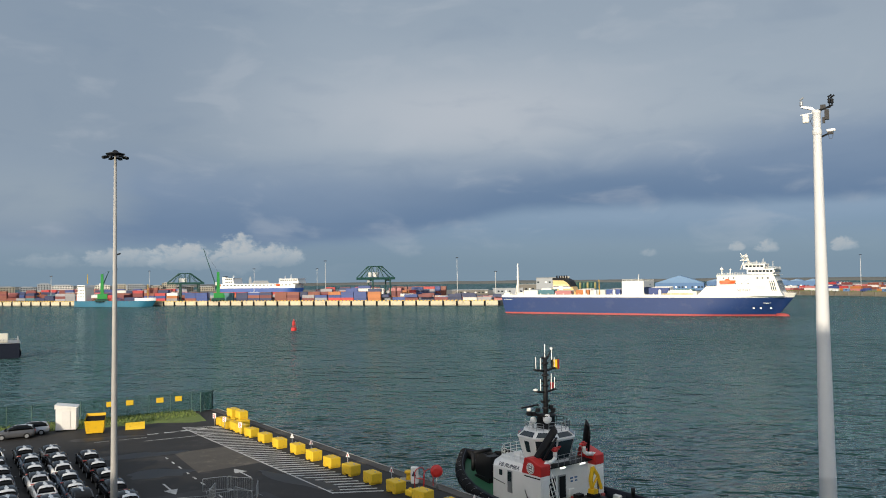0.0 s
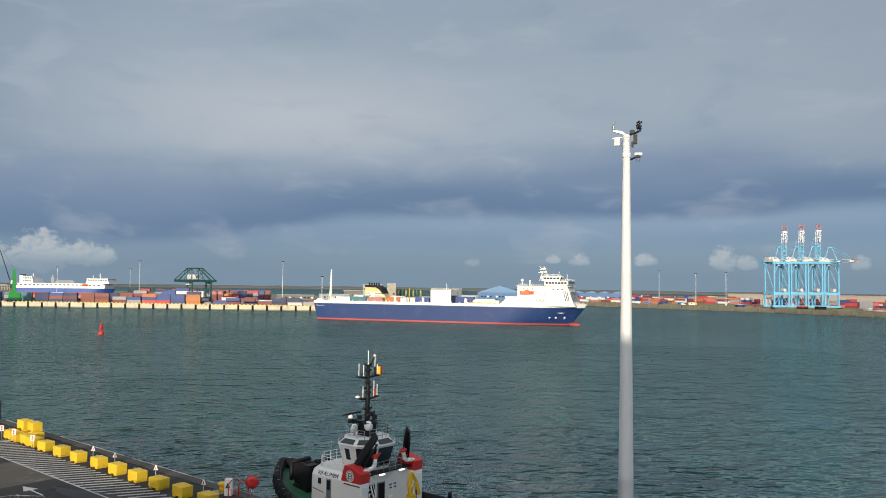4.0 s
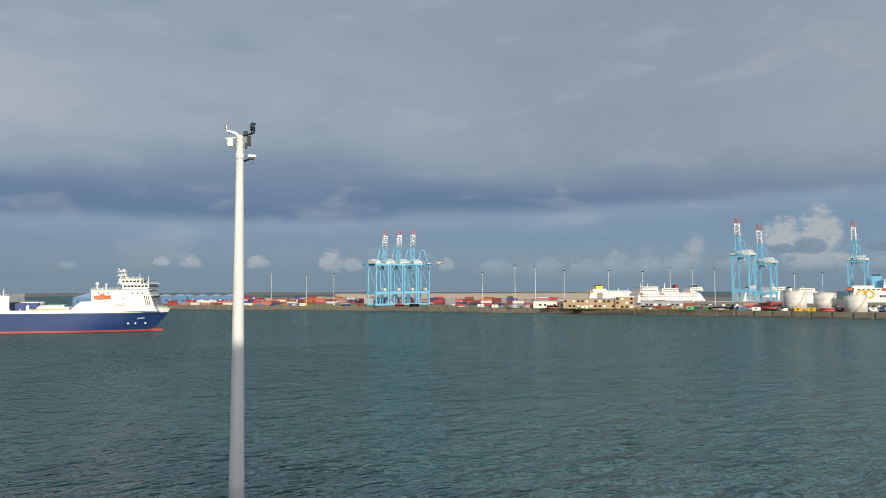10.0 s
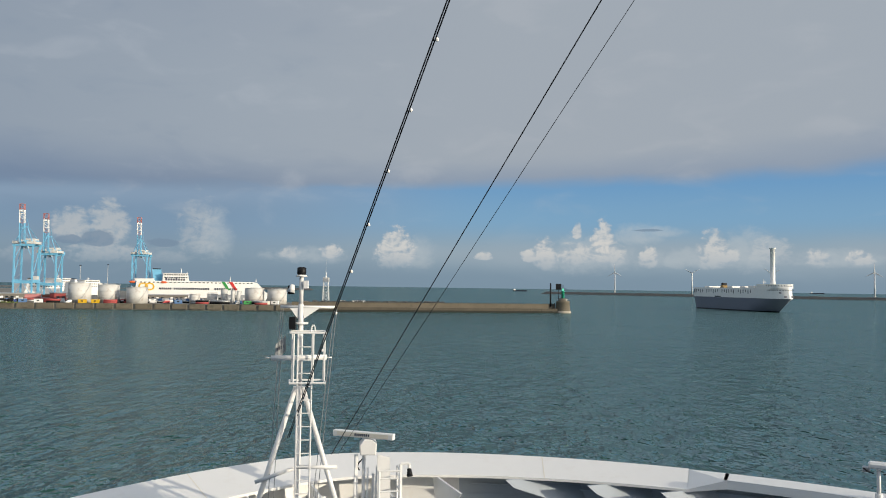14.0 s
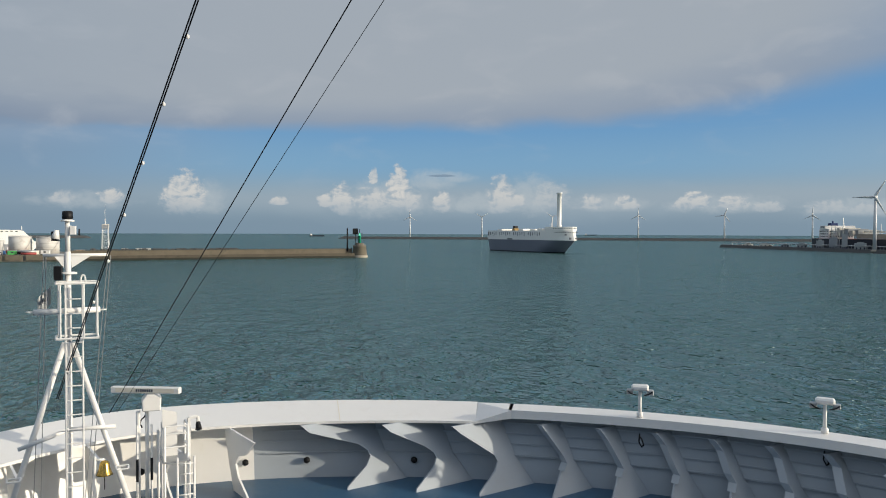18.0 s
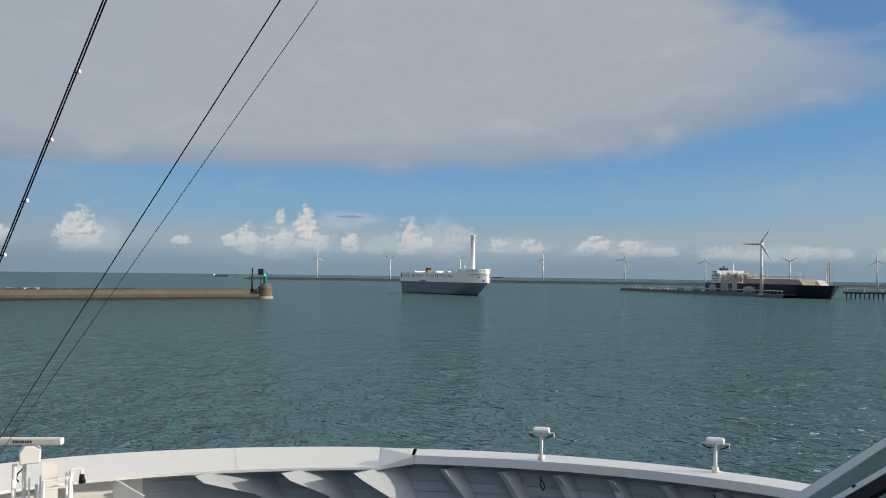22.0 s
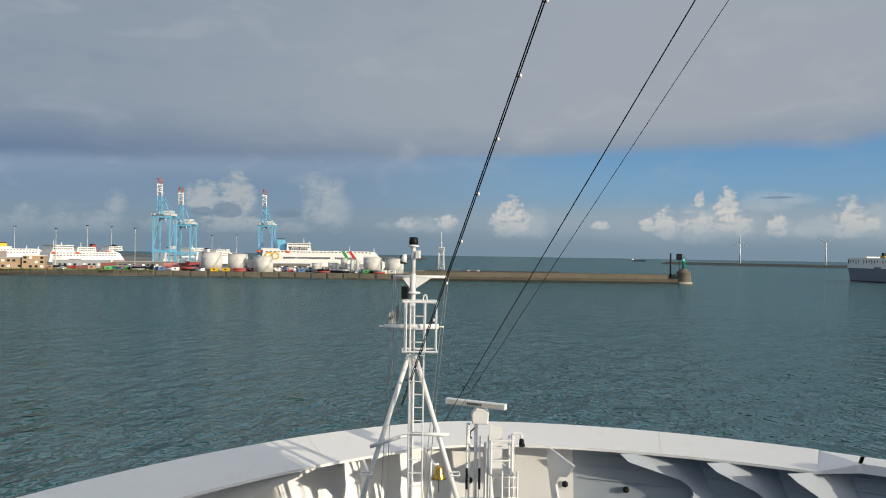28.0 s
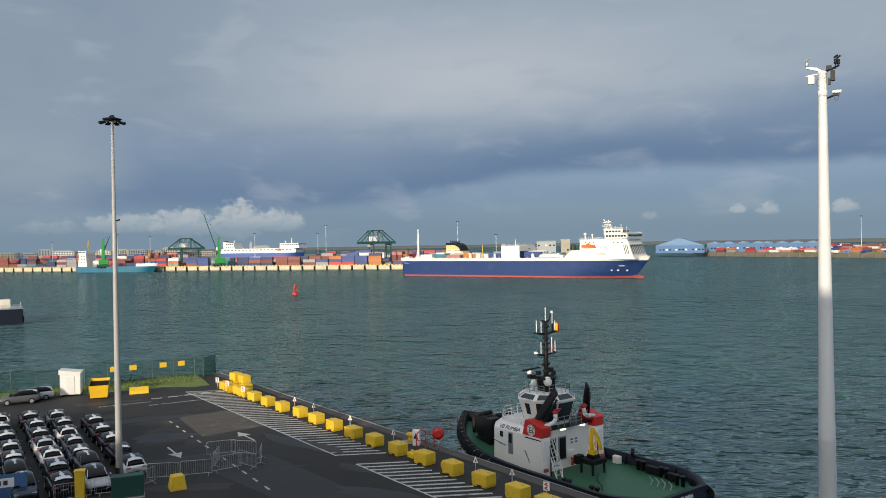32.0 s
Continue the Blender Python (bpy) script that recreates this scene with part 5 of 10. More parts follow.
        part("stack_pipe", rod(B(), (-1.5, s * 3.2, 5.7), (-2.55, s * 2.25, 8.1), 0.1, n=8), BLACK, cas)
        duct = B()
        path_rod(duct, [(-2.0, s * 3.7, 5.55), (-2.1, s * 3.0, 5.75), (-2.1, s * 2.3, 5.85), (-2.05, s * 2.0, 6.1), (-2.0, s * 1.95, 6.7)], 0.20, 10)
        part("fire_main", duct, WHITE, cas, "white elbow pipe of the fire monitor")
        mon = B()
        lathe(mon, [(0.26, 0), (0.30, 0.1), (0.22, 0.35), (0.12, 0.4)], 10, (-2.0, s * 1.95, 6.65))
        rod(mon, (-1.9, s * 1.95, 6.9), (-2.4, s * 1.6, 7.15), 0.12, 0.08, 8)
        rod(mon, (-2.0, s * 2.4, 6.85), (-2.0, s * 1.4, 6.85), 0.09)
        part("fire_monitor", mon, RED, cas, "red fire monitor")
    # wheelhouse: eight sides leaning outwards, sloped skylights
    cx = 1.1
    def octo(r, z):
        return [Vector((cx + r * math.cos(math.pi / 8 + k * math.pi / 4), r * 1.02 * math.sin(math.pi / 8 + k * math.pi / 4), z)) for k in range(8)]
    wh = part("wheelhouse", loft(B(), [octo(2.25, 5.1), octo(2.3, 5.35), octo(2.9, 7.5), octo(2.98, 7.55), octo(2.98, 7.62), octo(2.25, 8.15)], closed=True, smooth=False, caps=True), WHITE, tug, "white eight-sided wheelhouse")
    lo, hi = octo(2.31, 5.38), octo(2.89, 7.46)
    sl, sh = octo(2.96, 7.66), octo(2.3, 8.13)
    for k in range(8):
        j = (k + 1) % 8
        panes = [(sl[k], sl[j], sh[j], sh[k], "skylight", 0.80)]
        if k == 1:
            a, b2 = lo[k].lerp(lo[j], 0.35), lo[k].lerp(lo[j], 0.65)
            c, d = hi[k].lerp(hi[j], 0.65), hi[k].lerp(hi[j], 0.35)
            panes.append((a.lerp(d, 0.35), b2.lerp(c, 0.35), c.lerp(b2, 0.1), d.lerp(a, 0.1), "door_window", 0.95))
        else:
            panes.append((lo[k], lo[j], hi[j], hi[k], "window", 0.90))
        for a, b2, c, d, nm, grow in panes:
            mid = (a + b2 + c + d) / 4
            o = (mid - Vector((cx, 0, mid.z))).normalized() * 0.04 + Vector((0, 0, 0.02))
            q = [mid + (p - mid) * grow for p in (a, b2, c, d)]
            bm = B()
            loft(bm, [[p for p in q], [p + o for p in q]], closed=True, smooth=False, caps=True)
            part(nm, bm, DARK_GLASS, wh)
    part("roof_rail", handrail(B(), [(-0.7, -1.4, 8.12), (-1.0, 0, 8.12), (-0.7, 1.4, 8.12)], 0.95, 0.7, 0.035), STEEL, wh)
    part("roof_rail", handrail(B(), [(-0.7, -1.4, 8.12), (0.6, -2.0, 8.12), (2.2, -1.6, 8.12)], 0.95, 0.7, 0.035), BLACK, wh)
    part("roof_rail", handrail(B(), [(-0.3, 1.7, 8.12), (1.4, 2.0, 8.12), (2.8, 1.2, 8.12)], 0.8, 0.7, 0.03), STEEL, wh)
    part("searchlight", lathe(B(), [(0.12, 0), (0.22, 0.1), (0.22, 0.35), (0.1, 0.42)], 10, (2.6, 0.6, 8.3)), WHITE, wh)
    # mast
    mast = B()
    box(mast, 0.4, 1.8, -0.55, 0.55, 8.1, 9.3)
    rod(mast, (1.1, 0, 8.1), (1.1, 0, 15.0), 0.27, 0.20, 10)
    for z, w in ((13.8, 1.25), (12.7, 0.55), (11.7, 1.2), (10.7, 0.6), (15.0, 0.5)):
        rod(mast, (1.1, -w, z + 0.12), (1.1, 0, z - 0.05), 0.10, 0.12)
        rod(mast, (1.1, w, z + 0.12), (1.1, 0, z - 0.05), 0.10, 0.12)
        if w > 1:
            for s in (-1, 1):
                rod(mast, (0.8, s * w, z + 0.15), (1.4, s * w, z + 0.15), 0.09)
    lathe(mast, [(0.3, 9.2), (1.0, 9.35), (1.0, 9.5), (0.3, 9.6)], 10, (1.1, 0, 0))
    rod(mast, (1.1, 0.2, 9.4), (1.5, 2.2, 9.75), 0.16, 0.12)
    rod(mast, (1.1, -0.2, 9.4), (1.0, -1.2, 9.7), 0.14, 0.12)
    for y, z in ((2.2, 9.6), (1.6, 9.5), (-1.1, 9.6), (-0.8, 9.9), (1.0, 9.8)):
        box(mast, 1.0, 1.35, y - 0.16, y + 0.16, z, z + 0.4)
    for z in (10.0, 12.2, 13.2, 14.4):
        lathe(mast, [(0.22, z), (0.36, z + 0.05), (0.36, z + 0.2), (0.22, z + 0.25)], 8, (1.1, 0, 0))
    rod(mast, (1.1, -0.3, 14.9), (1.1, -0.85, 15.8), 0.06)
    ms = part("mast", mast, BLACK, tug, "black signal mast with crossbars")
    for y, z, h in ((1.25, 13.9, 1.3), (0.6, 13.9, 1.15), (0.0, 15.0, 1.4), (-0.95, 13.9, 2.0), (-1.3, 13.9, 1.1), (0.65, 11.8, 1.2), (-0.85, 11.8, 1.6), (-1.3, 11.8, 1.2)):
        part("aerial", rod(B(), (1.1, y, z), (1.1, y, z + h), 0.035, n=6), WHITE, ms)
    part("masthead_lamp", lathe(B(), [(0.08, 0), (0.14, 0.08), (0.14, 0.2), (0.04, 0.28)], 8, (1.1, -0.9, 15.75)), WHITE, ms)
    part("satellite_dome", lathe(B(), [(0.1, 0), (0.24, 0.06), (0.24, 0.14), (0.06, 0.24)], 10, (1.1, 1.35, 11.9)), WHITE, ms)
    part("radar_scanner", box(B(), -0.1, 0.1, -1.3, 1.3, 0, 0.14), BLACK, ms, m=pose(1.5, 1.75, 10.35, 0, 0, 8))
    part("radar_gearbox", lathe(B(), [(0.22, 0), (0.24, 0.2), (0.16, 0.34), (0.05, 0.36)], 10, (1.5, 1.9, 9.98)), WHITE, ms)
    for x, y, z, r in ((0.55, 0.35, 8.75, 0.42), (1.9, 0.95, 8.6, 0.32), (1.2, -0.75, 8.7, 0.28)):
        part("satellite_dome", lathe(B(), [(r * 0.6, 0), (r, r * 0.6), (r, r * 1.3), (r * 0.75, r * 1.8), (r * 0.3, r * 2.05)], 16, (x, y, z)), WHITE if y > 0 else BLACK, ms)
        part("dome_stem", rod(B(), (x, y, 8.1), (x, y, z + 0.05), 0.1, n=8), STEEL, ms)
    for k, c in enumerate((BLACK, YELLOW_STEEL, RED)):
        f = B()
        g = [-0.75 - 0.42 * k - 0.07 * j for j in range(7)]
        loft(f, [[Vector((1.05 + 0.10 * math.sin(9 * y), y, 14.85 - 0.05 * abs(y) - dz)) for y in g] for dz in (0.0, 0.45, 0.95)])
        part("flag_stripe", f, c, ms)
    f = B()
    loft(f, [[Vector((1.1, -0.7, 12.6)), Vector((1.1, -0.7, 11.9))], [Vector((1.2, -1.25, 12.5)), Vector((1.2, -1.25, 11.95))]])
    part("pennant", f, RED, ms)
    # winch forward
    w = B()
    rod(w, (8.6, -1.5, 3.2), (8.6, 1.5, 3.2), 0.9, n=16)
    for y in (-1.7, -0.5, 0.6, 1.7):
        rod(w, (8.6, y - 0.1, 3.2), (8.6, y + 0.1, 3.2), 1.4, n=16)
    box(w, 7.5, 9.8, -2.0, 2.0, 1.2, 2.3)
    box(w, 7.2, 8.1, 0.8, 2.0, 2.3, 4.5)
    part("towing_winch", w, BLACK, tug, "black towing winch")
    st = B()
    path_rod(st, [(11.0, -1.2, 1.6), (11.0, -1.2, 4.2), (11.0, 1.2, 4.2), (11.0, 1.2, 1.6)], 0.22, 8)
    part("towing_staple", st, BLACK, tug)
    # rails and stairs
    part("fore_rail", handrail(B(), [(4.2, 3.1, 5.15), (5.4, 1.7, 5.15), (5.4, -1.7, 5.15), (4.2, -3.1, 5.15)], 1.0, 0.9, 0.035), WHITE, tug)
    for s in (-1, 1):
        part("shoulder_rail", handrail(B(), [(4.2, s * 3.1, 5.15), (0.6, s * 3.1, 5.15)], 1.0, 0.9, 0.035), WHITE, tug)
    part("flag_staff", rod(rod(B(), (5.6, 0.6, 5.1), (5.6, 0.6, 7.0), 0.03, n=5), (5.6, 0.2, 6.6), (5.6, 1.0, 6.6), 0.025, n=5), STEEL, tug)
    stair = part("stair", box(B(), -1.95, -1.75, 2.5, 3.3, 4.52, 4.6), WHITE, tug)
    for y in (2.5, 3.25):
        part("stringer", rod(B(), (-3.35, y, 1.0), (-1.9, y, 4.55), 0.07, n=4), WHITE, stair)
        part("handrail", path_rod(B(), [(-3.35, y, 1.0), (-3.35, y, 1.9), (-1.9, y, 5.4), (-1.9, y, 4.55)], 0.04, 5), WHITE, stair)
    for k in range(9):
        x, z = -3.25 + k * 0.16, 1.3 + k * 0.37
        part("tread", box(B(), x - 0.12, x + 0.12, 2.5, 3.25, z, z + 0.05), STEEL, stair)
    # deck crane: open black frame and a folded yellow arm
    base = B()
    for x in (-4.9, -3.5):
        for y in (-1.5, 0.1):
            box(base, x - 0.1, x + 0.1, y - 0.1, y + 0.1, 1.0, 2.3)
    box(base, -5.1, -3.3, -1.7, 0.3, 2.0, 2.45)
    box(base, -4.7, -3.8, -1.2, -0.3, 2.45, 2.8)
    box(base, -3.6, -3.0, -0.2, 0.7, 1.9, 2.7)
    cr = part("deck_crane", base, BLACK, tug, "yellow folded deck crane on a black frame", bevel=0.04)
    arm = B()
    path_rod(arm, [(-4.2, -0.75, 2.7), (-4.1, -0.55, 4.0), (-4.2, -0.75, 5.2)], 0.20, 6)
    path_rod(arm, [(-4.2, -0.75, 5.2), (-4.35, -1.25, 4.4), (-4.45, -1.6, 3.1)], 0.16, 6)
    rod(arm, (-4.2, -0.5, 3.1), (-4.35, -1.2, 4.3), 0.1)
    box(arm, -4.6, -3.9, -1.0, -0.4, 2.7, 3.2)
    part("crane_arm", arm, YELLOW_STEEL, cr)
    part("mooring_line", path_rod(B(), [(-4.9, -0.7, 1.1), (-6.0, 0.8, 1.06), (-7.6, 1.9, 1.06), (-8.2, 2.6, 1.06)], 0.05, 6), BLACK, tug)
    # bollards and clutter along the bulwark
    for x, y in ((-11.8, -3.6), (-9.4, -4.5), (-6.6, -4.75), (-9.0, 4.5), (-6.0, 4.75)):
        b2 = B()
        for d in (-0.3, 0.3):
            lathe(b2, [(0.18, 0), (0.18, 0.75), (0.26, 0.8), (0.26, 0.95)], 8, (x + d, y, 1.0))
        part("bollard", b2, BLACK, tug)
    for x, y, w2 in ((-10.6, -4.2, 0.5), (-8.2, -4.6, 0.8), (-3.6, -4.9, 0.4)):
        part("bulwark_locker", box(B(), x - w2, x + w2, y - 0.25, y + 0.25, 1.0, 1.75), BLACK if w2 > 0.45 else WHITE, tug, bevel=0.05)
    part("bulwark_post", rod(B(), (-5.2, -5.3, 1.9), (-5.2, -5.3, 2.7), 0.2, n=10), BLACK, tug)
    ch = B()
    for k in range(4):
        path_rod(ch, [(-9.4 - k * 0.7, -2.9, 1.02), (-9.2 - k * 0.7, -2.6, 1.5), (-9.9 - k * 0.7, -2.2, 1.35), (-10.0 - k * 0.7, -1.8, 1.02)], 0.045, 5)
    part("folded_gangway", ch, STEEL, tug)
    lettering("VB RUMBA", 0.50, WHITE, tug, pose(-14.97, 0.2, 1.35, 90, 0, -90))
    lettering("ZEEBRUGGE", 0.46, WHITE, tug, pose(-14.95, 0.2, 0.8, 90, 0, -90))
    return tug


tugboat()

# ---- near quay: markings ----
def flat_strip(bm, a, b, w, z):
    """A painted strip from a to b on the ground."""
    a, b = Vector((a[0], a[1], z)), Vector((b[0], b[1], z))
    o = (b - a).normalized().cross(Vector((0, 0, 1))) * w / 2
    bm.faces.new([bm.verts.new(p) for p in (a + o, b + o, b - o, a - o)])


def hatch(bm, o0, o1, s0, s1, step, w):
    """Stripes that slant across a band of the quay between two lines parallel to its edge."""
    s = s0
    slant = 0.60
    while s < s1:
        a, b = on_quay(s, o0), on_quay(s + (o1 - o0) * slant, o1)
        flat_strip(bm, a, b, w, QZ + 0.006)
        s += step
    flat_strip(bm, on_quay(s0, o0), on_quay(s1, o0), 0.15, QZ + 0.008)


def markings():
    bm = B()
    hatch(bm, -7.7, -4.3, 9.6, 44.0, 0.95, 0.27)
    hatch(bm, -7.7, -4.3, 47.0, 63.0, 0.95, 0.27)
    for k in range(13):
        p = Vector((-27.4, 74.4, 0)).lerp(Vector((-12.5, 52.5, 0)), k / 12)
        q = p + Vector((0.5, -0.75, 0))
        flat_strip(bm, p, q, 0.16, QZ + 0.006)
    for a, b in (((-31, 80), (-24.5, 83.5)), ((-36, 79.6), (-31.5, 81.9)), ((-24, 56.5), (-17.6, 46)), ((-30, 84.5), (-27.0, 87.0))):
        flat_strip(bm, a, b, 0.15, QZ + 0.006)
    for k in range(7):
        flat_strip(bm, (-32.0 + k * 1.5, 83.4 + k * 0.85), (-31.0 + k * 1.5, 83.9 + k * 0.85), 0.4, QZ + 0.006)
    def arrow(p, d):
        p, d = Vector((*p, 0)), Vector((*d, 0)).normalized()
        o = Vector((-d.y, d.x, 0))
        flat_strip(bm, p - d * 1.8, p + d * 0.4, 0.16, QZ + 0.007)
        bm.faces.new([bm.verts.new((v.x, v.y, QZ + 0.007)) for v in (p + d * 0.4 + o * 0.55, p + d * 2.0, p + d * 0.4 - o * 0.55)])
    arrow((-21.9, 61.6), (0.56, -0.83))
    arrow((-17.3, 66.3), (-0.60, 0.80))
    tagged(part("quay_markings", bm, ROAD_WHITE), "worn white hatching, dashes and arrows on asphalt", "road marking", kind="structure")
    bm = B()
    bm.faces.new([bm.verts.new((x, y, QZ + 0.004)) for x, y in ((-26.0, 74.3), (-21.2, 66.6), (-16.0, 70.6), (-21.6, 77.2))])
    tagged(part("asphalt_patch", bm, paint("sandy_patch", (0.070, 0.060, 0.048), 0.8, vary=0.45, scale=0.35, bump=0.3, grime=(0.20, 0.17, 0.13), grime_amount=0.5)), "sandy brown repair patch in the asphalt", "road", kind="structure")
    # damp darker lanes
    bm = B()
    for pts in (((-19, 58), (-7, 45.5), (-3.5, 48), (-14, 60.5)),):
        bm.faces.new([bm.verts.new((x, y, QZ + 0.003)) for x, y in pts])
    tagged(part("asphalt_lane", bm, paint("new_asphalt", (0.026, 0.026, 0.028), 0.7, vary=0.2, scale=0.4, spec=0.4)), "darker damp strip of newer asphalt", "road", kind="structure")
    # damp sheen and tar patches with ragged outlines
    random.seed(66)
    damp = paint("damp_asphalt", (0.017, 0.017, 0.018), 0.5, vary=0.3, scale=0.8, spec=0.3)
    pale = paint("dusty_smear", (0.036, 0.035, 0.034), 0.7, vary=0.4, scale=0.9, spec=0.3)
    for k, (x, y, rx, ry, turn, mat) in enumerate(((-18.0, 60.5, 4.5, 1.0, 20, pale), (-13.5, 56.5, 3.2, 0.8, 12, pale), (-6.0, 56.0, 3.0, 0.7, -35, pale), (-24.5, 66.5, 2.6, 1.6, 10, damp), (-29.0, 73.5, 4.0, 1.2, 20, damp), (-12.0, 63.5, 5.0, 0.9, -40, damp), (-4.0, 50.0, 4.0, 1.1, -30, damp), (-17.5, 52.5, 3.4, 0.9, 5, pale), (-36.0, 81.5, 3.6, 0.9, 24, damp), (-9.0, 49.5, 2.4, 0.7, 15, pale))):
        bm = B()
        ring = []
        for j in range(26):
            a = j * math.tau / 26
            w = 1 + 0.45 * noise.noise(Vector((math.cos(a) * 1.7 + k * 3.1, math.sin(a) * 1.7, 0)))
            ring.append(bm.verts.new((rx * w * math.cos(a), ry * w * math.sin(a), 0)))
        bm.faces.new(ring)
        tagged(part("damp_patch" if mat is damp else "dusty_patch", bm, mat, m=pose(x, y, QZ + 0.005 + 0.0004 * k, 0, 0, turn)), "dark damp patch on the asphalt" if mat is damp else "pale dusty smear on the asphalt", "road", kind="structure")
    # rough grass along the fence
    bm = B()
    secs = []
    for k in range(41):
        p = Q0 + Vector((-0.871, -0.49, 0)) * (3 + k * 1.7)
        n = Vector((0.49, -0.871, 0))
        w = 4.6 + 1.3 * noise.noise(Vector((k * 0.5, 0, 0))) + (3.0 if k < 9 else 0) * (1 - k / 9)
        secs.append([p + n * -1.5 + Vector((0, 0, 0.02)), p + Vector((0, 0, 0.10)), p + n * w * 0.6 + Vector((0, 0, 0.12)), p + n * w + Vector((0, 0, 0.0))])
    loft(bm, secs)
    tagged(part("grass_verge", bm, GRASS), "rough grass verge along the fence", "grass", kind="structure")
    random.seed(3)
    bm = B()
    for k in range(5200):
        p = Q0 + Vector((-0.871, -0.49, 0)) * random.uniform(3, 66) + Vector((0.49, -0.871, 0)) * random.uniform(-1.0, 5.0)
        h, w = random.uniform(0.12, 0.42), random.uniform(0.04, 0.10)
        a = random.uniform(0, math.tau)
        t = Vector((math.cos(a), math.sin(a), 0)) * w
        z = Vector((random.uniform(-0.1, 0.1), random.uniform(-0.1, 0.1), h))
        bm.faces.new([bm.verts.new(p + Vector((0, 0, 0.04)) + v) for v in (-t, t, z)])
    tagged(part("grass_tufts", bm, GRASS), "tufts of rough grass by the fence", "grass", kind="stuff")


markings()


# ---- near quay: things ----
def concrete_block():
    ob = thing("concrete_block", pose(0, 0, -50), "yellow painted concrete block standing on the quay", "concrete block", "blocks along the quay edge")
    bm = B()
    box(bm, -0.72, 0.72, -0.5, 0.5, 0.1, 0.88)
    part("block", bm, YELLOW, ob, bevel=0.05)
    for x in (-0.45, 0.45):
        part("foot", box(B(), x - 0.2, x + 0.2, -0.48, 0.48, 0.0, 0.1), YELLOW, ob)
        part("lifting_eye", path_rod(B(), [(x - 0.1, 0, 0.86), (x - 0.08, 0, 0.97), (x + 0.08, 0, 0.97), (x + 0.1, 0, 0.86)], 0.02, 5), STEEL, ob)
    return ob


def warning_sign(p, chevron):
    ob = thing("warning_sign", place(p, 195), "small red and white warning sign on a short post", "sign", "signs along the quay edge")
    part("post", rod(B(), (0, 0, 0), (0, 0, 0.95), 0.03), STEEL, ob)
    bm, red = B(), B()
    if chevron:
        box(bm, -0.2, 0.2, -0.02, 0.02, 0.80, 1.36)
        for z in (0.86, 1.10):
            side_prism(red, [(-0.14, z), (0.02, z), (0.14, z + 0.10), (0.02, z + 0.20), (-0.14, z + 0.20), (0.0, z + 0.10)], 0.022, 0.03)
    else:
        side_prism(bm, [(-0.19, 0.9), (0.19, 0.9), (0.0, 1.36)], -0.02, 0.02)
        side_prism(red, [(-0.04, 0.96), (0.04, 0.96), (0.035, 1.16), (-0.035, 1.16)], 0.022, 0.03)
    part("plate", bm, WHITE, ob)
    part("symbol", red, RED, ob)


def block_row():
    first = concrete_block()
    random.seed(8)
    made = []
    for k in range(13):
        p = on_quay(19.3 + 3.42 * k, -3.6 + random.uniform(-0.12, 0.12))
        made.append((p, random.uniform(-5, 5)))
    for s, o, z, t in ((11.0, -3.6, 0, 3), (12.9, -3.7, 0, -4), (14.8, -3.5, 0, 2), (16.6, -3.6, 0, 6), (11.2, -2.4, 0.9, 2), (13.4, -2.3, 0.9, -3), (12.0, -2.3, 0, 0), (14.0, -2.4, 0, 4), (63.2, -3.9, 0, 5)):
        made.append((on_quay(s, o, z), t))
    turn = math.degrees(math.atan2(EDGE.y, EDGE.x))
    for k, (p, t) in enumerate(made):
        m = pose(p.x, p.y, p.z, 0, 0, turn + t)
        if k == 0:
            first.matrix_basis = m
        else:
            copy_thing(first, m)
    for s, o in ((48.3, -3.5), (52.2, -3.2), (34.9, -3.1)):
        p = on_quay(s, o)
        ob = thing("barrier_foot", pose(p.x, p.y, p.z, 0, 0, turn), "small worn yellow barrier foot between blocks", "concrete block", "barrier feet")
        part("body", box(B(), -0.42, 0.42, -0.25, 0.25, 0.0, 0.42), YELLOW, ob, bevel=0.06)
        part("socket", box(B(), -0.12, 0.12, -0.1, 0.1, 0.40, 0.60), YELLOW, ob, bevel=0.02)
    for s in (26.5, 30.5, 37.3, 44.2, 54.6, 58.4):
        warning_sign(on_quay(s + 0.3, -2.7), False)
    for s in (10.6, 13.6, 18.0, 62.2):
        warning_sign(on_quay(s, -3.0 if s > 20 else -4.4), True)
    # small mooring bollard and its pad
    for s in (44.5, 70.0):
        ob = thing("mooring_bollard", place(on_quay(s, -0.95), 0), "yellow-topped mooring bollard on a concrete pad", "bollard")
        part("post", lathe(B(), [(0.32, 0.04), (0.26, 0.3), (0.26, 0.5), (0.42, 0.6), (0.40, 0.75), (0.1, 0.8)], 12), YELLOW_STEEL, ob)
        part("pad", box(B(), -0.8, 0.8, -0.6, 0.6, -0.02, 0.06), CONCRETE, ob)


block_row()


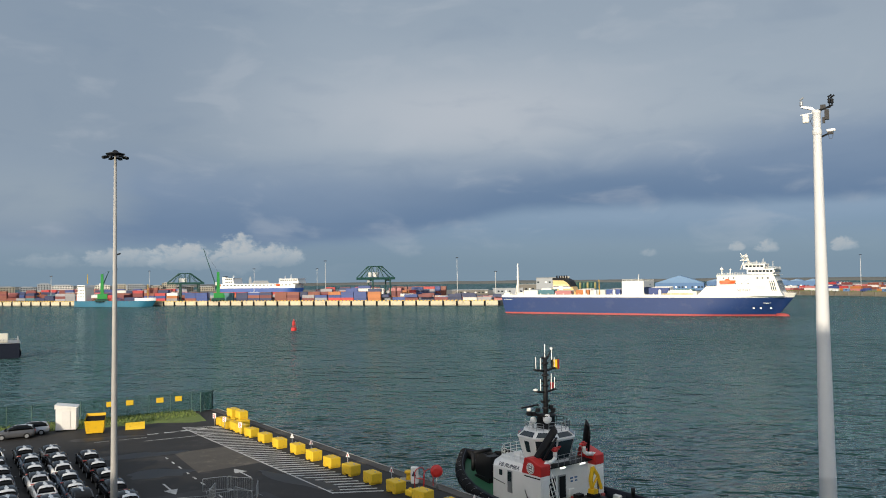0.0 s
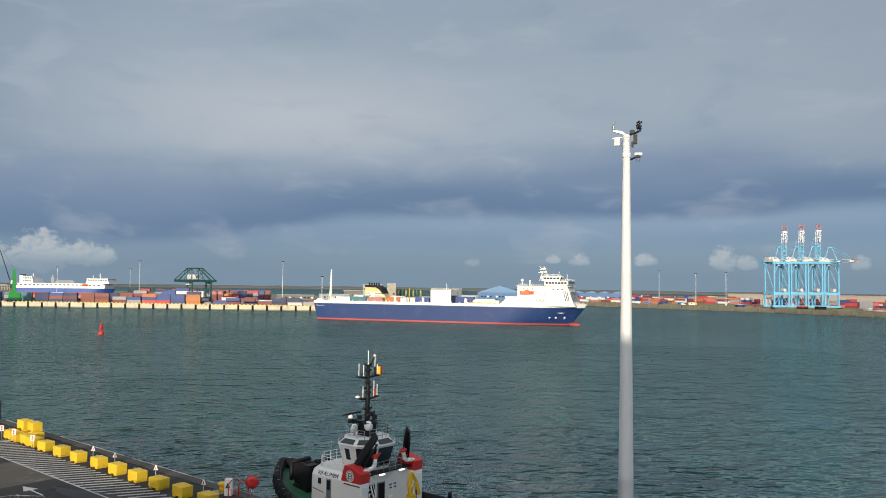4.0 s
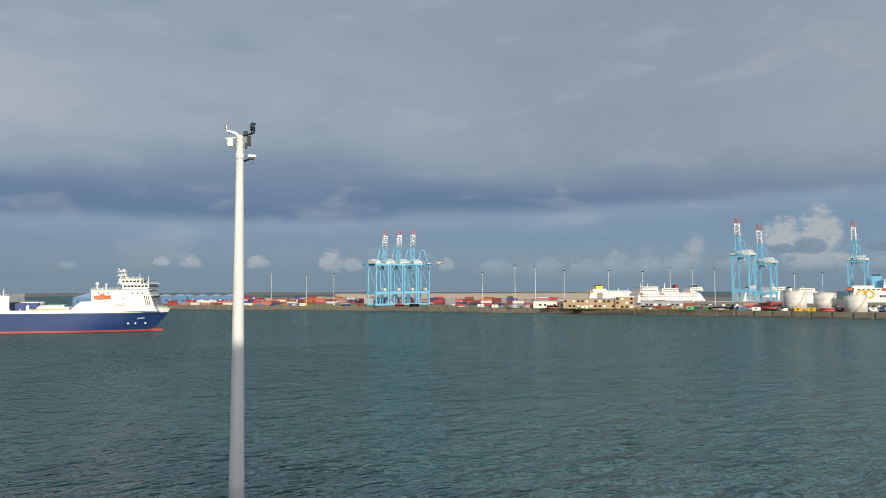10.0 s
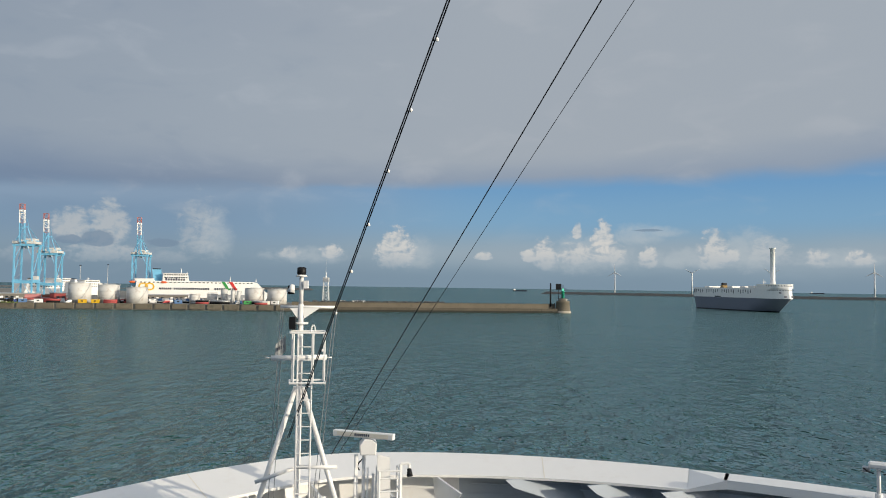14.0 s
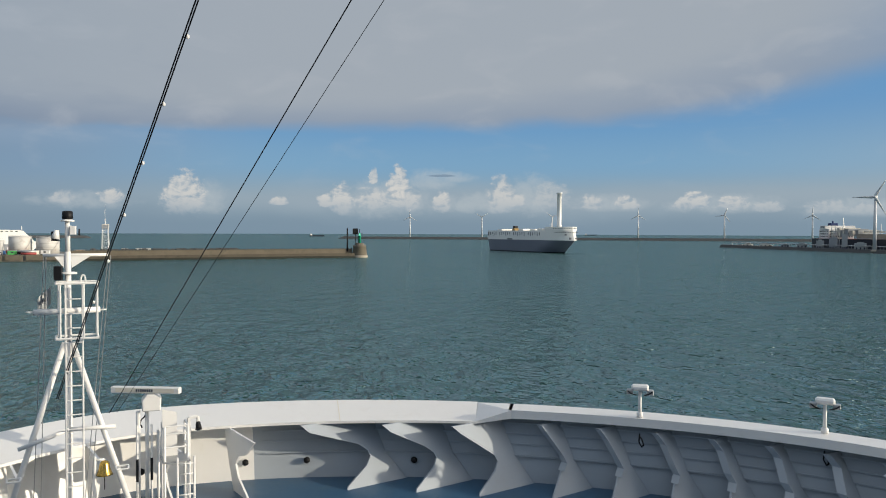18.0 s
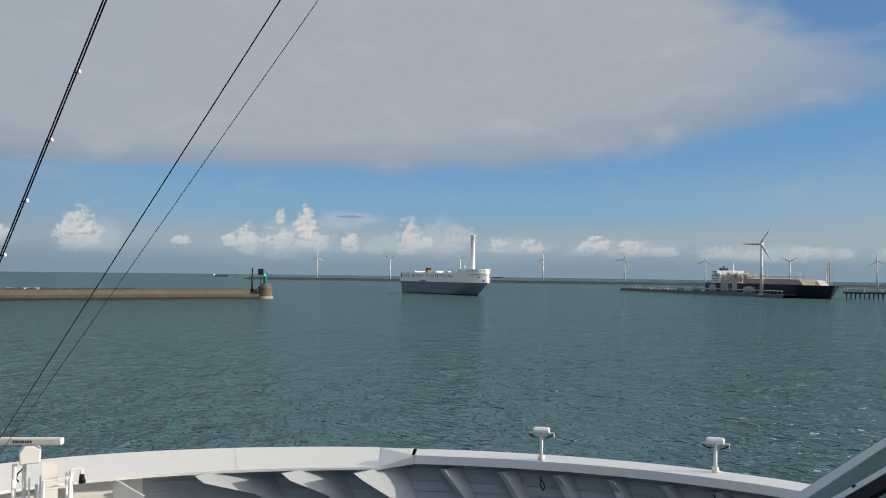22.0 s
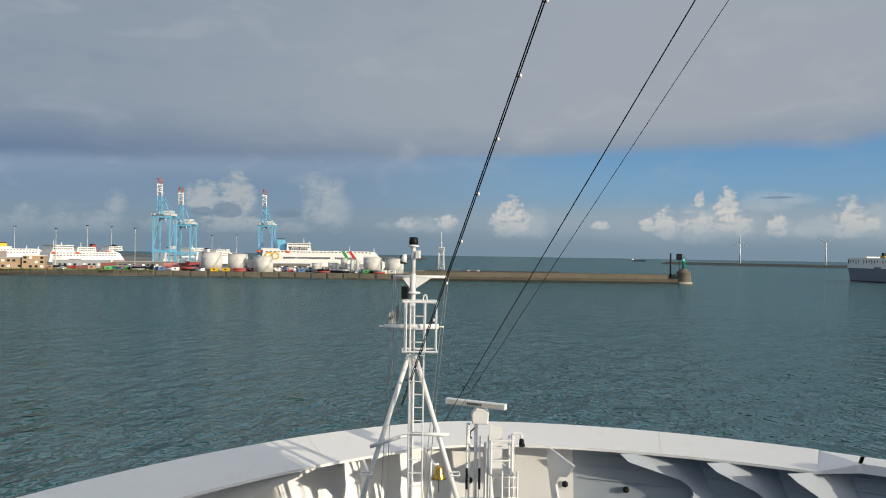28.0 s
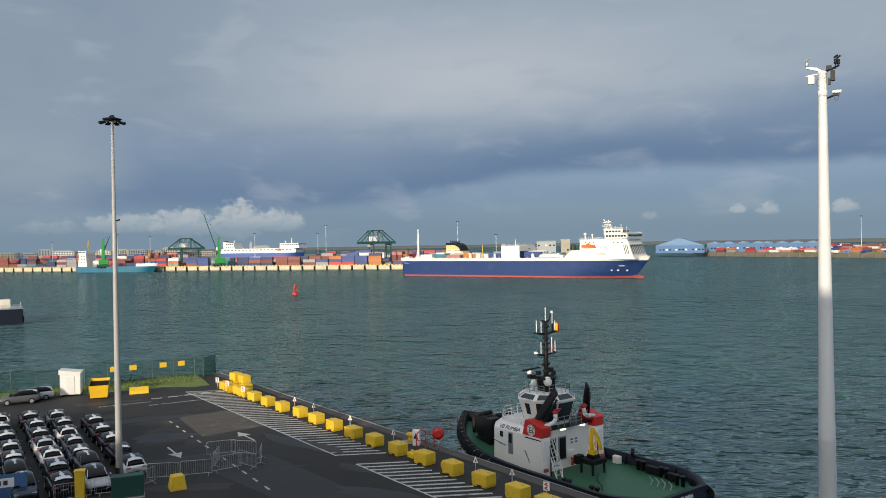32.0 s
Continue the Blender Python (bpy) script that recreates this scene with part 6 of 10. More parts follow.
def safety_station():
    p = on_quay(47.0, -1.3)
    ob = thing("ladder_hoops", place(p, 37), "red ladder grab hoops at the quay edge", "grab rail")
    for x in (-0.45, 0.45):
        part("hoop", path_rod(B(), [(x, -0.6, 0)] + [(x, -0.6 + 0.6 * (1 - math.cos(a)), 1.1 + 0.35 * math.sin(a)) for a in [k * math.pi / 6 for k in range(7)]] + [(x, 0.6, 0)], 0.04), RED, ob)
    part("cross_bar", rod(B(), (-0.45, -0.6, 0.8), (0.45, -0.6, 0.8), 0.035), RED, ob)
    p = on_quay(48.0, -0.8)
    ob = thing("lifebuoy_stand", place(p, 190), "round orange-red lifebuoy housing on a post", "lifebuoy")
    part("post", rod(B(), (0, 0, 0), (0, 0, 1.0), 0.05), STEEL, ob)
    part("housing", lathe(B(), [(0.2, -0.12), (0.48, -0.08), (0.5, 0.08), (0.3, 0.14)], 16), RED, ob, m=pose(0, 0, 1.35, 90, 0, 0))
    ob = thing("quay_cabinet", place(on_quay(45.6, -1.2), 195), "small white cabinet on the quay", "cabinet")
    part("body", box(B(), -0.28, 0.28, -0.2, 0.2, 0, 1.3), WHITE, ob, bevel=0.03)
    part("sign_plate", side_prism(B(), [(-0.2, 0.6), (0.2, 0.6), (0, 1.05)], 0.2, 0.22), BARS, ob)


safety_station()


def fence():
    d = Vector((-0.871, -0.49, 0))
    ob = thing("mesh_fence", Matrix.Identity(4), "dark green welded mesh fence with posts", "fence")
    def run(a, d, n, step):
        for k in range(n + 1):
            p = a + d * (k * step)
            part("post", box(B(), p.x - 0.04, p.x + 0.04, p.y - 0.04, p.y + 0.04, QZ, QZ + 2.45), FENCE_GREEN, ob)
            if k < n:
                bm = B()
                q = p + d * step
                for j in range(15):
                    z = Vector((0, 0, 0.1 + j * 0.165))
                    rod(bm, p + z, q + z, 0.017, n=4)
                for j in range(1, 26):
                    w = p.lerp(q, j / 26)
                    rod(bm, w + Vector((0, 0, 0.06)), w + Vector((0, 0, 2.38)), 0.016, n=3)
                part("mesh_panel", bm, FENCE_GREEN, ob)
    run(Q0 + d * 0.6, d, 21, 2.55)
    run(Q0 + d * 0.6, Vector((-0.40, -0.92, 0)), 1, 2.2)
    for k, (a, b) in enumerate(((222, 0), (251, 0), (298, 0), (327, 0))):
        s = (4.8, 7.0, 10.5, 12.7)[k]
        p = Q0 + d * s + Vector((0.05, -0.09, 1.75))
        ob2 = thing("fence_board", pose(p.x, p.y, p.z, 0, 0, 29), "yellow board tied to the mesh fence", "sign", "boards on the fence")
        part("board", box(B(), -0.42, 0.42, -0.04, 0.0, -0.30, 0.32), YELLOW, ob2, bevel=0.02)
        part("clip", box(B(), -0.1, 0.1, 0.0, 0.06, -0.1, 0.1), STEEL, ob2)


fence()


def shed_and_skip():
    ob = thing("site_shed", pose(-42.2, 86.6, QZ, 0, 0, 18), "small white site shed by the fence", "shed")
    part("body", side_prism(B(), [(-1.05, 0.15), (1.05, 0.15), (1.05, 2.55), (-1.05, 2.55)], -0.9, 0.9), WHITE, ob, bevel=0.03)
    part("roof", side_prism(B(), [(-1.15, 2.5), (1.15, 2.5), (1.15, 2.62), (-1.15, 2.95)], -1.0, 1.0), WHITE, ob)
    part("door", box(B(), -0.4, 0.45, -0.94, -0.9, 0.2, 2.2), WHITE_DECK, ob, bevel=0.01)
    for x in (-0.9, 0.9):
        part("skid", box(B(), x - 0.08, x + 0.08, -1.0, 1.0, 0, 0.15), BLACK, ob)
    ob = thing("waste_skip", pose(-38.2, 84.7, QZ, 0, 0, 18), "yellow steel waste skip with an open top", "skip")
    bm = B()
    lo, hi = [(-0.85, -0.7), (0.85, -0.7), (0.85, 0.7), (-0.85, 0.7)], [(-1.0, -0.85), (1.0, -0.85), (1.0, 1.0), (-1.0, 1.0)]
    loft(bm, [[Vector((x, y, 0.1)) for x, y in lo], [Vector((x, y, 1.45 if y < 0 else 2.0)) for x, y in hi]], closed=True, smooth=False)
    bm.faces.new([bm.verts.new((x, y, 0.12)) for x, y in lo])
    part("tub", bm, YELLOW_STEEL, ob)
    bm = B()
    bm.faces.new([bm.verts.new((x * 0.96, y * 0.96, 1.15 if y < 0 else 1.7)) for x, y in hi])
    part("contents", bm, RUBBER, ob, "dark waste heaped in the skip")
    for x in (-0.7, 0.7):
        part("runner", box(B(), x - 0.1, x + 0.1, -0.8, 0.8, 0, 0.1), BLACK, ob)
    for k, (x, y, a) in enumerate(((-34.6, 86.6, 25), (-25.2, 89.3, 50))):
        ob = thing("road_barrier", pose(x, y, QZ + 0.02, 0, 0, a), "yellow concrete road barrier lying by the verge", "barrier", "barriers by the verge")
        part("body", side_prism(B(), [(-0.3, 0), (0.3, 0), (0.12, 0.35), (0.09, 0.75), (-0.09, 0.75), (-0.12, 0.35)], -1.0, 1.0), YELLOW, ob, m=pose(0, 0, 0, 0, 0, 90))


shed_and_skip()


def car(paint_no):
    """A small crossover, bonnet towards +X."""
    p = CAR_PAINTS[paint_no]
    ob = thing("car", pose(0, 0, -50), ("black", "white", "dark grey", "silver", "blue-grey")[paint_no] + " crossover car parked on the asphalt lot", "car", "parked export cars")

    def shell(stations, name, mat, label=""):
        """Rounded hull through stations of (x, half width at the sill, at the top, sill, shoulder, top)."""
        secs = []
        for x, w0, w1, z0, z1, z2 in stations:
            right = [(x, -w0 * 0.9, z0), (x, -w0, z0 + 0.18), (x, -w0, (z0 + z1) / 2), (x, -w0 * 0.97, z1), (x, -w1, z2), (x, -w1 * 0.55, z2 + 0.03)]
            secs.append([Vector(q) * 0.89 for q in right] + [Vector((a, -b, c)) * 0.89 for a, b, c in right[::-1]])
        return part(name, loft(B(), secs, closed=True, caps=True), mat, ob, label)

    body = shell([(-2.18, 0.74, 0.66, 0.42, 0.80, 0.86), (-2.10, 0.84, 0.76, 0.34, 0.92, 1.00), (-1.75, 0.90, 0.80, 0.28, 0.98, 1.04), (-0.9, 0.90, 0.78, 0.24, 0.98, 1.03), (0.4, 0.89, 0.78, 0.24, 0.96, 1.02),
                  (1.15, 0.89, 0.74, 0.26, 0.90, 0.99), (1.7, 0.86, 0.68, 0.30, 0.80, 0.90), (2.05, 0.78, 0.58, 0.36, 0.68, 0.76), (2.16, 0.66, 0.48, 0.40, 0.58, 0.64)], "body", p)
    shell([(-2.02, 0.72, 0.62, 0.96, 1.00, 1.02), (-1.72, 0.76, 0.60, 0.98, 1.30, 1.42), (-1.3, 0.77, 0.58, 0.98, 1.40, 1.53), (-0.3, 0.77, 0.58, 0.98, 1.42, 1.55), (0.15, 0.77, 0.56, 0.98, 1.36, 1.48), (0.62, 0.76, 0.56, 0.98, 1.18, 1.26), (1.06, 0.72, 0.56, 0.96, 1.00, 1.01)], "glasshouse", CAR_GLASS, "dark window band")
    # dark cars get a white roof colour in place of the pale sky reflection
    roof_mat = CAR_PAINTS[1] if paint_no in (0, 2, 4) else p
    bm = B()
    loft(bm, [[Vector((x * 0.89, y * 0.89, (1.585 - 0.09 * (y / 0.6) ** 2 - dz) * 0.89)) for y in (-0.6, -0.4, 0, 0.4, 0.6)] for x, dz in ((-1.86, 0.12), (-1.5, 0.03), (-1.0, 0.0), (-0.3, 0.0), (0.12, 0.06))])
    part("roof", bm, roof_mat, ob, "roof in white for the sky it reflects" if paint_no in (0, 2, 4) else "")
    for s in (-1, 1):
        part("pillar", rod(B(), Vector((-1.86, s * 0.60, 1.36)) * 0.89, Vector((-2.04, s * 0.70, 1.0)) * 0.89, 0.05, n=5), p, ob)
        part("pillar", rod(B(), Vector((0.12, s * 0.59, 1.47)) * 0.89, Vector((1.04, s * 0.72, 0.99)) * 0.89, 0.03, n=5), p, ob)
    for x in (-1.3, 1.3):
        for y in (-0.80, 0.80):
            w = part("wheel", rod(B(), (x * 0.89, (y - 0.11) * 0.89, 0.3), (x * 0.89, (y + 0.11) * 0.89, 0.3), 0.30, n=16), RUBBER, ob)
            s = 1 if y > 0 else -1
            part("rim", rod(B(), (x * 0.89, (y + s * 0.11) * 0.89, 0.3), (x * 0.89, (y + s * 0.125) * 0.89, 0.3), 0.19, n=10), STEEL, w)
    for y in (-0.58, 0.58):
        part("tail_light", box(B(), -1.97, -1.86, y * 0.89 - 0.16, y * 0.89 + 0.16, 0.76, 0.85), BOOT_RED, body, bevel=0.02)
        part("headlight", box(B(), 1.70, 1.86, y * 0.89 - 0.15, y * 0.89 + 0.15, 0.58, 0.68), STEEL, body, bevel=0.02)
    part("bumper", box(B(), -1.99, -1.88, -0.62, 0.62, 0.34, 0.54), BLACK, ob, bevel=0.03)
    part("number_plate", box(B(), -1.995, -1.96, -0.2, 0.2, 0.60, 0.68), STEEL, ob)
    part("grille", box(B(), 1.84, 1.935, -0.45, 0.45, 0.36, 0.54), BLACK, ob, bevel=0.02)
    for y in (-0.86, 0.86):
        part("mirror", box(B(), 0.48, 0.62, y - 0.07, y + 0.07, 0.89, 1.0), p, ob, bevel=0.02)
    return ob


def car_park():
    models = [car(k) for k in range(5)]
    used = set()
    random.seed(21)
    columns = [((-23.3, 56.4), 4.05, 5, (1, 0, 0, 0, 0)), ((-24.2, 53.0), 3.85, 7, (3, 2, 4, 4, 1, 0, 2)), ((-26.2, 52.2), 3.95, 7, (0, 0, 1, 3, 0, 4, 0)), ((-28.4, 51.2), 3.95, 7, (4, 0, 0, 2, 0, 0, 1)),
               ((-30.6, 50.2), 3.95, 7, (0, 1, 0, 0, 4, 2, 0)), ((-32.8, 49.4), 3.95, 7, (2, 0, 0, 3, 0, 0, 0)), ((-35.0, 48.8), 3.95, 7, (0, 0, 4, 0, 1, 0, 0))]
    d = Vector((-0.545, 0.838, 0))
    for col, ((x, y), step, n, pick) in enumerate(columns):
        for i in range(n):
            p = Vector((x, y, QZ)) + d * (i * step + random.uniform(-0.12, 0.12)) + Vector((d.y, -d.x, 0)) * random.uniform(-0.12, 0.12)
            c = pick[i]
            turn = math.degrees(math.atan2(d.y, d.x)) + random.uniform(-1.5, 1.5) + (180 if i < 2 and col in (1, 3) else 0)
            m = pose(p.x, p.y, p.z, 0, 0, turn)
            if c not in used:
                used.add(c)
                models[c].matrix_basis = m
            else:
                copy_thing(models[c], m)
    copy_thing(models[2], pose(-45.6, 82.2, QZ, 0, 0, 205))
    copy_thing(models[3], pose(-45.0, 83.9, QZ, 0, 0, 208))


car_park()


def crowd_barrier():
    ob = thing("crowd_barrier", pose(0, 0, -50), "galvanised crowd-control barrier on the asphalt", "barrier", "crowd barriers")
    part("frame", path_rod(B(), [(-1.1, 0, 0.15), (-1.1, 0, 1.05), (-1.0, 0, 1.12), (1.0, 0, 1.12), (1.1, 0, 1.05), (1.1, 0, 0.15), (-1.1, 0, 0.15)], 0.024), STEEL, ob)
    for k in range(14):
        x = -1.0 + k * 2.0 / 13
        part("bar", rod(B(), (x, 0, 0.15), (x, 0, 1.12), 0.010, n=4), STEEL, ob)
    for x in (-0.8, 0.8):
        part("foot", path_rod(B(), [(x, -0.35, 0), (x, 0, 0.16), (x, 0.35, 0)], 0.02), STEEL, ob)
    return ob


def barriers():
    b = crowd_barrier()
    spots = [(-24.6, 50.4, 28), (-22.4, 51.4, 20), (-20.2, 54.6, 8), (-18.0, 55.2, 14), (-16.2, 56.4, 35), (-14.9, 57.2, -40), (-14.2, 58.6, 100), (-16.0, 60.5, 165), (-17.8, 60.6, 20), (-17.4, 58.0, 95), (-20.9, 52.9, 70)]
    for k, (x, y, a) in enumerate(spots):
        m = pose(x, y, QZ, 0, 0, a)
        if k == 0:
            b.matrix_basis = m
        else:
            copy_thing(b, m)
    ob = thing("yellow_footing", pose(-18.4, 52.3, QZ, 0, 0, 30), "worn yellow concrete footing block", "concrete block")
    part("block", loft(B(), [[Vector((x * 0.55, y * 0.55, 0)) for x, y in ((-1, -1), (1, -1), (1, 1), (-1, 1))], [Vector((x * 0.4, y * 0.4, 0.95)) for x, y in ((-1, -1), (1, -1), (1, 1), (-1, 1))]], closed=True, smooth=False, caps=True), YELLOW, ob, bevel=0.04)
    ob = thing("yellow_post", pose(-24.3, 50.8, QZ, 0, 0, 20), "square yellow guard post", "bollard")
    part("post", box(B(), -0.3, 0.3, -0.3, 0.3, 0, 1.75), YELLOW, ob, bevel=0.03)
    part("cap", box(B(), -0.33, 0.33, -0.33, 0.33, 1.75, 1.83), YELLOW, ob)
    ob = thing("dark_cabinet", pose(-21.1, 50.7, QZ, 0, 0, 20), "dark green equipment cabinet behind the barriers", "cabinet")
    part("body", box(B(), -1.0, 1.0, -0.4, 0.4, 0, 1.5), CRANE_GREEN, ob, bevel=0.04)
    part("plinth", box(B(), -1.05, 1.05, -0.45, 0.45, 0, 0.1), CONCRETE, ob)
    ob = thing("site_banner", pose(-29.4, 49.7, QZ, 0, 0, 24), "blue and white banner with unreadable lettering", "banner")
    for x in (-1.9, 1.9):
        part("post", rod(B(), (x, 0.05, 0), (x, 0.05, 1.9), 0.04), STEEL, ob)
    cloth = part("cloth", box(B(), -1.95, 1.95, -0.02, 0.02, 0.3, 1.85), SHED_BLUE, ob)
    part("white_field", box(B(), -1.9, 1.2, -0.035, -0.02, 1.0, 1.6), WHITE, cloth)
    for k in range(7):
        part("letter_bar", box(B(), -1.7 + k * 0.38, -1.45 + k * 0.38, -0.045, -0.035, 1.15, 1.45), BARS, cloth)


barriers()


def floodlight_mast():
    ob = thing("floodlight_mast", pose(-22.7, 53.2, QZ), "tall grey floodlight mast with a round crown", "lamp mast")
    part("shaft", lathe(B(), [(0.27, 0.0), (0.24, 3.0), (0.175, 14), (0.095, 25.3)], 8), paint("dull_zinc", (0.36, 0.35, 0.33), 0.5, vary=0.12, scale=0.8, grime=(0.25, 0.23, 0.20)), ob)
    part("base_door", box(B(), -0.12, 0.12, -0.36, -0.27, 0.5, 1.3), BLACK, ob)
    part("base_plate", box(B(), -0.45, 0.45, -0.45, 0.45, 0, 0.05), STEEL, ob)
    part("crown", lathe(B(), [(0.12, 25.15), (0.60, 25.27), (0.64, 25.34), (0.25, 25.44), (0.1, 25.6)], 14), BLACK, ob)
    for k in range(8):
        a = k * math.tau / 8
        part("floodlight", box(B(), 0.48, 0.92, -0.15, 0.15, -0.06, 0.05), BLACK, ob, m=pose(0, 0, 25.25) @ pose(0, 0, 0, 0, 12, math.degrees(a)), bevel=0.03)
    part("bracket", rod(B(), (0, 0.1, 18.3), (0.35, 0.1, 18.4), 0.05), BLACK, ob)


floodlight_mast()


def sensor_pole():
    """White tapered pole with weather and camera gear at its top."""
    ob = thing("instrument_pole", pose(9.1, 18.5, QZ, 0, 0, -26), "tall white tapered pole with weather sensors and cameras", "pole")
    z = 26.98 - QZ
    part("shaft", lathe(B(), [(0.30, 0), (0.215, 8.0), (0.190, 11.55), (0.194, 11.56), (0.186, 11.62), (0.136, 16.4), (0.092, z - 0.35), (0.09, z - 0.1), (0.102, z - 0.08), (0.102, z - 0.02), (0.04, z)], 24), POLE, ob)
    part("flange", lathe(B(), [(0.5, 0), (0.5, 0.06), (0.34, 0.08)], 16), STEEL, ob)
    part("clamp_ring", lathe(B(), [(0.095, z - 0.62), (0.108, z - 0.6), (0.108, z - 0.5), (0.095, z - 0.48)], 16), POLE, ob)
    # arms with weather sensors at both ends, a pale box lamp, cameras on black brackets
    arm = B()
    rod(arm, (0.0, 0, z - 0.06), (-0.36, 0, z - 0.10), 0.014, n=6)
    loft(arm, [[Vector((x, y, h)) for x, h in ((0.0, z - 0.02), (-0.10, z + 0.07), (-0.34, z + 0.12), (-0.34, z + 0.08), (-0.10, z + 0.0), (0.0, z - 0.07))] for y in (-0.04, 0.04)], closed=True, smooth=False, caps=True)
    part("arm", arm, WHITE, ob)
    part("box_lamp", box(B(), -0.31, -0.17, -0.05, 0.05, z - 0.30, z - 0.10), CREAM, ob, bevel=0.012)
    for x, y in ((-0.33, 0.0), (0.34, 0.05), (0.28, -0.04)):
        sen = B()
        rod(sen, (x, y, z + 0.08), (x, y, z + 0.24), 0.014, n=6)
        lathe(sen, [(0.02, 0), (0.045, 0.03), (0.03, 0.06), (0.045, 0.10), (0.02, 0.13)], 8, (x, y, z + 0.12))
        rod(sen, (x - 0.03, y, z + 0.27), (x + 0.05, y, z + 0.33), 0.022, n=6)
        part("weather_sensor", sen, STEEL if x < 0 else BLACK, ob)
    bar = B()
    rod(bar, (0.04, 0, z - 0.04), (0.36, 0.06, z + 0.10), 0.022, n=6)
    rod(bar, (0.04, -0.06, z - 0.03), (0.30, -0.06, z + 0.03), 0.02, n=6)
    box(bar, 0.08, 0.20, -0.07, 0.06, z + 0.0, z + 0.10)
    box(bar, 0.17, 0.27, -0.06, 0.06, z - 0.26, z - 0.02)
    box(bar, 0.12, 0.18, -0.04, 0.04, z - 0.34, z - 0.2)
    part("camera_bracket", bar, BLACK, ob, "black bracket with cameras")
    low = B()
    rod(low, (0.06, 0, z - 0.68), (0.30, 0, z - 0.58), 0.024, n=6)
    box(low, 0.22, 0.34, -0.04, 0.04, z - 0.62, z - 0.56)
    part("lower_bracket", low, BLACK, ob)
    part("camera_head", box(B(), 0.20, 0.40, -0.04, 0.04, z - 0.555, z - 0.49), WHITE, ob, bevel=0.015)
    cab = B()
    path_rod(cab, [(0.24, 0.02, z - 0.6), (0.26, 0.02, z - 0.72), (0.32, 0.02, z - 0.72), (0.36, 0.02, z - 0.56)], 0.007, 4)
    path_rod(cab, [(-0.06, 0, z - 0.10), (-0.14, 0, z - 0.26), (-0.09, 0, z - 0.40)], 0.007, 4)
    part("cable", cab, BLACK, ob)


sensor_pole()


def harbour_marks():
    ob = thing("channel_buoy", pose(-68.7, 353.5, 0), "red lateral buoy floating in the harbour", "buoy")
    part("float", lathe(B(), [(0.9, -0.6), (1.25, 0.2), (1.25, 1.1), (0.9, 1.4)], 16), RED, ob)
    t = B()
    for a in range(4):
        x, y = math.cos(a * math.pi / 2), math.sin(a * math.pi / 2)
        rod(t, (0.8 * x, 0.8 * y, 1.3), (0.45 * x, 0.45 * y, 4.4), 0.1)
    lathe(t, [(0.65, 2.4), (0.55, 4.4)], 4)
    part("tower", t, RED, ob)
    part("lantern", lathe(B(), [(0.2, 4.4), (0.2, 4.9), (0.05, 5.2)], 8), RED, ob)
    # end of a floating dock with its rail
    ob = thing("floating_dock", place((-141, 241.5, 0), -30), "dark floating dock end with a handrail", "dock")
    part("pontoon", box(B(), -25, 7.2, -7, 7, -0.6, 4.6), CHARCOAL, ob, bevel=0.3)
    part("deck_edge", box(B(), -25, 7.3, -7.1, 7.1, 4.6, 4.8), STEEL, ob)
    part("handrail", handrail(B(), [(-24, -6.8, 4.8), (6.8, -6.8, 4.8), (6.8, 6.8, 4.8)], 1.2, 2.0, 0.06), STEEL, ob)
    part("winch", box(B(), 1.0, 4.0, -5, -3, 4.8, 7.6), CREAM, ob, bevel=0.2)
    part("fender", box(B(), 7.2, 7.6, -5, 5, 0.4, 2.0), RUBBER, ob, bevel=0.1)


harbour_marks()

# ---- far terminal and shores ----
def container(paint_no):
    ob = thing("shipping_container", pose(0, 0, -60), ("blue", "navy blue", "rust red", "orange", "maroon", "white", "teal", "grey", "red", "faded pink")[paint_no] + " steel shipping container on the terminal", "container", "stacked containers")
    bm = B()
    n = 24
    prof = []
    for k in range(n + 1):
        x = -5.9 + 11.8 * k / n
        prof.append((x, 1.16 if k % 2 else 1.21))
    for s in (-1, 1):
        loft(bm, [[Vector((x, s * y, z)) for x, y in prof] for z in (0.12, 2.48)], smooth=False)
    box(bm, -5.95, 5.95, -1.15, 1.15, 0.05, 2.55)
    part("shell", bm, BOX_PAINTS[paint_no], ob)
    fr = B()
    for y in (-1.17, 1.17):
        for z in (0.0, 2.46):
            box(fr, -6.06, 6.06, y - 0.05, y + 0.05, z, z + 0.14)
        for x in (-6.0, 6.0):
            box(fr, x - 0.07, x + 0.07, y - 0.05, y + 0.05, 0.0, 2.6)
    part("corner_frame", fr, BOX_PAINTS[paint_no], ob)
    part("end_door", box(B(), 5.95, 6.0, -1.1, 1.1, 0.14, 2.46), BOX_PAINTS[paint_no], ob)
    return ob


CONTAINERS = [container(k) for k in range(10)]
CONTAINER_USED = set()


def put_container(c, p, turn):
    m = pose(p.x, p.y, p.z, 0, 0, turn)
    if c in CONTAINER_USED:
        copy_thing(CONTAINERS[c], m)
    else:
        CONTAINER_USED.add(c)
        CONTAINERS[c].matrix_basis = m


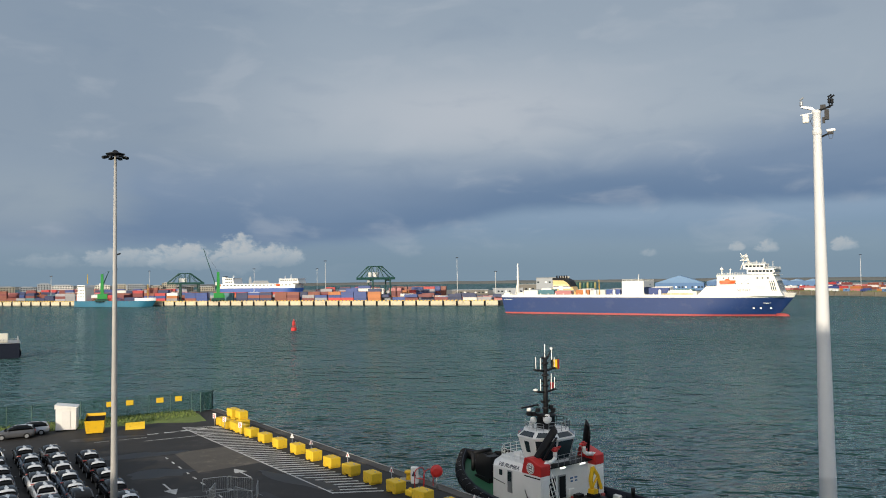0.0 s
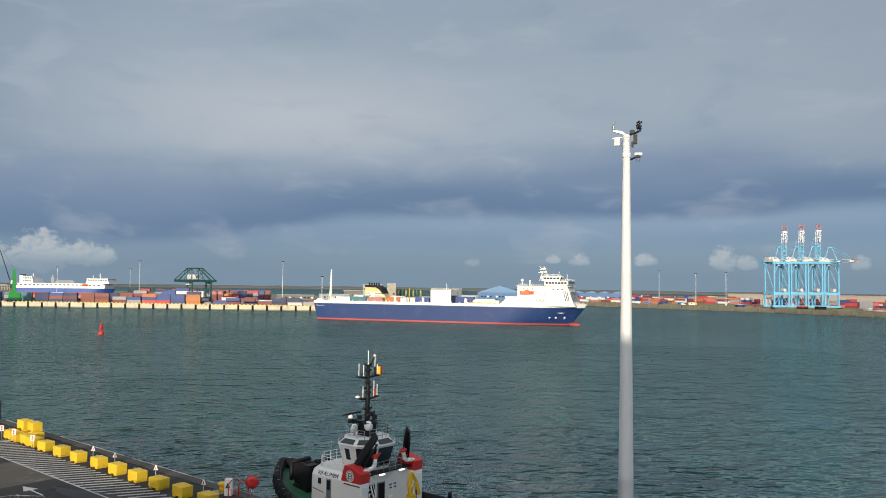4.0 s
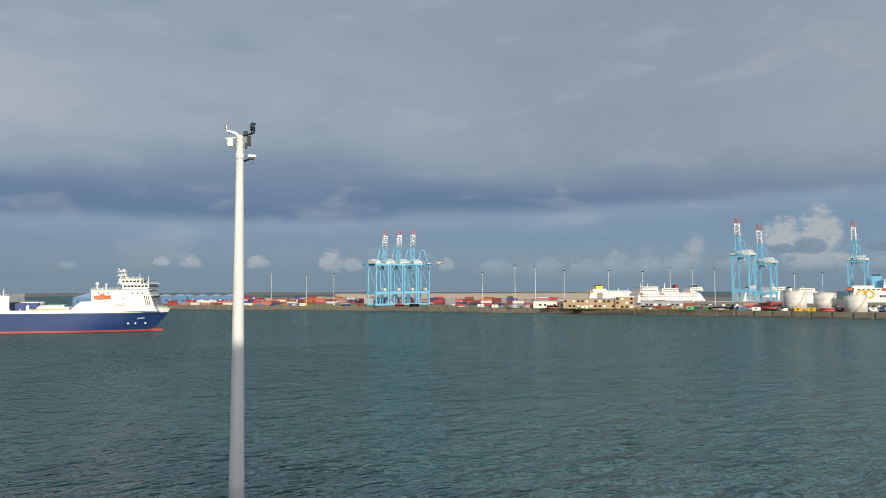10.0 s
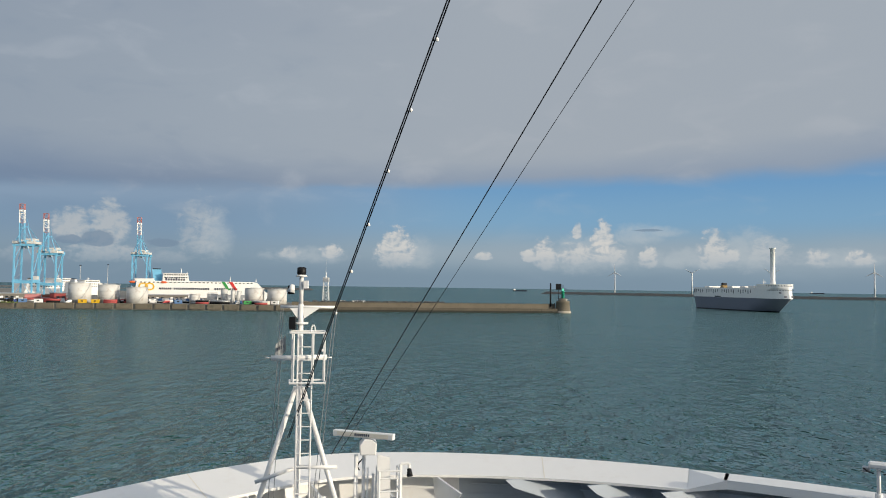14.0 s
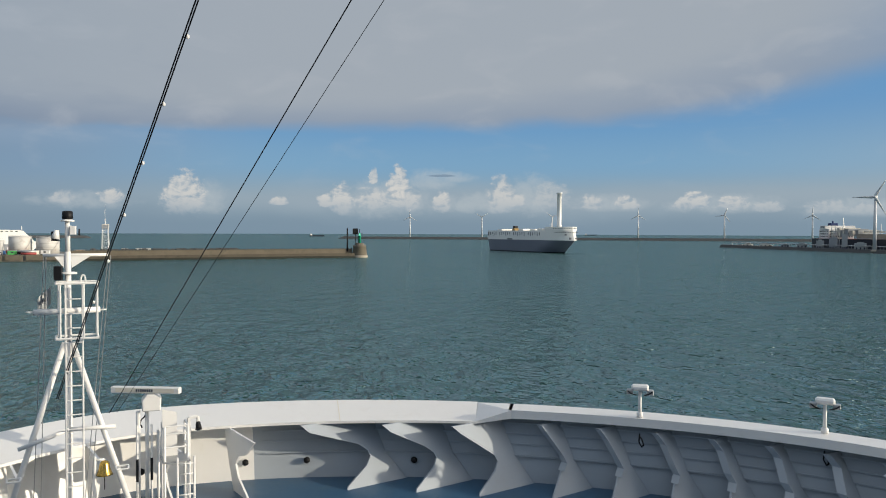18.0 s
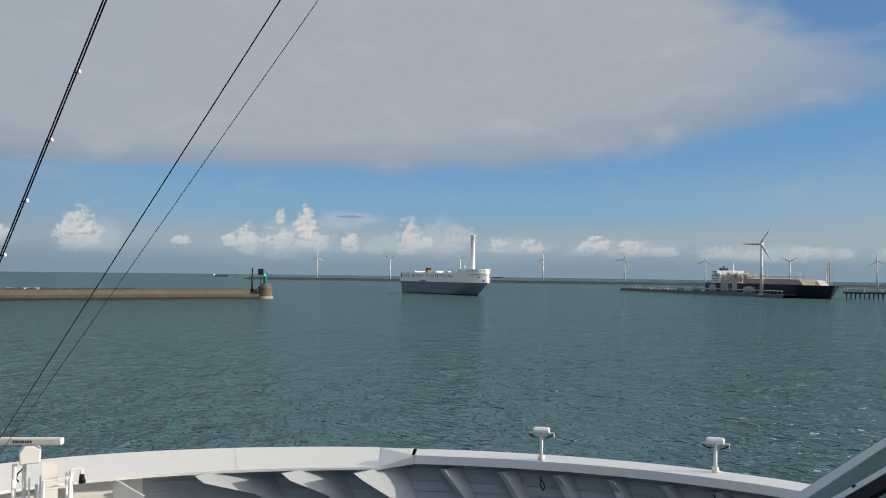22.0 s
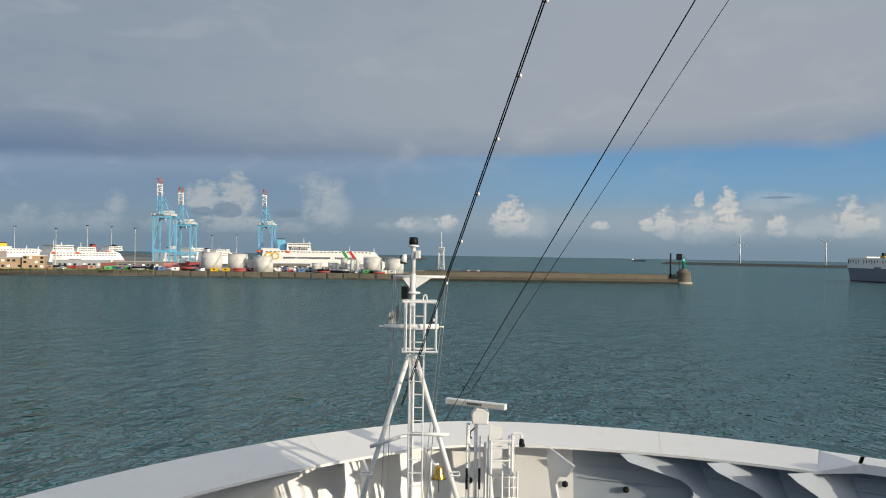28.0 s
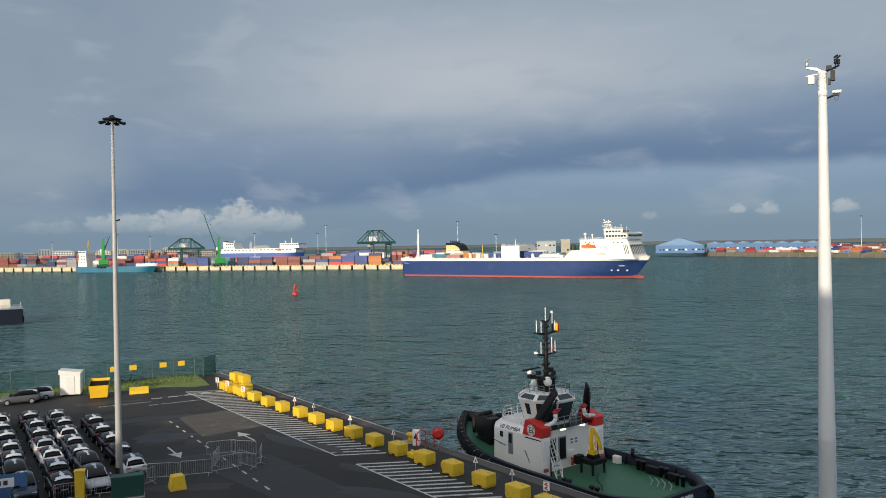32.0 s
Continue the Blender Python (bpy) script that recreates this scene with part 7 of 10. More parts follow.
def terminal_stacks():
    random.seed(31)
    turn = math.degrees(math.atan2(A_DIR.y, A_DIR.x))
    # front rows along the quay: runs of like colours, as a line stacks its own boxes
    s = 118.0
    pal = [0, 0, 1, 4, 2, 3, 8, 7, 0, 2]

    def low(p, h, most):
        """Stacks before the moored ferry are kept lower."""
        return min(h, most) if -18.6 < math.degrees(math.atan2(p.x, p.y)) < -9.3 else h

    while s < 470:
        run = random.randint(1, 3)
        tone = random.choice((0, 0, 0, 1, 1, 2, 3, 4, 5, 5, 7, 8, 9))
        if 215 < s < 300:
            tone = random.choice((0, 7, 5, 6, 9, 1))
        h = random.choice((2, 3, 3, 3, 4)) if s > 130 else 4
        if 90 < s < 128:
            tone = 3
        for r in range(run):
            for z in range(low(on_a(s, 20), h, 3)):
                c = tone if random.random() < 0.7 else random.choice(pal)
                put_container(c, on_a(s, 20 + random.uniform(-0.3, 0.3), 4.2 + z * 2.6), turn)
            s += 12.6
        s += random.choice((1.0, 1.0, 3.0, 8.0))
    s = 60.0
    while s < 420:
        tone = random.choice((2, 3, 0, 8, 1, 0, 4, 5, 1))
        h = random.choice((3, 4, 4, 5)) if s > 120 else random.choice((1, 1, 2))
        h = low(on_a(s, 44), h, 3)
        for z in range(h):
            if z >= h - 2:
                put_container(tone if random.random() < 0.6 else random.choice(pal), on_a(s, 44, 4.2 + z * 2.6), turn)
        s += 12.9
    s = 0.0
    while s < 110:
        put_container(random.choice((0, 1, 7, 9, 4, 0, 5)), on_a(s + 4, 22 + random.uniform(0, 8), 4.2), turn)
        if random.random() < 0.35:
            put_container(random.choice((0, 1, 4)), on_a(s + 4, 22, 6.8), turn)
        s += 13.4
    # deep blocks of boxes behind the front rows, and rows on the right shore
    random.seed(58)
    rows = []
    for row in range(8):
        o = 58 + row * 21
        q = 112.0
        while q < 640:
            h = random.choice((1, 2, 3, 3, 4)) if row < 5 else random.choice((2, 3, 4, 4))
            lead = random.choice((0, 1, 1, 4, 2, 4, 2, 8, 0))
            for z in range(low(on_a(q, o), h, 2)):
                rows.append((on_a(q + random.uniform(-0.4, 0.4), o, 4.2 + 2.6 * z), turn, lead if random.random() < 0.55 else random.choice((0, 1, 2, 3, 4, 5, 6, 7, 8, 9, 1, 4))))
            q += 12.8 + random.choice((0, 0, 0, 6.0, 14.0))
    for row in range(4):
        q = -6.0
        while q < 112:
            if random.random() < 0.75:
                for z in range(random.choice((1, 1, 1, 2))):
                    rows.append((on_a(q, 30 + row * 24, 4.2 + 2.6 * z), turn, random.choice((1, 0, 4, 9, 7, 5, 2, 1))))
            q += 13.2
    for row in range(7):
        az = 22.5
        while az < 62:
            shore = 1040 - (az - 23.5) * 11.0 if az < 45 else 803 - (az - 45) * 8.0
            d = shore + 44 + row * 24
            if random.random() < (0.82 if az < 52 else 0.5):
                lead = random.choice((8, 4, 2, 4, 8, 5, 9, 0, 1, 7, 5))
                for z in range(random.choice((1, 2, 2, 3) if az < 50 else (1, 1, 2))):
                    rows.append((compass(az, d, 4.6 + 2.6 * z), -58, lead if random.random() < 0.6 else random.choice((4, 8, 2, 5, 7, 0, 3))))
            az += math.degrees(13.5 / d) * random.choice((1.0, 1.0, 1.0, 1.6))
    for row in range(3):
        az = 19.8
        while az < 30:
            d = 1015 - (az - 19) * 13.0 + 26 + row * 15
            if random.random() < 0.8:
                for z in range(random.choice((1, 2, 2, 2)) if row else random.choice((1, 1, 2))):
                    rows.append((compass(az, d, 4.6 + 2.6 * z), -58, random.choice((4, 8, 2, 4, 5, 5, 7, 0, 3, 9))))
            az += math.degrees(13.0 / d) * random.choice((1.0, 1.0, 1.7))
    verts, faces, mats = [], [], []
    for p, rz, c in rows:
        a = radians(rz)
        u, w = Vector((math.cos(a), math.sin(a), 0)) * 6.03, Vector((-math.sin(a), math.cos(a), 0)) * 1.2
        n = len(verts)
        for z in (0.04, 2.56):
            verts += [p + su * u + sw * w + Vector((0, 0, z)) for su, sw in ((-1, -1), (1, -1), (1, 1), (-1, 1))]
        faces += [tuple(n + k for k in f) for f in ((0, 1, 5, 4), (1, 2, 6, 5), (2, 3, 7, 6), (3, 0, 4, 7), (4, 5, 6, 7))]
        mats += [c] * 5
    me = bpy.data.meshes.new("container_field")
    me.from_pydata([tuple(v) for v in verts], [], faces)
    for m in BOX_PAINTS:
        me.materials.append(m)
    me.polygons.foreach_set("material_index", mats)
    tagged(new("container_field", me), "deep blocks of stacked containers in many colours", "containers", kind="stuff")
    # yellow edge stones along the far quay
    ob = part("edge_stones", B(), YELLOW)
    bm = bmesh.new()
    for k in range(190):
        p = on_a(k * 3.4 + 2, 0.4)
        q = p - A_DIR * 1.7
        o = A_IN * 0.35
        prism(bm, [(v.x, v.y) for v in (p - o, p + o, q + o, q - o)], 4.35, 4.95)
    bm.to_mesh(ob.data)
    bm.free()
    tagged(ob, "row of yellow edge stones on the far quay", "kerb", kind="stuff")


terminal_stacks()


def gantry_crane(az, d, half, top, turn):
    ob = thing("yard_gantry", place(compass(az, d, 4.2), turn), "dark green gantry crane with a trussed girder", "crane", "terminal gantries")
    z = top - 4.2
    for x in (-half * 0.30, half * 0.72):
        for y in (-6, 6):
            part("leg", rod(B(), (x, y, 0), (x * 0.96, y, z * 0.62), 0.75, 0.6, 6), CRANE_GREEN, ob)
        part("sill", box(B(), x - 0.6, x + 0.6, -7, 7, 0.6, 2.0), CRANE_GREEN, ob)
        part("portal_beam", box(B(), x - 0.5, x + 0.5, -6.5, 6.5, z * 0.56, z * 0.62), CRANE_GREEN, ob)
    g = B()
    for y in (-5, 5):
        box(g, -half, half, y - 0.6, y + 0.6, z * 0.60, z * 0.67)
    part("girder", g, CRANE_GREEN, ob)
    t = B()
    for y in (-5, 5):
        path_rod(t, [(-half, y, z * 0.66), (-half * 0.35, y, z), (half * 0.25, y, z), (half * 0.95, y, z * 0.66)], 0.45, 5)
        for x in (-half * 0.35, -0.05 * half, half * 0.25):
            rod(t, (x, y, z * 0.66), (x, y, z), 0.3, n=5)
        path_rod(t, [(-half * 0.7, y, z * 0.66), (-half * 0.35, y, z), (0, y, z * 0.66), (half * 0.25, y, z), (half * 0.6, y, z * 0.66)], 0.22, 5)
    for x in (-half * 0.35, half * 0.25):
        rod(t, (x, -5, z), (x, 5, z), 0.35, n=5)
    part("top_frame", t, CRANE_GREEN, ob)
    part("machinery_house", box(B(), -half * 0.35, half * 0.05, -4, 4, z * 0.68, z * 0.82), WHITE, ob, bevel=0.2)
    part("cab", box(B(), -half * 0.5, -half * 0.36, -2, 1, z * 0.52, z * 0.60), WHITE, ob, bevel=0.15)


gantry_crane(-5.0, 716, 17.0, 35.0, -25)
gantry_crane(-18.5, 800, 17.0, 31.0, -25)


def mobile_crane(az, d, h, boom):
    ob = thing("mobile_harbour_crane", place(compass(az, d, 4.2), -20), "bright green mobile harbour crane", "crane", "mobile cranes")
    part("chassis", box(B(), -6, 6, -3.5, 3.5, 0.4, 3.0), CRANE_GREEN, ob, bevel=0.3)
    part("slewing_house", box(B(), -4, 5, -3, 3, 3.2, 8.0), LIME, ob, bevel=0.4)
    part("tower", side_prism(B(), [(-1.5, 8), (1.5, 8), (1.1, h - 4.2), (-1.1, h - 4.2)], -1.4, 1.4), LIME, ob)
    part("tower_cab", box(B(), -2.6, -1.2, -1.4, 1.4, 15, 18), WHITE, ob, bevel=0.2)
    x, z = boom
    b = B()
    for y in (-0.9, 0.9):
        rod(b, (-1, y, 11), (x, y * 0.3, z), 0.28, n=5)
        rod(b, (-1.2, y, 13), (x, y * 0.3, z), 0.2, n=5)
    for k in range(14):
        p, q = Vector((-1, -0.9, 11)).lerp(Vector((x, -0.3, z)), k / 14), Vector((-1.2, 0.9, 13)).lerp(Vector((x, 0.3, z)), (k + 1) / 14)
        rod(b, p, q, 0.1, n=4)
    part("lattice_boom", b, CRANE_GREEN, ob)
    part("hoist_cable", rod(B(), (0, 0, h - 4.2), (x, 0, z), 0.08, n=4), BLACK, ob)
    for s in (-1, 1):
        for k in range(4):
            part("wheel", rod(B(), (-4.5 + 3 * k, s * 3.3, 0.7), (-4.5 + 3 * k, s * 3.7, 0.7), 0.7, n=10), RUBBER, ob)
    part("counterweight", box(B(), 3.5, 6.2, -2.5, 2.5, 3.4, 6.0), LIME, ob, bevel=0.2)


mobile_crane(-23.9, 800, 31.0, (6.0, 30.0))
mobile_crane(-16.3, 745, 31.5, (-13.0, 49.0))


def light_mast(p, top, heads=True):
    ob = thing("yard_light_mast", pose(p.x, p.y, p.z), "tall slim yard light mast", "lamp mast", "yard light masts")
    h = top - p.z
    part("shaft", rod(B(), (0, 0, 0), (0, 0, h), 0.32, 0.15, 6), TANK_WHITE, ob)
    if heads:
        part("head", box(B(), -1.4, 1.4, -0.4, 0.4, h - 0.3, h + 0.3), BLACK, ob)
    part("winch_box", box(B(), -0.6, 0.6, -0.6, 0.6, 0, 1.6), WHITE, ob)


for az, d, top in ((1.05, 770, 43.8), (-8.7, 780, 42), (-9.3, 900, 36), (-23.0, 880, 37), (-20.9, 900, 35), (-30.5, 950, 32), (-27.0, 1000, 31), (-13.8, 860, 36), (3.9, 690, 29),
                   (26.3, 980, 41), (28.5, 960, 44), (31.0, 930, 40), (33.0, 900, 41), (46.4, 760, 46), (47.9, 760, 45), (50.0, 740, 40), (44.0, 820, 40), (53.2, 720, 39), (55.6, 720, 38), (57.5, 760, 42), (59.0, 740, 41), (60.5, 740, 40), (65.6, 800, 36), (67.3, 800, 37)):
    light_mast(compass(az, d, 4.2 if az < 10 else 4.6), top)


def apartments():
    random.seed(17)
    az = -31.5
    while az < -16.5:
        w = random.uniform(14, 34)
        d = 1500 + random.uniform(-60, 60)
        top = random.choice((13.0, 16.0, 18.5, 21.0, 23.0)) + random.uniform(-0.6, 0.6)
        ob = thing("apartment_block", place(compass(az, d, 0), az + random.uniform(-8, 8)), random.choice(("grey", "pale brick", "cream")) + " apartment block on the skyline beyond the terminal", "apartment block", "skyline apartments")
        wall = random.choice((GREY_ROOF, CONCRETE, TANK_WHITE, GREY_ROOF, CREAM, GREY_ROOF)) if az < -20.5 else random.choice((GREY_ROOF, CONCRETE, LAND))
        body = part("wall", box(B(), -w / 2, w / 2, 0, 14, 0, top), wall, ob)
        part("roof", box(B(), -w / 2 + 3, w / 2 - 5, 3, 11, top, top + 1.6), GREY_ROOF, ob)
        n = int(w / 4)
        for f in range(3):
            z = top - 3.2 * (f + 1)
            for k in range(n):
                x = -w / 2 + (k + 0.5) * w / n
                part("window", box(B(), x - 1.1, x + 1.1, -0.12, 0.05, z + 0.7, z + 2.4), DARK_GLASS, body)
        az += math.degrees(w / d) + random.uniform(0.02, 0.25)
    ob = thing("church", place(compass(-13.2, 1700, 0), -13), "dark church with a pointed spire on the skyline", "church")
    part("nave", side_prism(B(), [(-22, 0), (14, 0), (14, 18), (10, 23), (-18, 23), (-22, 18)], -8, 8), GREY_ROOF, ob)
    part("tower", box(B(), -29, -23, -3, 3, 0, 25), GREY_ROOF, ob)
    part("spire", loft(B(), [[Vector((-29, -3, 25)), Vector((-23, -3, 25)), Vector((-23, 3, 25)), Vector((-29, 3, 25))], [Vector((-26.2, -0.2, 33)), Vector((-25.8, -0.2, 33)), Vector((-25.8, 0.2, 33)), Vector((-26.2, 0.2, 33))]], closed=True, smooth=False, caps=True), GREY_ROOF, ob)


apartments()


def ferry(m, length, beam, hull_top, mid_top, blocks, funnel, masts, hull_mat, label, rows=2, bow_cut=14):
    """A ferry, bow along +x: low midship house, taller blocks (x0, x1, top), a funnel (x0, x1, top, lean, material)."""
    ship = thing("ferry", m, label, "ship", "moored ferries")
    L = length / 2
    lv = hull_levels((-1, hull_top * 0.5, hull_top), -L, L - 6, 7, beam, 0.22, 1.9, 2.0, 0.95)
    part("hull", hull_skin(B(), lv), hull_mat, ship)
    part("main_deck", lid(B(), lv[-1], hull_top), CREAM, ship)
    y = beam / 2 - 0.2
    sup = part("superstructure", side_prism(B(), [(-L + 1, hull_top), (L - 5, hull_top), (L - bow_cut, mid_top - 1.0), (L - bow_cut - 4, mid_top), (-L + 3, mid_top)], -y, y), WHITE, ship)
    for k in range(rows):
        z = mid_top - 2.0 - 2.9 * k
        if z > hull_top + 0.4:
            for s in (-1, 1):
                pane_row(sup, -L + 5, L - bow_cut - 4, int(length / 5), s * (y + 0.02), z, z + 1.0, 0.5, side=s)
    for x0, x1, top in blocks:
        b = part("deckhouse", side_prism(B(), [(x0 - 1.0, mid_top), (x1 + 1.6, mid_top), (x1, top), (x0, top)], -y + 0.6, y - 0.6), WHITE, ship)
        for s in (-1, 1):
            n = max(2, int((x1 - x0) / 2.4))
            for z in (top - 1.9, top - 4.8):
                if z > mid_top + 0.4:
                    pane_row(b, x0 + 0.6, x1 - 0.4, n, s * (y - 0.58), z, z + 1.1, 0.7, side=s)
        part("deck_edge", box(B(), x0 - 0.8, x1 + 0.8, -y, y, top - 0.05, top + 0.35), WHITE, b)
        part("lifeboat", lathe(B(), [(0.3, -3.0), (1.1, -2.0), (1.2, 2.0), (0.3, 3.0)], 8), ORANGE, ship, m=pose((x0 + x1) / 2 - 12, -y - 0.4, mid_top - 1.4, 0, 90, 0))
    x0, x1, top, lean, mat = funnel
    fun = part("funnel", side_prism(B(), [(x0, mid_top), (x1, mid_top), (x1 + lean, top), (x0 + lean, top)], -3.4, 3.4), mat, ship)
    part("funnel_cap", box(B(), x0 + lean + 0.6, x1 + lean - 0.6, -2.6, 2.6, top, top + 1.1), BLACK, fun)
    for x, z0, z1 in masts:
        part("mast", rod(rod(B(), (x, 0, z0), (x, 0, z1), 0.5, 0.2, 6), (x, -2.4, z0 * 0.4 + z1 * 0.6), (x, 2.4, z0 * 0.4 + z1 * 0.6), 0.2, n=5), WHITE, ship)
    return ship


BLUE_HULL = paint("blue_ferry_hull", (0.025, 0.085, 0.32), 0.5)
ferry(pose(*compass(-13.2, 880), 0, 0, -13), 97, 22, 14.8, 19.6, [(-41, -31, 26.0), (25, 46, 24.6)], (-47, -43, 27.2, -0.5, WHITE), [(-35, 26, 29.5), (34, 24.6, 30.5), (27, 24.6, 28)], BLUE_HULL, "white ferry with a blue hull moored behind the container stacks", 1, 5)
f = ferry(pose(*compass(73.6, 890), 0, 0, -72), 143, 24, 10.5, 22.3, [(-42, -17, 30.4), (-70, -52, 24.4)], (-52, -43, 34.6, -1.8, CRANE_BLUE), [(-24, 30.4, 36), (-18, 30.4, 33.5), (28, 22.3, 28), (56, 22.3, 26.5)], WHITE, "white ferry with coloured marks on its side, moored behind tanks", 1, 15)
for x in (-62.0, -55.5):
    hoop = B()
    for k in range(24):
        a, b2 = k * math.tau / 24, (k + 1) * math.tau / 24
        hoop.faces.new([hoop.verts.new((x + r * math.cos(t), -12.2, 16.2 + 0.85 * r * math.sin(t))) for r, t in ((3.4, a), (4.9, a), (4.9, b2), (3.4, b2))])
    part("side_emblem", hoop, YELLOW_STEEL, f, "yellow ring emblem")
random.seed(77)
x = -46.0
while x < 34:
    w = random.uniform(1.2, 1.9)
    if random.random() < 0.86:
        part("letter_bar", box(B(), x, x + w, -12.2, -12.0, 13.2, 15.2), BARS, f)
    x += w + 0.7
for k in range(8):
    part("name_bar", box(B(), -40 + k * 2.6, -38.2 + k * 2.6, -11.5, -11.2, 22.9, 26.2 if k in (0, 4) else 25.0), BARS, f)
for k, c in enumerate((LIME, RED)):
    part("side_stripe", side_prism(B(), [(24 + k * 8, 13.0), (27.5 + k * 8, 13.0), (21.5 + k * 8, 22.2), (18 + k * 8, 22.2)], -12.2, -11.7), c, f)
ferry(pose(*compass(57.4, 1010), 0, 0, -25), 104, 22, 5.2, 17.0, [(-46, -22, 24.5), (-16, 6, 22.5)], (8, 13, 25.5, -1.5, BOOT_RED), [(-40, 24.5, 30), (-30, 24.5, 28), (-6, 22.5, 29)], paint("indigo_ferry_hull", (0.03, 0.035, 0.11), 0.5), "white ferry with a dark hull band moored beyond a brick building")
ferry(pose(*compass(53.4, 1070), 0, 0, -30), 74, 20, 9.0, 19.6, [(-30, -12, 21.8)], (-24, -14, 26.0, 0.0, YELLOW_STEEL), [(10, 19.6, 24), (24, 19.6, 23)], WHITE, "white ferry with a yellow funnel beyond the terminal")
ferry(pose(*compass(59.0, 1120), 0, 0, -25), 30, 18, 9.0, 18.5, [(-8, 10, 24.0)], (0, 6, 25.5, 0.0, BLACK), [(4, 24, 28)], BLACK, "dark vessel lying beyond the long white ferries")
ferry(pose(*compass(63.6, 1050), 0, 0, -25), 74, 22, 8.5, 18.2, [(4, 26, 23.5)], (-24, -18, 22.5, 0.0, WHITE), [(16, 23.5, 28)], WHITE, "long white ferry seen behind the cranes")
ferry(pose(*compass(66.1, 1000), 0, 0, -25), 52, 20, 8.5, 19.0, [(-12, 8, 21.8)], (-22, -18, 22.5, 0.0, WHITE), [(0, 21.8, 25)], WHITE, "white ferry's bow showing above the tanks")


def coaster():
    ship = thing("coaster", pose(*on_a(371, -9), 0, 0, math.degrees(math.atan2(A_DIR.y, A_DIR.x))), "small teal container feeder with a white deckhouse, moored", "ship")
    lv = hull_levels((-1, 1.5, 5.5), -43, 40, 5, 13.5, 0.2, 2.0, 2.0, 0.9)
    part("hull", hull_skin(B(), lv), TEAL_HULL, ship)
    part("deck", lid(B(), lv[-1], 5.4), BOOT_RED, ship)
    part("bow_bulwark", hull_skin(B(), [[p + Vector((0, 0, 2.6 * k)) for p in lv[-1] if p.x > 26] for k in (0, 1)], False), WHITE, ship)
    house = part("deckhouse", side_prism(B(), [(-40, 5.4), (-30, 5.4), (-31, 19), (-38.5, 19)], -6, 6), WHITE, ship)
    part("bridge", box(B(), -39, -30, -7, 7, 18.0, 20.6), WHITE, ship, bevel=0.2)
    for z in (9.0, 12.0, 15.0):
        pane_row(house, -38.5, -31.5, 4, -6.02, z, z + 1.1, 0.4, side=-1)
        part("deck_edge", box(B(), -41, -29.4, -6.6, 6.6, z + 1.8, z + 2.0), WHITE, house)
    part("stern_stair", path_rod(B(), [(-42, -5, 6), (-40.5, -5, 9), (-42, -5, 12)], 0.2, 5), ORANGE, ship)
    pane_row(house, -38.5, -30.5, 5, -7.02, 18.8, 19.9, 0.8, side=-1)
    part("funnel", box(B(), -42, -39.5, -2, 2, 8, 18), WHITE, ship, bevel=0.3)
    m = B()
    rod(m, (-33, 0, 22), (-33, 0, 31), 0.4, 0.2)
    rod(m, (36, 0, 6), (36, 0, 21), 0.5, 0.25)
    part("mast", m, YELLOW_STEEL, ship)
    random.seed(4)
    for k, c in enumerate((2, 9, 0, 1, 5, 8, 4)):
        x = -18 + (k % 4) * 12.5
        part("hatch_cargo", box(B(), x - 6, x + 6, -5, 5, 5.6, 8.6 if k < 4 else 11.0), BOX_PAINTS[c], ship, bevel=0.05)


coaster()


FADED_RED = paint("faded_red_paint", (0.36, 0.14, 0.13), 0.6, vary=0.1)


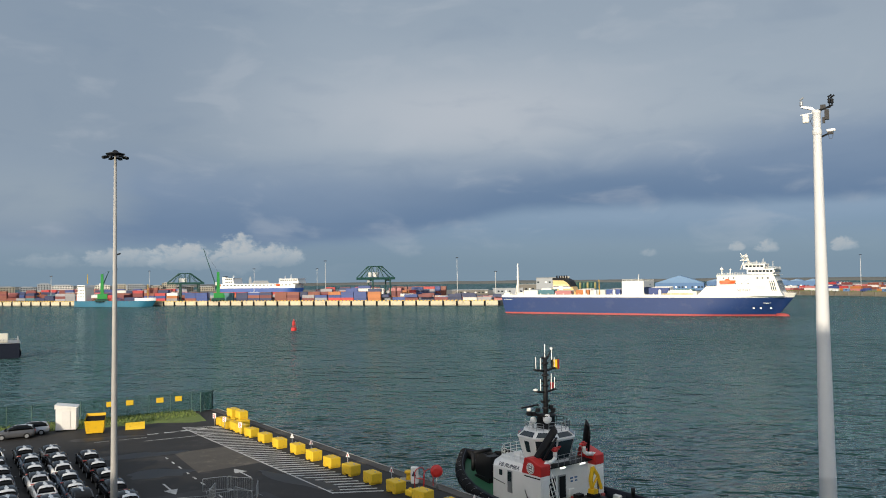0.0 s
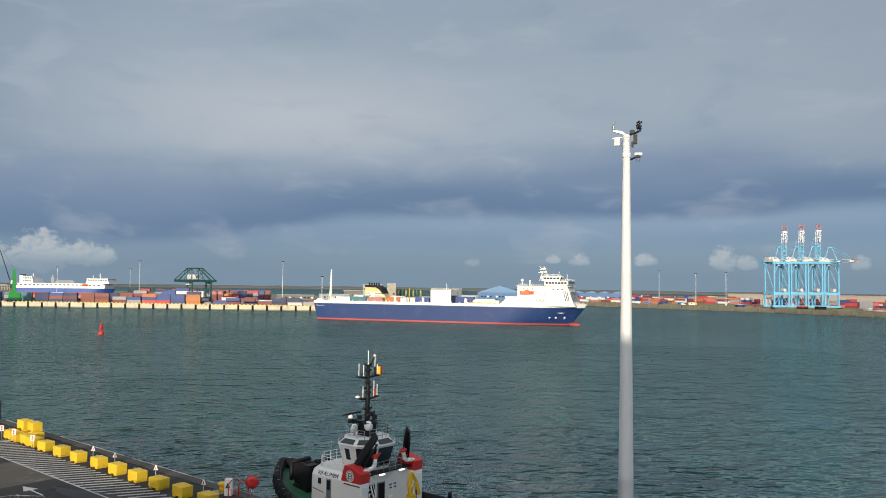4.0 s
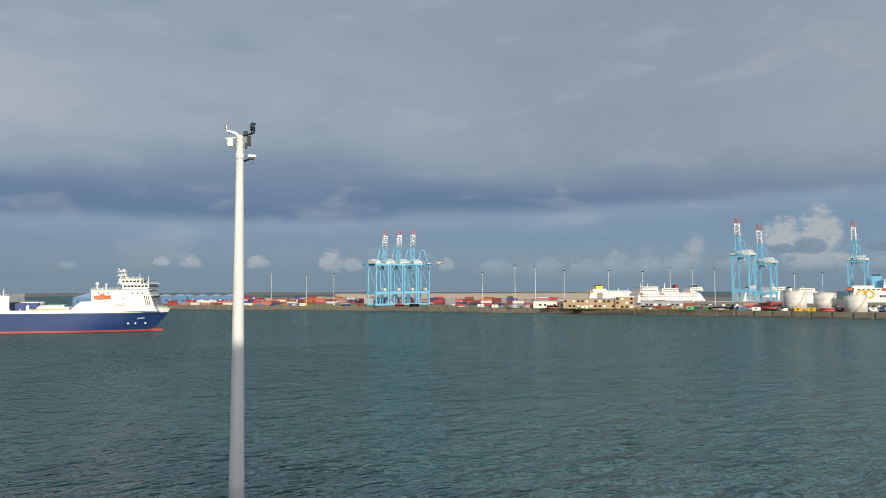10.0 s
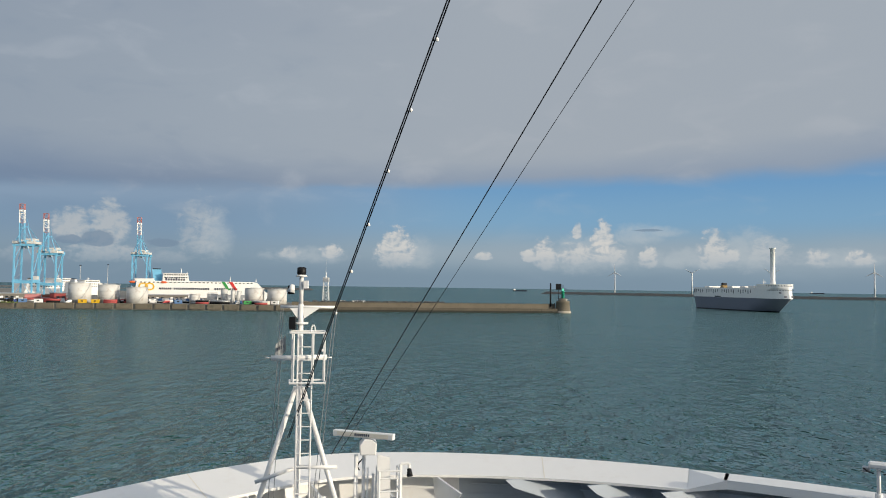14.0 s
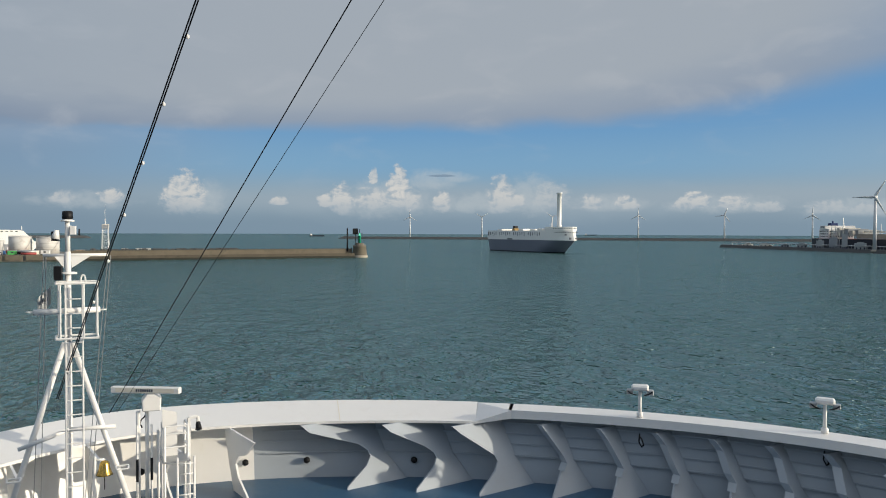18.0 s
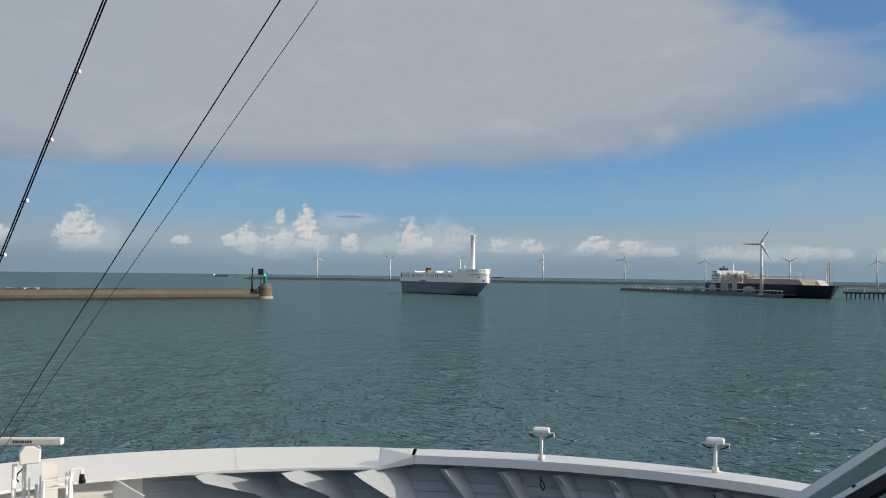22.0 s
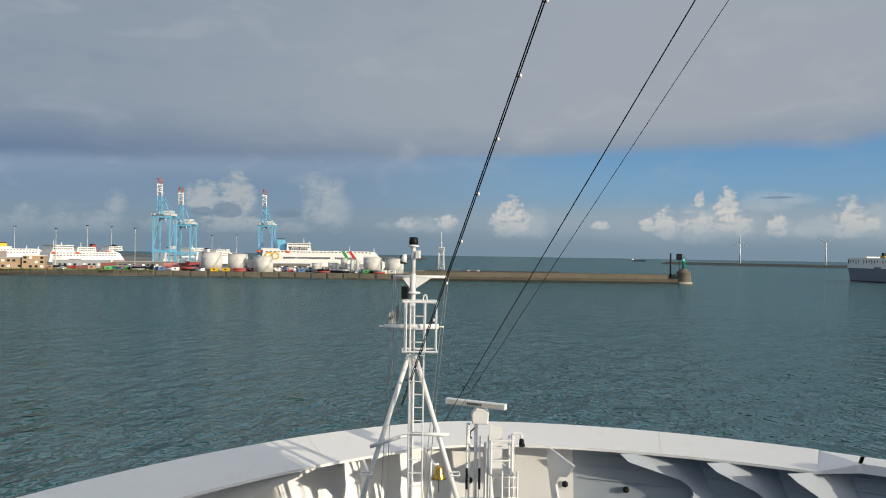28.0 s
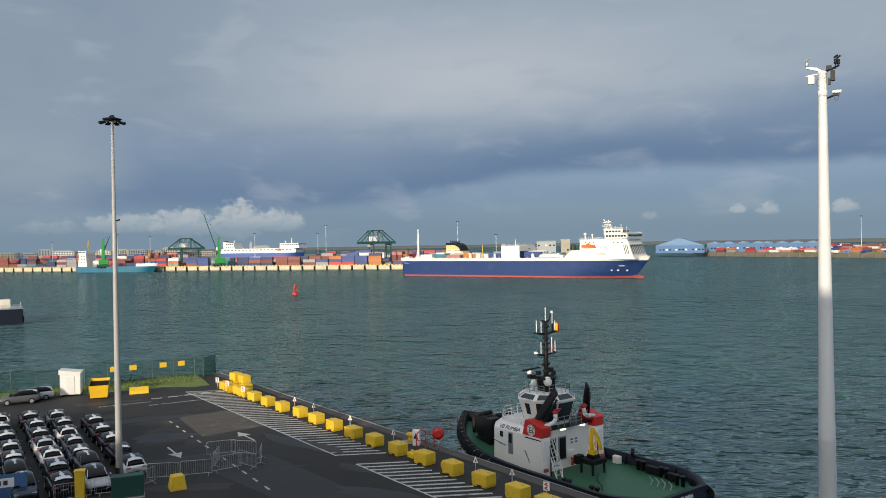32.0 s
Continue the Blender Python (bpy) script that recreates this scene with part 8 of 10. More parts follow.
def sts_crane(az, d, top, portal, turn, lowered=False):
    """Ship-to-shore crane, boom raised or lowered; own +Y points to the water."""
    ob = thing("container_crane", place(compass(az, d, 4.6), turn), "pale blue ship-to-shore crane with its boom " + ("lowered" if lowered else "raised"), "crane", "ship-to-shore cranes")
    z, t = portal - 4.6, top - 4.6
    for x in (-7.5, 7.5):
        for y in (0, -17):
            part("leg", box(B(), x - 0.62, x + 0.62, y - 0.75, y + 0.75, 1.5, z), CRANE_BLUE, ob)
        part("side_beam", box(B(), x - 0.7, x + 0.7, -17, 0, z * 0.30, z * 0.36), CRANE_BLUE, ob)
        part("diagonal", rod(B(), (x, 0, z * 0.36), (x, -17, z), 0.36, n=6), CRANE_BLUE, ob)
        part("knee_brace", rod(B(), (x, 0, z * 0.72), (x * 0.3, 0, z - 1.0), 0.3, n=6), CRANE_BLUE, ob)
        part("portal_brace", rod(B(), (x, 0, 2.6), (x * 0.1, 0, z * 0.29), 0.26, n=6), CRANE_BLUE, ob)
        part("upper_leg", rod(B(), (x, 0, z), (x * 0.22, -2, z + 15), 0.5, 0.4, 6), CRANE_BLUE, ob)
        part("back_stay", rod(B(), (x * 0.35, -2, z + 15), (x * 0.5, -30, z + 1), 0.25, n=5), CRANE_BLUE, ob)
        part("boom_stay", rod(B(), (x * 0.35, -2, z + 15), (x * 0.4, 26, z + 4.0) if lowered else (x * 0.4, 3, z + (t - z) * 0.62), 0.22, n=5), CRANE_BLUE, ob)
    for y in (0, -17):
        part("sill_beam", box(B(), -9, 9, y - 0.8, y + 0.8, 0.8, 2.6), CRANE_BLUE, ob)
        part("portal_beam", box(B(), -8.5, 8.5, y - 0.6, y + 0.6, z * 0.29, z * 0.345), CRANE_BLUE, ob)
        part("top_beam", box(B(), -9, 9, y - 0.8, y + 0.8, z - 2, z), CRANE_BLUE, ob)
        for x in (-7.5, 7.5):
            part("bogie", box(B(), x - 3.5, x + 3.5, y - 0.6, y + 0.6, 0.0, 0.9), BLACK, ob)
    g = B()
    for x in (-2.2, 2.2):
        box(g, x - 0.6, x + 0.6, -40, 2, z, z + 2.2)
    part("main_girder", g, CRANE_BLUE, ob)
    part("machinery_house", box(B(), -4, 4, -24, -14, z + 2.2, z + 5.4), TANK_WHITE, ob, bevel=0.3)
    part("walkway", box(B(), -9, 9, -16, 1.5, z + 0.1, z + 2.4), TANK_WHITE, ob, bevel=0.1)
    st = B()
    for k in range(6):
        x = -7.5 if k % 2 else 7.5
        rod(st, (x, -1, z * (0.36 + 0.1 * k)), (x, -15, z * (0.46 + 0.1 * k)), 0.16, n=4)
        box(st, x - 0.9, x + 0.9, -2.4, -0.6, z * (0.38 + 0.1 * k), z * (0.38 + 0.1 * k) + 0.3)
    part("stair", st, STEEL, ob)
    part("cable_reel", rod(B(), (8.2, -3, z * 0.2), (9.0, -3, z * 0.2), 2.2, n=14), STEEL, ob)
    part("control_house", box(B(), -9.4, -6.0, -12, -6, z * 0.36, z * 0.36 + 3), TANK_WHITE, ob, bevel=0.1)
    part("trolley_cab", box(B(), -1.5, 1.5, -8, -4, z - 4, z - 1), WHITE, ob, bevel=0.2)
    # raised boom, its outer end painted red and white
    b, tip, band = B(), B(), B()
    zb, zt = z + 1.5, t
    for x in (-1.9, 1.9):
        for dy in (0, 2.4):
            rod(b, (x, 3 + dy, zb), (x, 4.2 + dy, zb + (zt - zb) * 0.5), 0.34, n=5)
            rod(band, (x, 4.2 + dy, zb + (zt - zb) * 0.5), (x, 5.0 + dy, zb + (zt - zb) * 0.84), 0.28, n=5)
            rod(tip, (x, 5.0 + dy, zb + (zt - zb) * 0.84), (x, 5.4 + dy, zt), 0.3, n=5)
    n = 8
    for k in range(n + 1):
        w = zb + (zt - zb) * k / n
        tgt = b if k < n * 0.5 else (tip if k in (4, 7, 8) else band)
        y = 3 + 2.4 * k / n
        for dy in (0, 2.4):
            rod(tgt, (-1.9, y + dy, w), (1.9, y + dy, w), 0.26, n=4)
        if k < n:
            rod(tgt, (-1.9, y, w), (1.9, y + 2.4, w + (zt - zb) / n), 0.22, n=4)
    box(band, -2.1, 2.1, 4.6, 7.2, zb + (zt - zb) * 0.80, zb + (zt - zb) * 0.84)
    if lowered:
        # swing the whole boom down about its hinge
        swing = Matrix.Translation((0, 3, zb)) @ Matrix.Rotation(radians(-86), 4, "X") @ Matrix.Translation((0, -3, -zb))
        for lattice in (b, tip, band):
            lattice.transform(swing)
    part("boom", b, CRANE_BLUE, ob)
    part("boom_tip", tip, FADED_RED, ob, "faded red end of the boom")
    part("boom_band", band, WHITE, ob)
    part("apex_frame", box(B(), -1.9, 1.9, -2.6, -1.4, z + 14.4, z + 15.4), CRANE_BLUE, ob)
    for k in range(4):
        part("deck_gear", box(B(), -7 + k * 3.6, -5.0 + k * 3.6, -15 + k * 2.0, -12 + k * 2.0, z + 2.4, z + 3.6 + 0.7 * (k % 2)), TANK_WHITE if k % 2 else CRANE_BLUE, ob, bevel=0.1)


for az, d, top, portal, turn in ((36.55, 826, 85, 50.0, 186), (37.60, 838, 86.5, 50.5, 186), (38.62, 850, 88, 51, 186), (39.60, 862, 88, 51, 186), (62.2, 760, 87.0, 53.0, 262), (63.6, 790, 82, 46.5, 262), (69.3, 890, 90, 50.5, 262)):
    sts_crane(az, d, top, portal, turn, 39 < az < 40)


def tank(az, d, r, top, rust):
    ob = thing("storage_tank", pose(*compass(az, d, 4.6)), "white cylindrical storage tank" + (" streaked with rust" if rust else "") + " on the far quay", "storage tank", "storage tanks")
    h = top - 4.6
    part("shell", lathe(B(), [(r, 0), (r, h)], 32), TANK_WHITE, ob)
    part("roof", lathe(B(), [(r, h), (r * 0.55, h + r * 0.04), (0.3, h + r * 0.06)], 32), TANK_WHITE, ob)
    for z in (h * 0.33, h * 0.66, h):
        part("wind_girder", lathe(B(), [(r, z - 0.12), (r + 0.22, z - 0.12), (r + 0.22, z + 0.12), (r, z + 0.12)], 32), TANK_WHITE, ob)
    part("roof_rail", path_rod(B(), [(r * math.cos(k * math.tau / 20), r * math.sin(k * math.tau / 20), h + 1.0) for k in range(21)], 0.06, 4), STEEL, ob)
    st = B()
    pts = []
    for k in range(24):
        a = math.pi * 1.1 + k * 0.05
        pts.append(((r + 0.5) * math.cos(a), (r + 0.5) * math.sin(a), h * k / 23))
    path_rod(st, pts, 0.15, 4)
    part("stair", st, STEEL, ob)


for az, d, r, top in ((65.6, 668, 8.4, 20.0), (67.4, 668, 8.1, 18.8), (69.2, 655, 8.0, 17.0), (77.1, 655, 7.8, 17.4), (78.7, 652, 7.9, 16.6), (73.0, 660, 4.2, 12.0), (74.2, 660, 4.2, 12.5), (75.0, 650, 2.6, 16.5), (75.6, 640, 1.7, 15.6), (76.0, 640, 1.7, 15.0)):
    tank(az, d, r, top, r > 7)


def low_building(az, d, w, dep, h, wall, roof, label, cat="warehouse", floors=1, turn=None, gable=False, z=4.6):
    ob = thing("warehouse" if cat == "warehouse" else "office_building", place(compass(az, d, z), az if turn is None else turn), label, cat, "far shore buildings")
    body = part("wall", box(B(), -w / 2, w / 2, 0, dep, 0, h), wall, ob)
    if gable:
        n = 1 if gable == "one" else max(1, round(w / 18))
        s = w / n
        for k in range(n):
            x = -w / 2 + k * s
            part("roof", side_prism(B(), [(x, h), (x + s, h), (x + s / 2, h + s * 0.16)], -0.6, dep + 0.6), roof, ob)
    else:
        part("roof", box(B(), -w / 2 - 0.5, w / 2 + 0.5, -0.5, dep + 0.5, h, h + 0.6), roof, ob)
    n = max(2, int(w / 3.8))
    for f in range(floors):
        zz = h * (f + 0.35) / floors
        for k in range(n):
            x = -w / 2 + (k + 0.5) * w / n
            if (k * 7 + f * 3) % 5 != 0:
                part("window", box(B(), x - 1.1, x + 1.1, -0.15, 0.05, zz, zz + min(1.8, h * 0.3)), DARK_GLASS if (k + f) % 3 else WHITE, body)
    return ob


SANDY = paint("sandy_render", (0.27, 0.24, 0.21), 0.85, vary=0.12, scale=0.05)
SAND_BRICK = paint("sand_brick", (0.40, 0.27, 0.17), 0.85, vary=0.15, scale=0.2, grime=(0.30, 0.22, 0.15), grime_amount=0.4)
low_building(52.4, 704, 62, 22, 8.6, SAND_BRICK, GREY_ROOF, "sand-coloured brick office building on the far quay", "office building", 2, 62)
low_building(54.3, 698, 16, 16, 10.5, SAND_BRICK, CREAM, "sand-coloured brick annex on the far quay", "office building", 3, 62)
low_building(48.6, 724, 22, 20, 6.4, CREAM, GREY_ROOF, "white flat-roofed store on the far quay", "warehouse", 1, 55)
BLUE_ROOF = paint("blue_sheet_roof", (0.07, 0.17, 0.32), 0.5, vary=0.1, scale=0.05)
low_building(17.05, 1000, 58, 40, 9.5, SHED_BLUE, BLUE_ROOF, "blue sheet-clad warehouse with a broad blue gable", "warehouse", 1, 21, "one")
low_building(20.8, 1050, 70, 40, 10.5, SHED_BLUE, BLUE_ROOF, "long blue warehouse with low blue roofs", "warehouse", 1, 24, True)
low_building(24.2, 1060, 70, 40, 10.0, SHED_BLUE, BLUE_ROOF, "long blue warehouse with low blue roofs", "warehouse", 1, 28, True)
low_building(7.6, 900, 22, 20, 17.5, GREY_ROOF, CONCRETE, "grey block of plant buildings behind the terminal", "warehouse", 2, 8)
low_building(9.0, 880, 10, 10, 19.0, CONCRETE, GREY_ROOF, "grey concrete plant tower behind the terminal", "warehouse", 1, 8)
low_building(6.4, 950, 30, 20, 10.0, LAND, GREY_ROOF, "low grey plant building behind the terminal", "warehouse", 1, 8)
SILO_GREEN = paint("dull_green_silo", (0.05, 0.13, 0.10), 0.6)
SILO_YELLOW = paint("dull_yellow_silo", (0.30, 0.26, 0.10), 0.6)
for k in range(7):
    a = 9.55 + k * 0.27
    ob = thing("silo_frame", place(compass(a, 905, 4.2), a), "green and yellow framed silo behind the terminal", "silo", "framed silos")
    part("shell", lathe(B(), [(1.3, 5), (1.3, 11.5), (0.4, 12.6)], 12), SILO_GREEN if k % 2 else SILO_YELLOW, ob)
    for x in (-1.9, 1.9):
        part("leg", rod(B(), (x, -1.8, 0), (x, -1.8, 13.0), 0.3, n=5), CRANE_GREEN, ob)
    part("cap", box(B(), -2.1, 2.1, -2.1, 2.1, 13.0, 13.7), CRANE_GREEN, ob)
for az, d, w, h in ((44.0, 1100, 160, 11.0), (37.0, 1250, 170, 10.5), (49.5, 1050, 120, 11.8)):
    low_building(az, d, w, 30, h, SANDY, SANDY, "long low pale wall of a store beyond the yard", "warehouse", 0)
for az, d, w, h in ((-2.4, 840, 26, 5), (2.0, 860, 40, 5), (4.8, 880, 34, 6)):
    low_building(az, d, w, 24, h, random.choice((GREY_ROOF, LAND, BRICK)), GREY_ROOF, "low store building behind the terminal", "warehouse", 1)


def scrap_and_yard():
    """Small stuff along the right shore: sheds, vans, pipes, heaps."""
    random.seed(77)
    for k in range(120):
        az = random.uniform(26, 80) if k < 60 else random.uniform(53, 78)
        shore = 880 - (az - 28) * 8.4 if az < 50 else 690 - (az - 50) * 2.6
        p = compass(az, shore + random.uniform(6, 26 if az < 53 else 60), 4.6)
        kind = random.random()
        if kind < 0.4:
            ob = thing("parked_van", place(p, random.uniform(0, 360)), "pale van parked on the far quay", "van", "vans on the far quay")
            c = random.choice((WHITE, WHITE, BOX_PAINTS[0], BOX_PAINTS[8], GREY_ROOF))
            part("body", side_prism(B(), [(-2.6, 0.4), (2.6, 0.4), (2.5, 1.3), (1.7, 1.5), (1.2, 2.3), (-2.6, 2.4)], -1.0, 1.0), c, ob)
            part("windscreen", side_prism(B(), [(1.75, 1.45), (1.78, 1.5), (1.3, 2.2), (1.25, 2.15)], -0.9, 0.9), DARK_GLASS, ob)
            for x in (-1.7, 1.6):
                for s in (-1, 1):
                    part("wheel", rod(B(), (x, s * 0.8, 0.38), (x, s * 1.02, 0.38), 0.38, n=8), RUBBER, ob)
        elif kind < 0.7:
            ob = thing("site_cabin", place(p, az + random.uniform(-15, 15)), "small site cabin on the far quay", "cabin", "cabins on the far quay")
            c = random.choice((WHITE, CREAM, LIME, YELLOW_STEEL, SHED_BLUE, BRICK))
            part("body", box(B(), -3, 3, -1.3, 1.3, 0.2, 2.9), c, ob, bevel=0.05)
            part("roof", box(B(), -3.1, 3.1, -1.4, 1.4, 2.9, 3.1), GREY_ROOF, ob)
            part("skid", box(B(), -3, 3, -1.1, 1.1, 0, 0.2), BLACK, ob)
            part("window", box(B(), -1.0, 0.6, -1.36, -1.28, 1.2, 2.2), DARK_GLASS, ob)
        else:
            ob = thing("pipe_stack", place(p, az + 90), "stack of large dark pipes on the far quay", "pipes", "pipe stacks")
            for x, z in ((-1.6, 0.8), (0, 0.8), (1.6, 0.8), (-0.8, 2.2), (0.8, 2.2)):
                part("pipe", rod(B(), (x, -5, z), (x, 5, z), 0.8, n=10), random.choice((RUBBER, BOOT_RED, STEEL)), ob)
    # scrub on the right shore
    bm = B()
    for k in range(2400):
        az = random.uniform(24, 62)
        shore = 900 - (az - 28) * 8.8 if az < 50 else 690 - (az - 50) * 2.6
        p = compass(az, shore + random.uniform(3, 14), 4.6)
        h, w = random.uniform(0.4, 1.5), random.uniform(0.3, 0.9)
        a = random.uniform(0, math.tau)
        t = Vector((math.cos(a), math.sin(a), 0)) * w
        bm.faces.new([bm.verts.new(p + v) for v in (-t, t, Vector((0, 0, h)) + t * 0.3)])
    tagged(part("shore_scrub", bm, GRASS), "low scrub along the far quay", "grass", kind="stuff")


scrap_and_yard()


def shore_yard():
    """Stores, box rows and parked trailers between the brick offices and the tanks."""
    for az, d, w, dep, h, wall, label in ((57.2, 742, 46, 18, 6.0, GREY_ROOF, "long low grey store on the far quay"), (61.2, 748, 54, 18, 5.4, LAND, "long low brown store on the far quay"), (50.6, 738, 40, 16, 5.0, TANK_WHITE, "pale flat store behind the brick offices"), (64.3, 705, 12, 10, 6.5, BOOT_RED, "red-brown gate building on the far quay"), (71.0, 735, 40, 14, 5.0, LAND, "low brown shed behind the tanks"), (75.4, 715, 30, 12, 5.5, GREY_ROOF, "low grey shed behind the tanks")):
        low_building(az, d, w, dep, h, wall, GREY_ROOF, label, "warehouse", 1)
    random.seed(41)
    az = 54.8
    while az < 66.0:
        d = 716 + random.uniform(-4, 10)
        for z in range(random.choice((1, 1, 2))):
            put_container(random.choice((2, 8, 4, 6, 9, 5, 1, 2)), compass(az, d, 4.6 + 2.6 * z), -az + random.choice((0, 0, 6)))
        az += math.degrees(12.6 / d) * random.choice((1.0, 1.0, 1.5, 2.2))
    for k in range(26):
        az = 70.0 + k * 0.13 + random.uniform(-0.02, 0.02)
        p = compass(az, 668 + 5 * (k % 3), 4.6)
        ob = thing("parked_trailer", place(p, az + 40), "grey flat trailer parked in a row on the far quay", "trailer", "trailer rows")
        part("bed", box(B(), -1.2, 1.2, -5, 5, 1.0, 1.5), STEEL, ob)
        part("headboard", box(B(), -1.2, 1.2, 4.6, 5, 1.5, 3.4), random.choice((SHED_BLUE, GREY_ROOF, WHITE)), ob)
        part("axle", rod(B(), (-1.1, -3.6, 0.5), (1.1, -3.6, 0.5), 0.5, n=8), RUBBER, ob)
        part("landing_leg", box(B(), -0.8, 0.8, 3.0, 3.2, 0, 1.0), STEEL, ob)
    for k in range(5):
        p = compass(60.3 + k * 0.42, 684, 4.6)
        ob = thing("scrap_heap", pose(p.x, p.y, p.z), "dark rounded heap of scrap on the far quay", "heap", "scrap heaps")
        part("heap", lathe(B(), [(3.2, 0), (2.9, 1.4), (1.8, 2.6), (0.4, 3.0)], 11), RUBBER, ob)
        part("edging", box(B(), -3.4, 3.4, -3.6, -3.2, 0, 0.8), CONCRETE, ob)


shore_yard()


def mole_head():
    c = compass(99.7, 660)
    ob = thing("harbour_light", pose(c.x, c.y, 0), "round concrete mole head with a green harbour light", "lighthouse")
    part("base", lathe(B(), [(6.6, -2), (6.2, 2.0), (5.6, 8.5), (5.7, 8.6), (5.7, 10.2), (3.6, 10.3), (3.4, 12.2), (0.5, 12.3)], 24), WET_CONCRETE, ob)
    part("skirt", lathe(B(), [(6.9, -2), (6.9, 1.6), (6.3, 1.8)], 24), CONCRETE, ob)
    part("tower", lathe(B(), [(1.3, 12.2), (1.25, 17.8), (1.6, 17.9), (1.6, 18.4), (0.8, 18.6)], 14), paint("green_light_tower", (0.02, 0.34, 0.20), 0.4), ob, "green light tower")
    part("lantern", lathe(B(), [(0.7, 18.5), (0.7, 20.2), (0.2, 20.8)], 12), lamp_glow("green_lamp", (0.2, 1.0, 0.6), 1.0), ob)
    fr = B()
    rod(fr, (0, 0, 18.4), (0, 0, 24), 0.25)
    rod(fr, (-2.2, 3.5, 20.5), (2.2, -3.0, 20.5), 0.2)
    part("gallery_frame", fr, BLACK, ob)
    part("dayboard", box(B(), -0.3, 0.3, 1.4, 6.0, 19.6, 24.6), BLACK, ob, "black square dayboard")
    part("dayboard_post", rod(B(), (0, 3.6, 10), (0, 3.6, 20), 0.25), BLACK, ob)
    part("mast_post", rod(B(), (0, 10.5, 5), (0, 10.5, 25), 0.7, 0.6), BLACK, ob)
    part("rail", path_rod(B(), [(5.4 * math.cos(k * math.tau / 20), 5.4 * math.sin(k * math.tau / 20), 11.3) for k in range(21)], 0.08, 4), STEEL, ob)
    # lattice radar tower
    p = compass(82.2, 650)
    ob = thing("lattice_tower", pose(p.x, p.y, 4.6), "slender white lattice tower with a radar scanner", "tower")
    for x in (-2.6, 2.6):
        for y in (-2.6, 2.6):
            part("leg", rod(B(), (x, y, 0), (x * 0.7, y * 0.7, 22), 0.2, n=5), WHITE, ob)
    t = B()
    for k in range(8):
        a, b2 = 1 - 0.3 * k / 8, 1 - 0.3 * (k + 1) / 8
        q = [Vector((x * 2.6 * a, y * 2.6 * a, k * 22 / 8)) for x, y in ((-1, -1), (1, -1), (1, 1), (-1, 1))]
        r = [Vector((x * 2.6 * b2, y * 2.6 * b2, (k + 1) * 22 / 8)) for x, y in ((-1, -1), (1, -1), (1, 1), (-1, 1))]
        for j in range(4):
            rod(t, q[j], r[(j + 1) % 4], 0.1, n=4)
            rod(t, r[j], r[(j + 1) % 4], 0.1, n=4)
    part("bracing", t, WHITE, ob)
    part("cabin", box(B(), -0.4, 2.6, -2.4, 2.4, 19, 22.5), CREAM, ob, bevel=0.1)
    part("cabin", box(B(), -2.6, -0.8, -2.4, 2.4, 19, 22), GREY_ROOF, ob, bevel=0.1)
    part("aerial", rod(B(), (-1.8, 0, 22), (-1.8, 0, 38), 0.16, 0.06, 5), WHITE, ob)
    part("scanner_post", rod(B(), (1.4, 0, 22), (1.4, 0, 26.2), 0.2, n=5), WHITE, ob)
    part("scanner", box(B(), -0.8, 3.6, -0.2, 0.2, 26.2, 26.7), WHITE, ob)
    # low huts and a trailer on the mole
    for az, w, c in ((84.6, 11, WHITE), (83.4, 5, CREAM), (80.6, 7, BRICK)):
        p = compass(az, 640 if az > 81 else 628, 5.2 if az > 81 else 4.6)
        ob = thing("mole_hut", place(p, az), "low pale hut on the mole", "hut", "huts on the mole")
        part("body", box(B(), -w / 2, w / 2, -1.3, 1.3, 0, 3.2), c, ob, bevel=0.05)
        part("roof", box(B(), -w / 2 - 0.1, w / 2 + 0.1, -1.4, 1.4, 3.2, 3.4), GREY_ROOF, ob)
    # stones heaped behind the mole
    bm = B()
    random.seed(9)
    for k in range(170):
        a, b2 = Vector((620, 96, 0)), Vector((638, -10, 0))
        p = a.lerp(b2, random.random()) + Vector((random.uniform(2, 7), random.uniform(-1, 1), 7.3))
        s = random.uniform(0.5, 1.3)
        box(bm, -s, s, -s * 0.8, s * 0.8, -s * 0.6, s * 0.6, Matrix.Translation(p) @ Euler((random.random(), random.random(), random.random() * 3)).to_matrix().to_4x4())
    tagged(part("mole_stones", bm, ROCK), "heaped dark stones along the mole's crest", "stones", kind="stuff")
    # the outer breakwater's own mark
    p = compass(80.6, 2300)
    ob = thing("breakwater_beacon", pose(p.x, p.y, 4), "dark beacon post on the far breakwater", "beacon")
    part("post", rod(B(), (0, 0, 0), (0, 0, 20), 2.4, 2.0, 8), BLACK, ob)
    part("base", lathe(B(), [(6, -4), (5, 1), (3, 1.5)], 10), ROCK, ob)


mole_head()


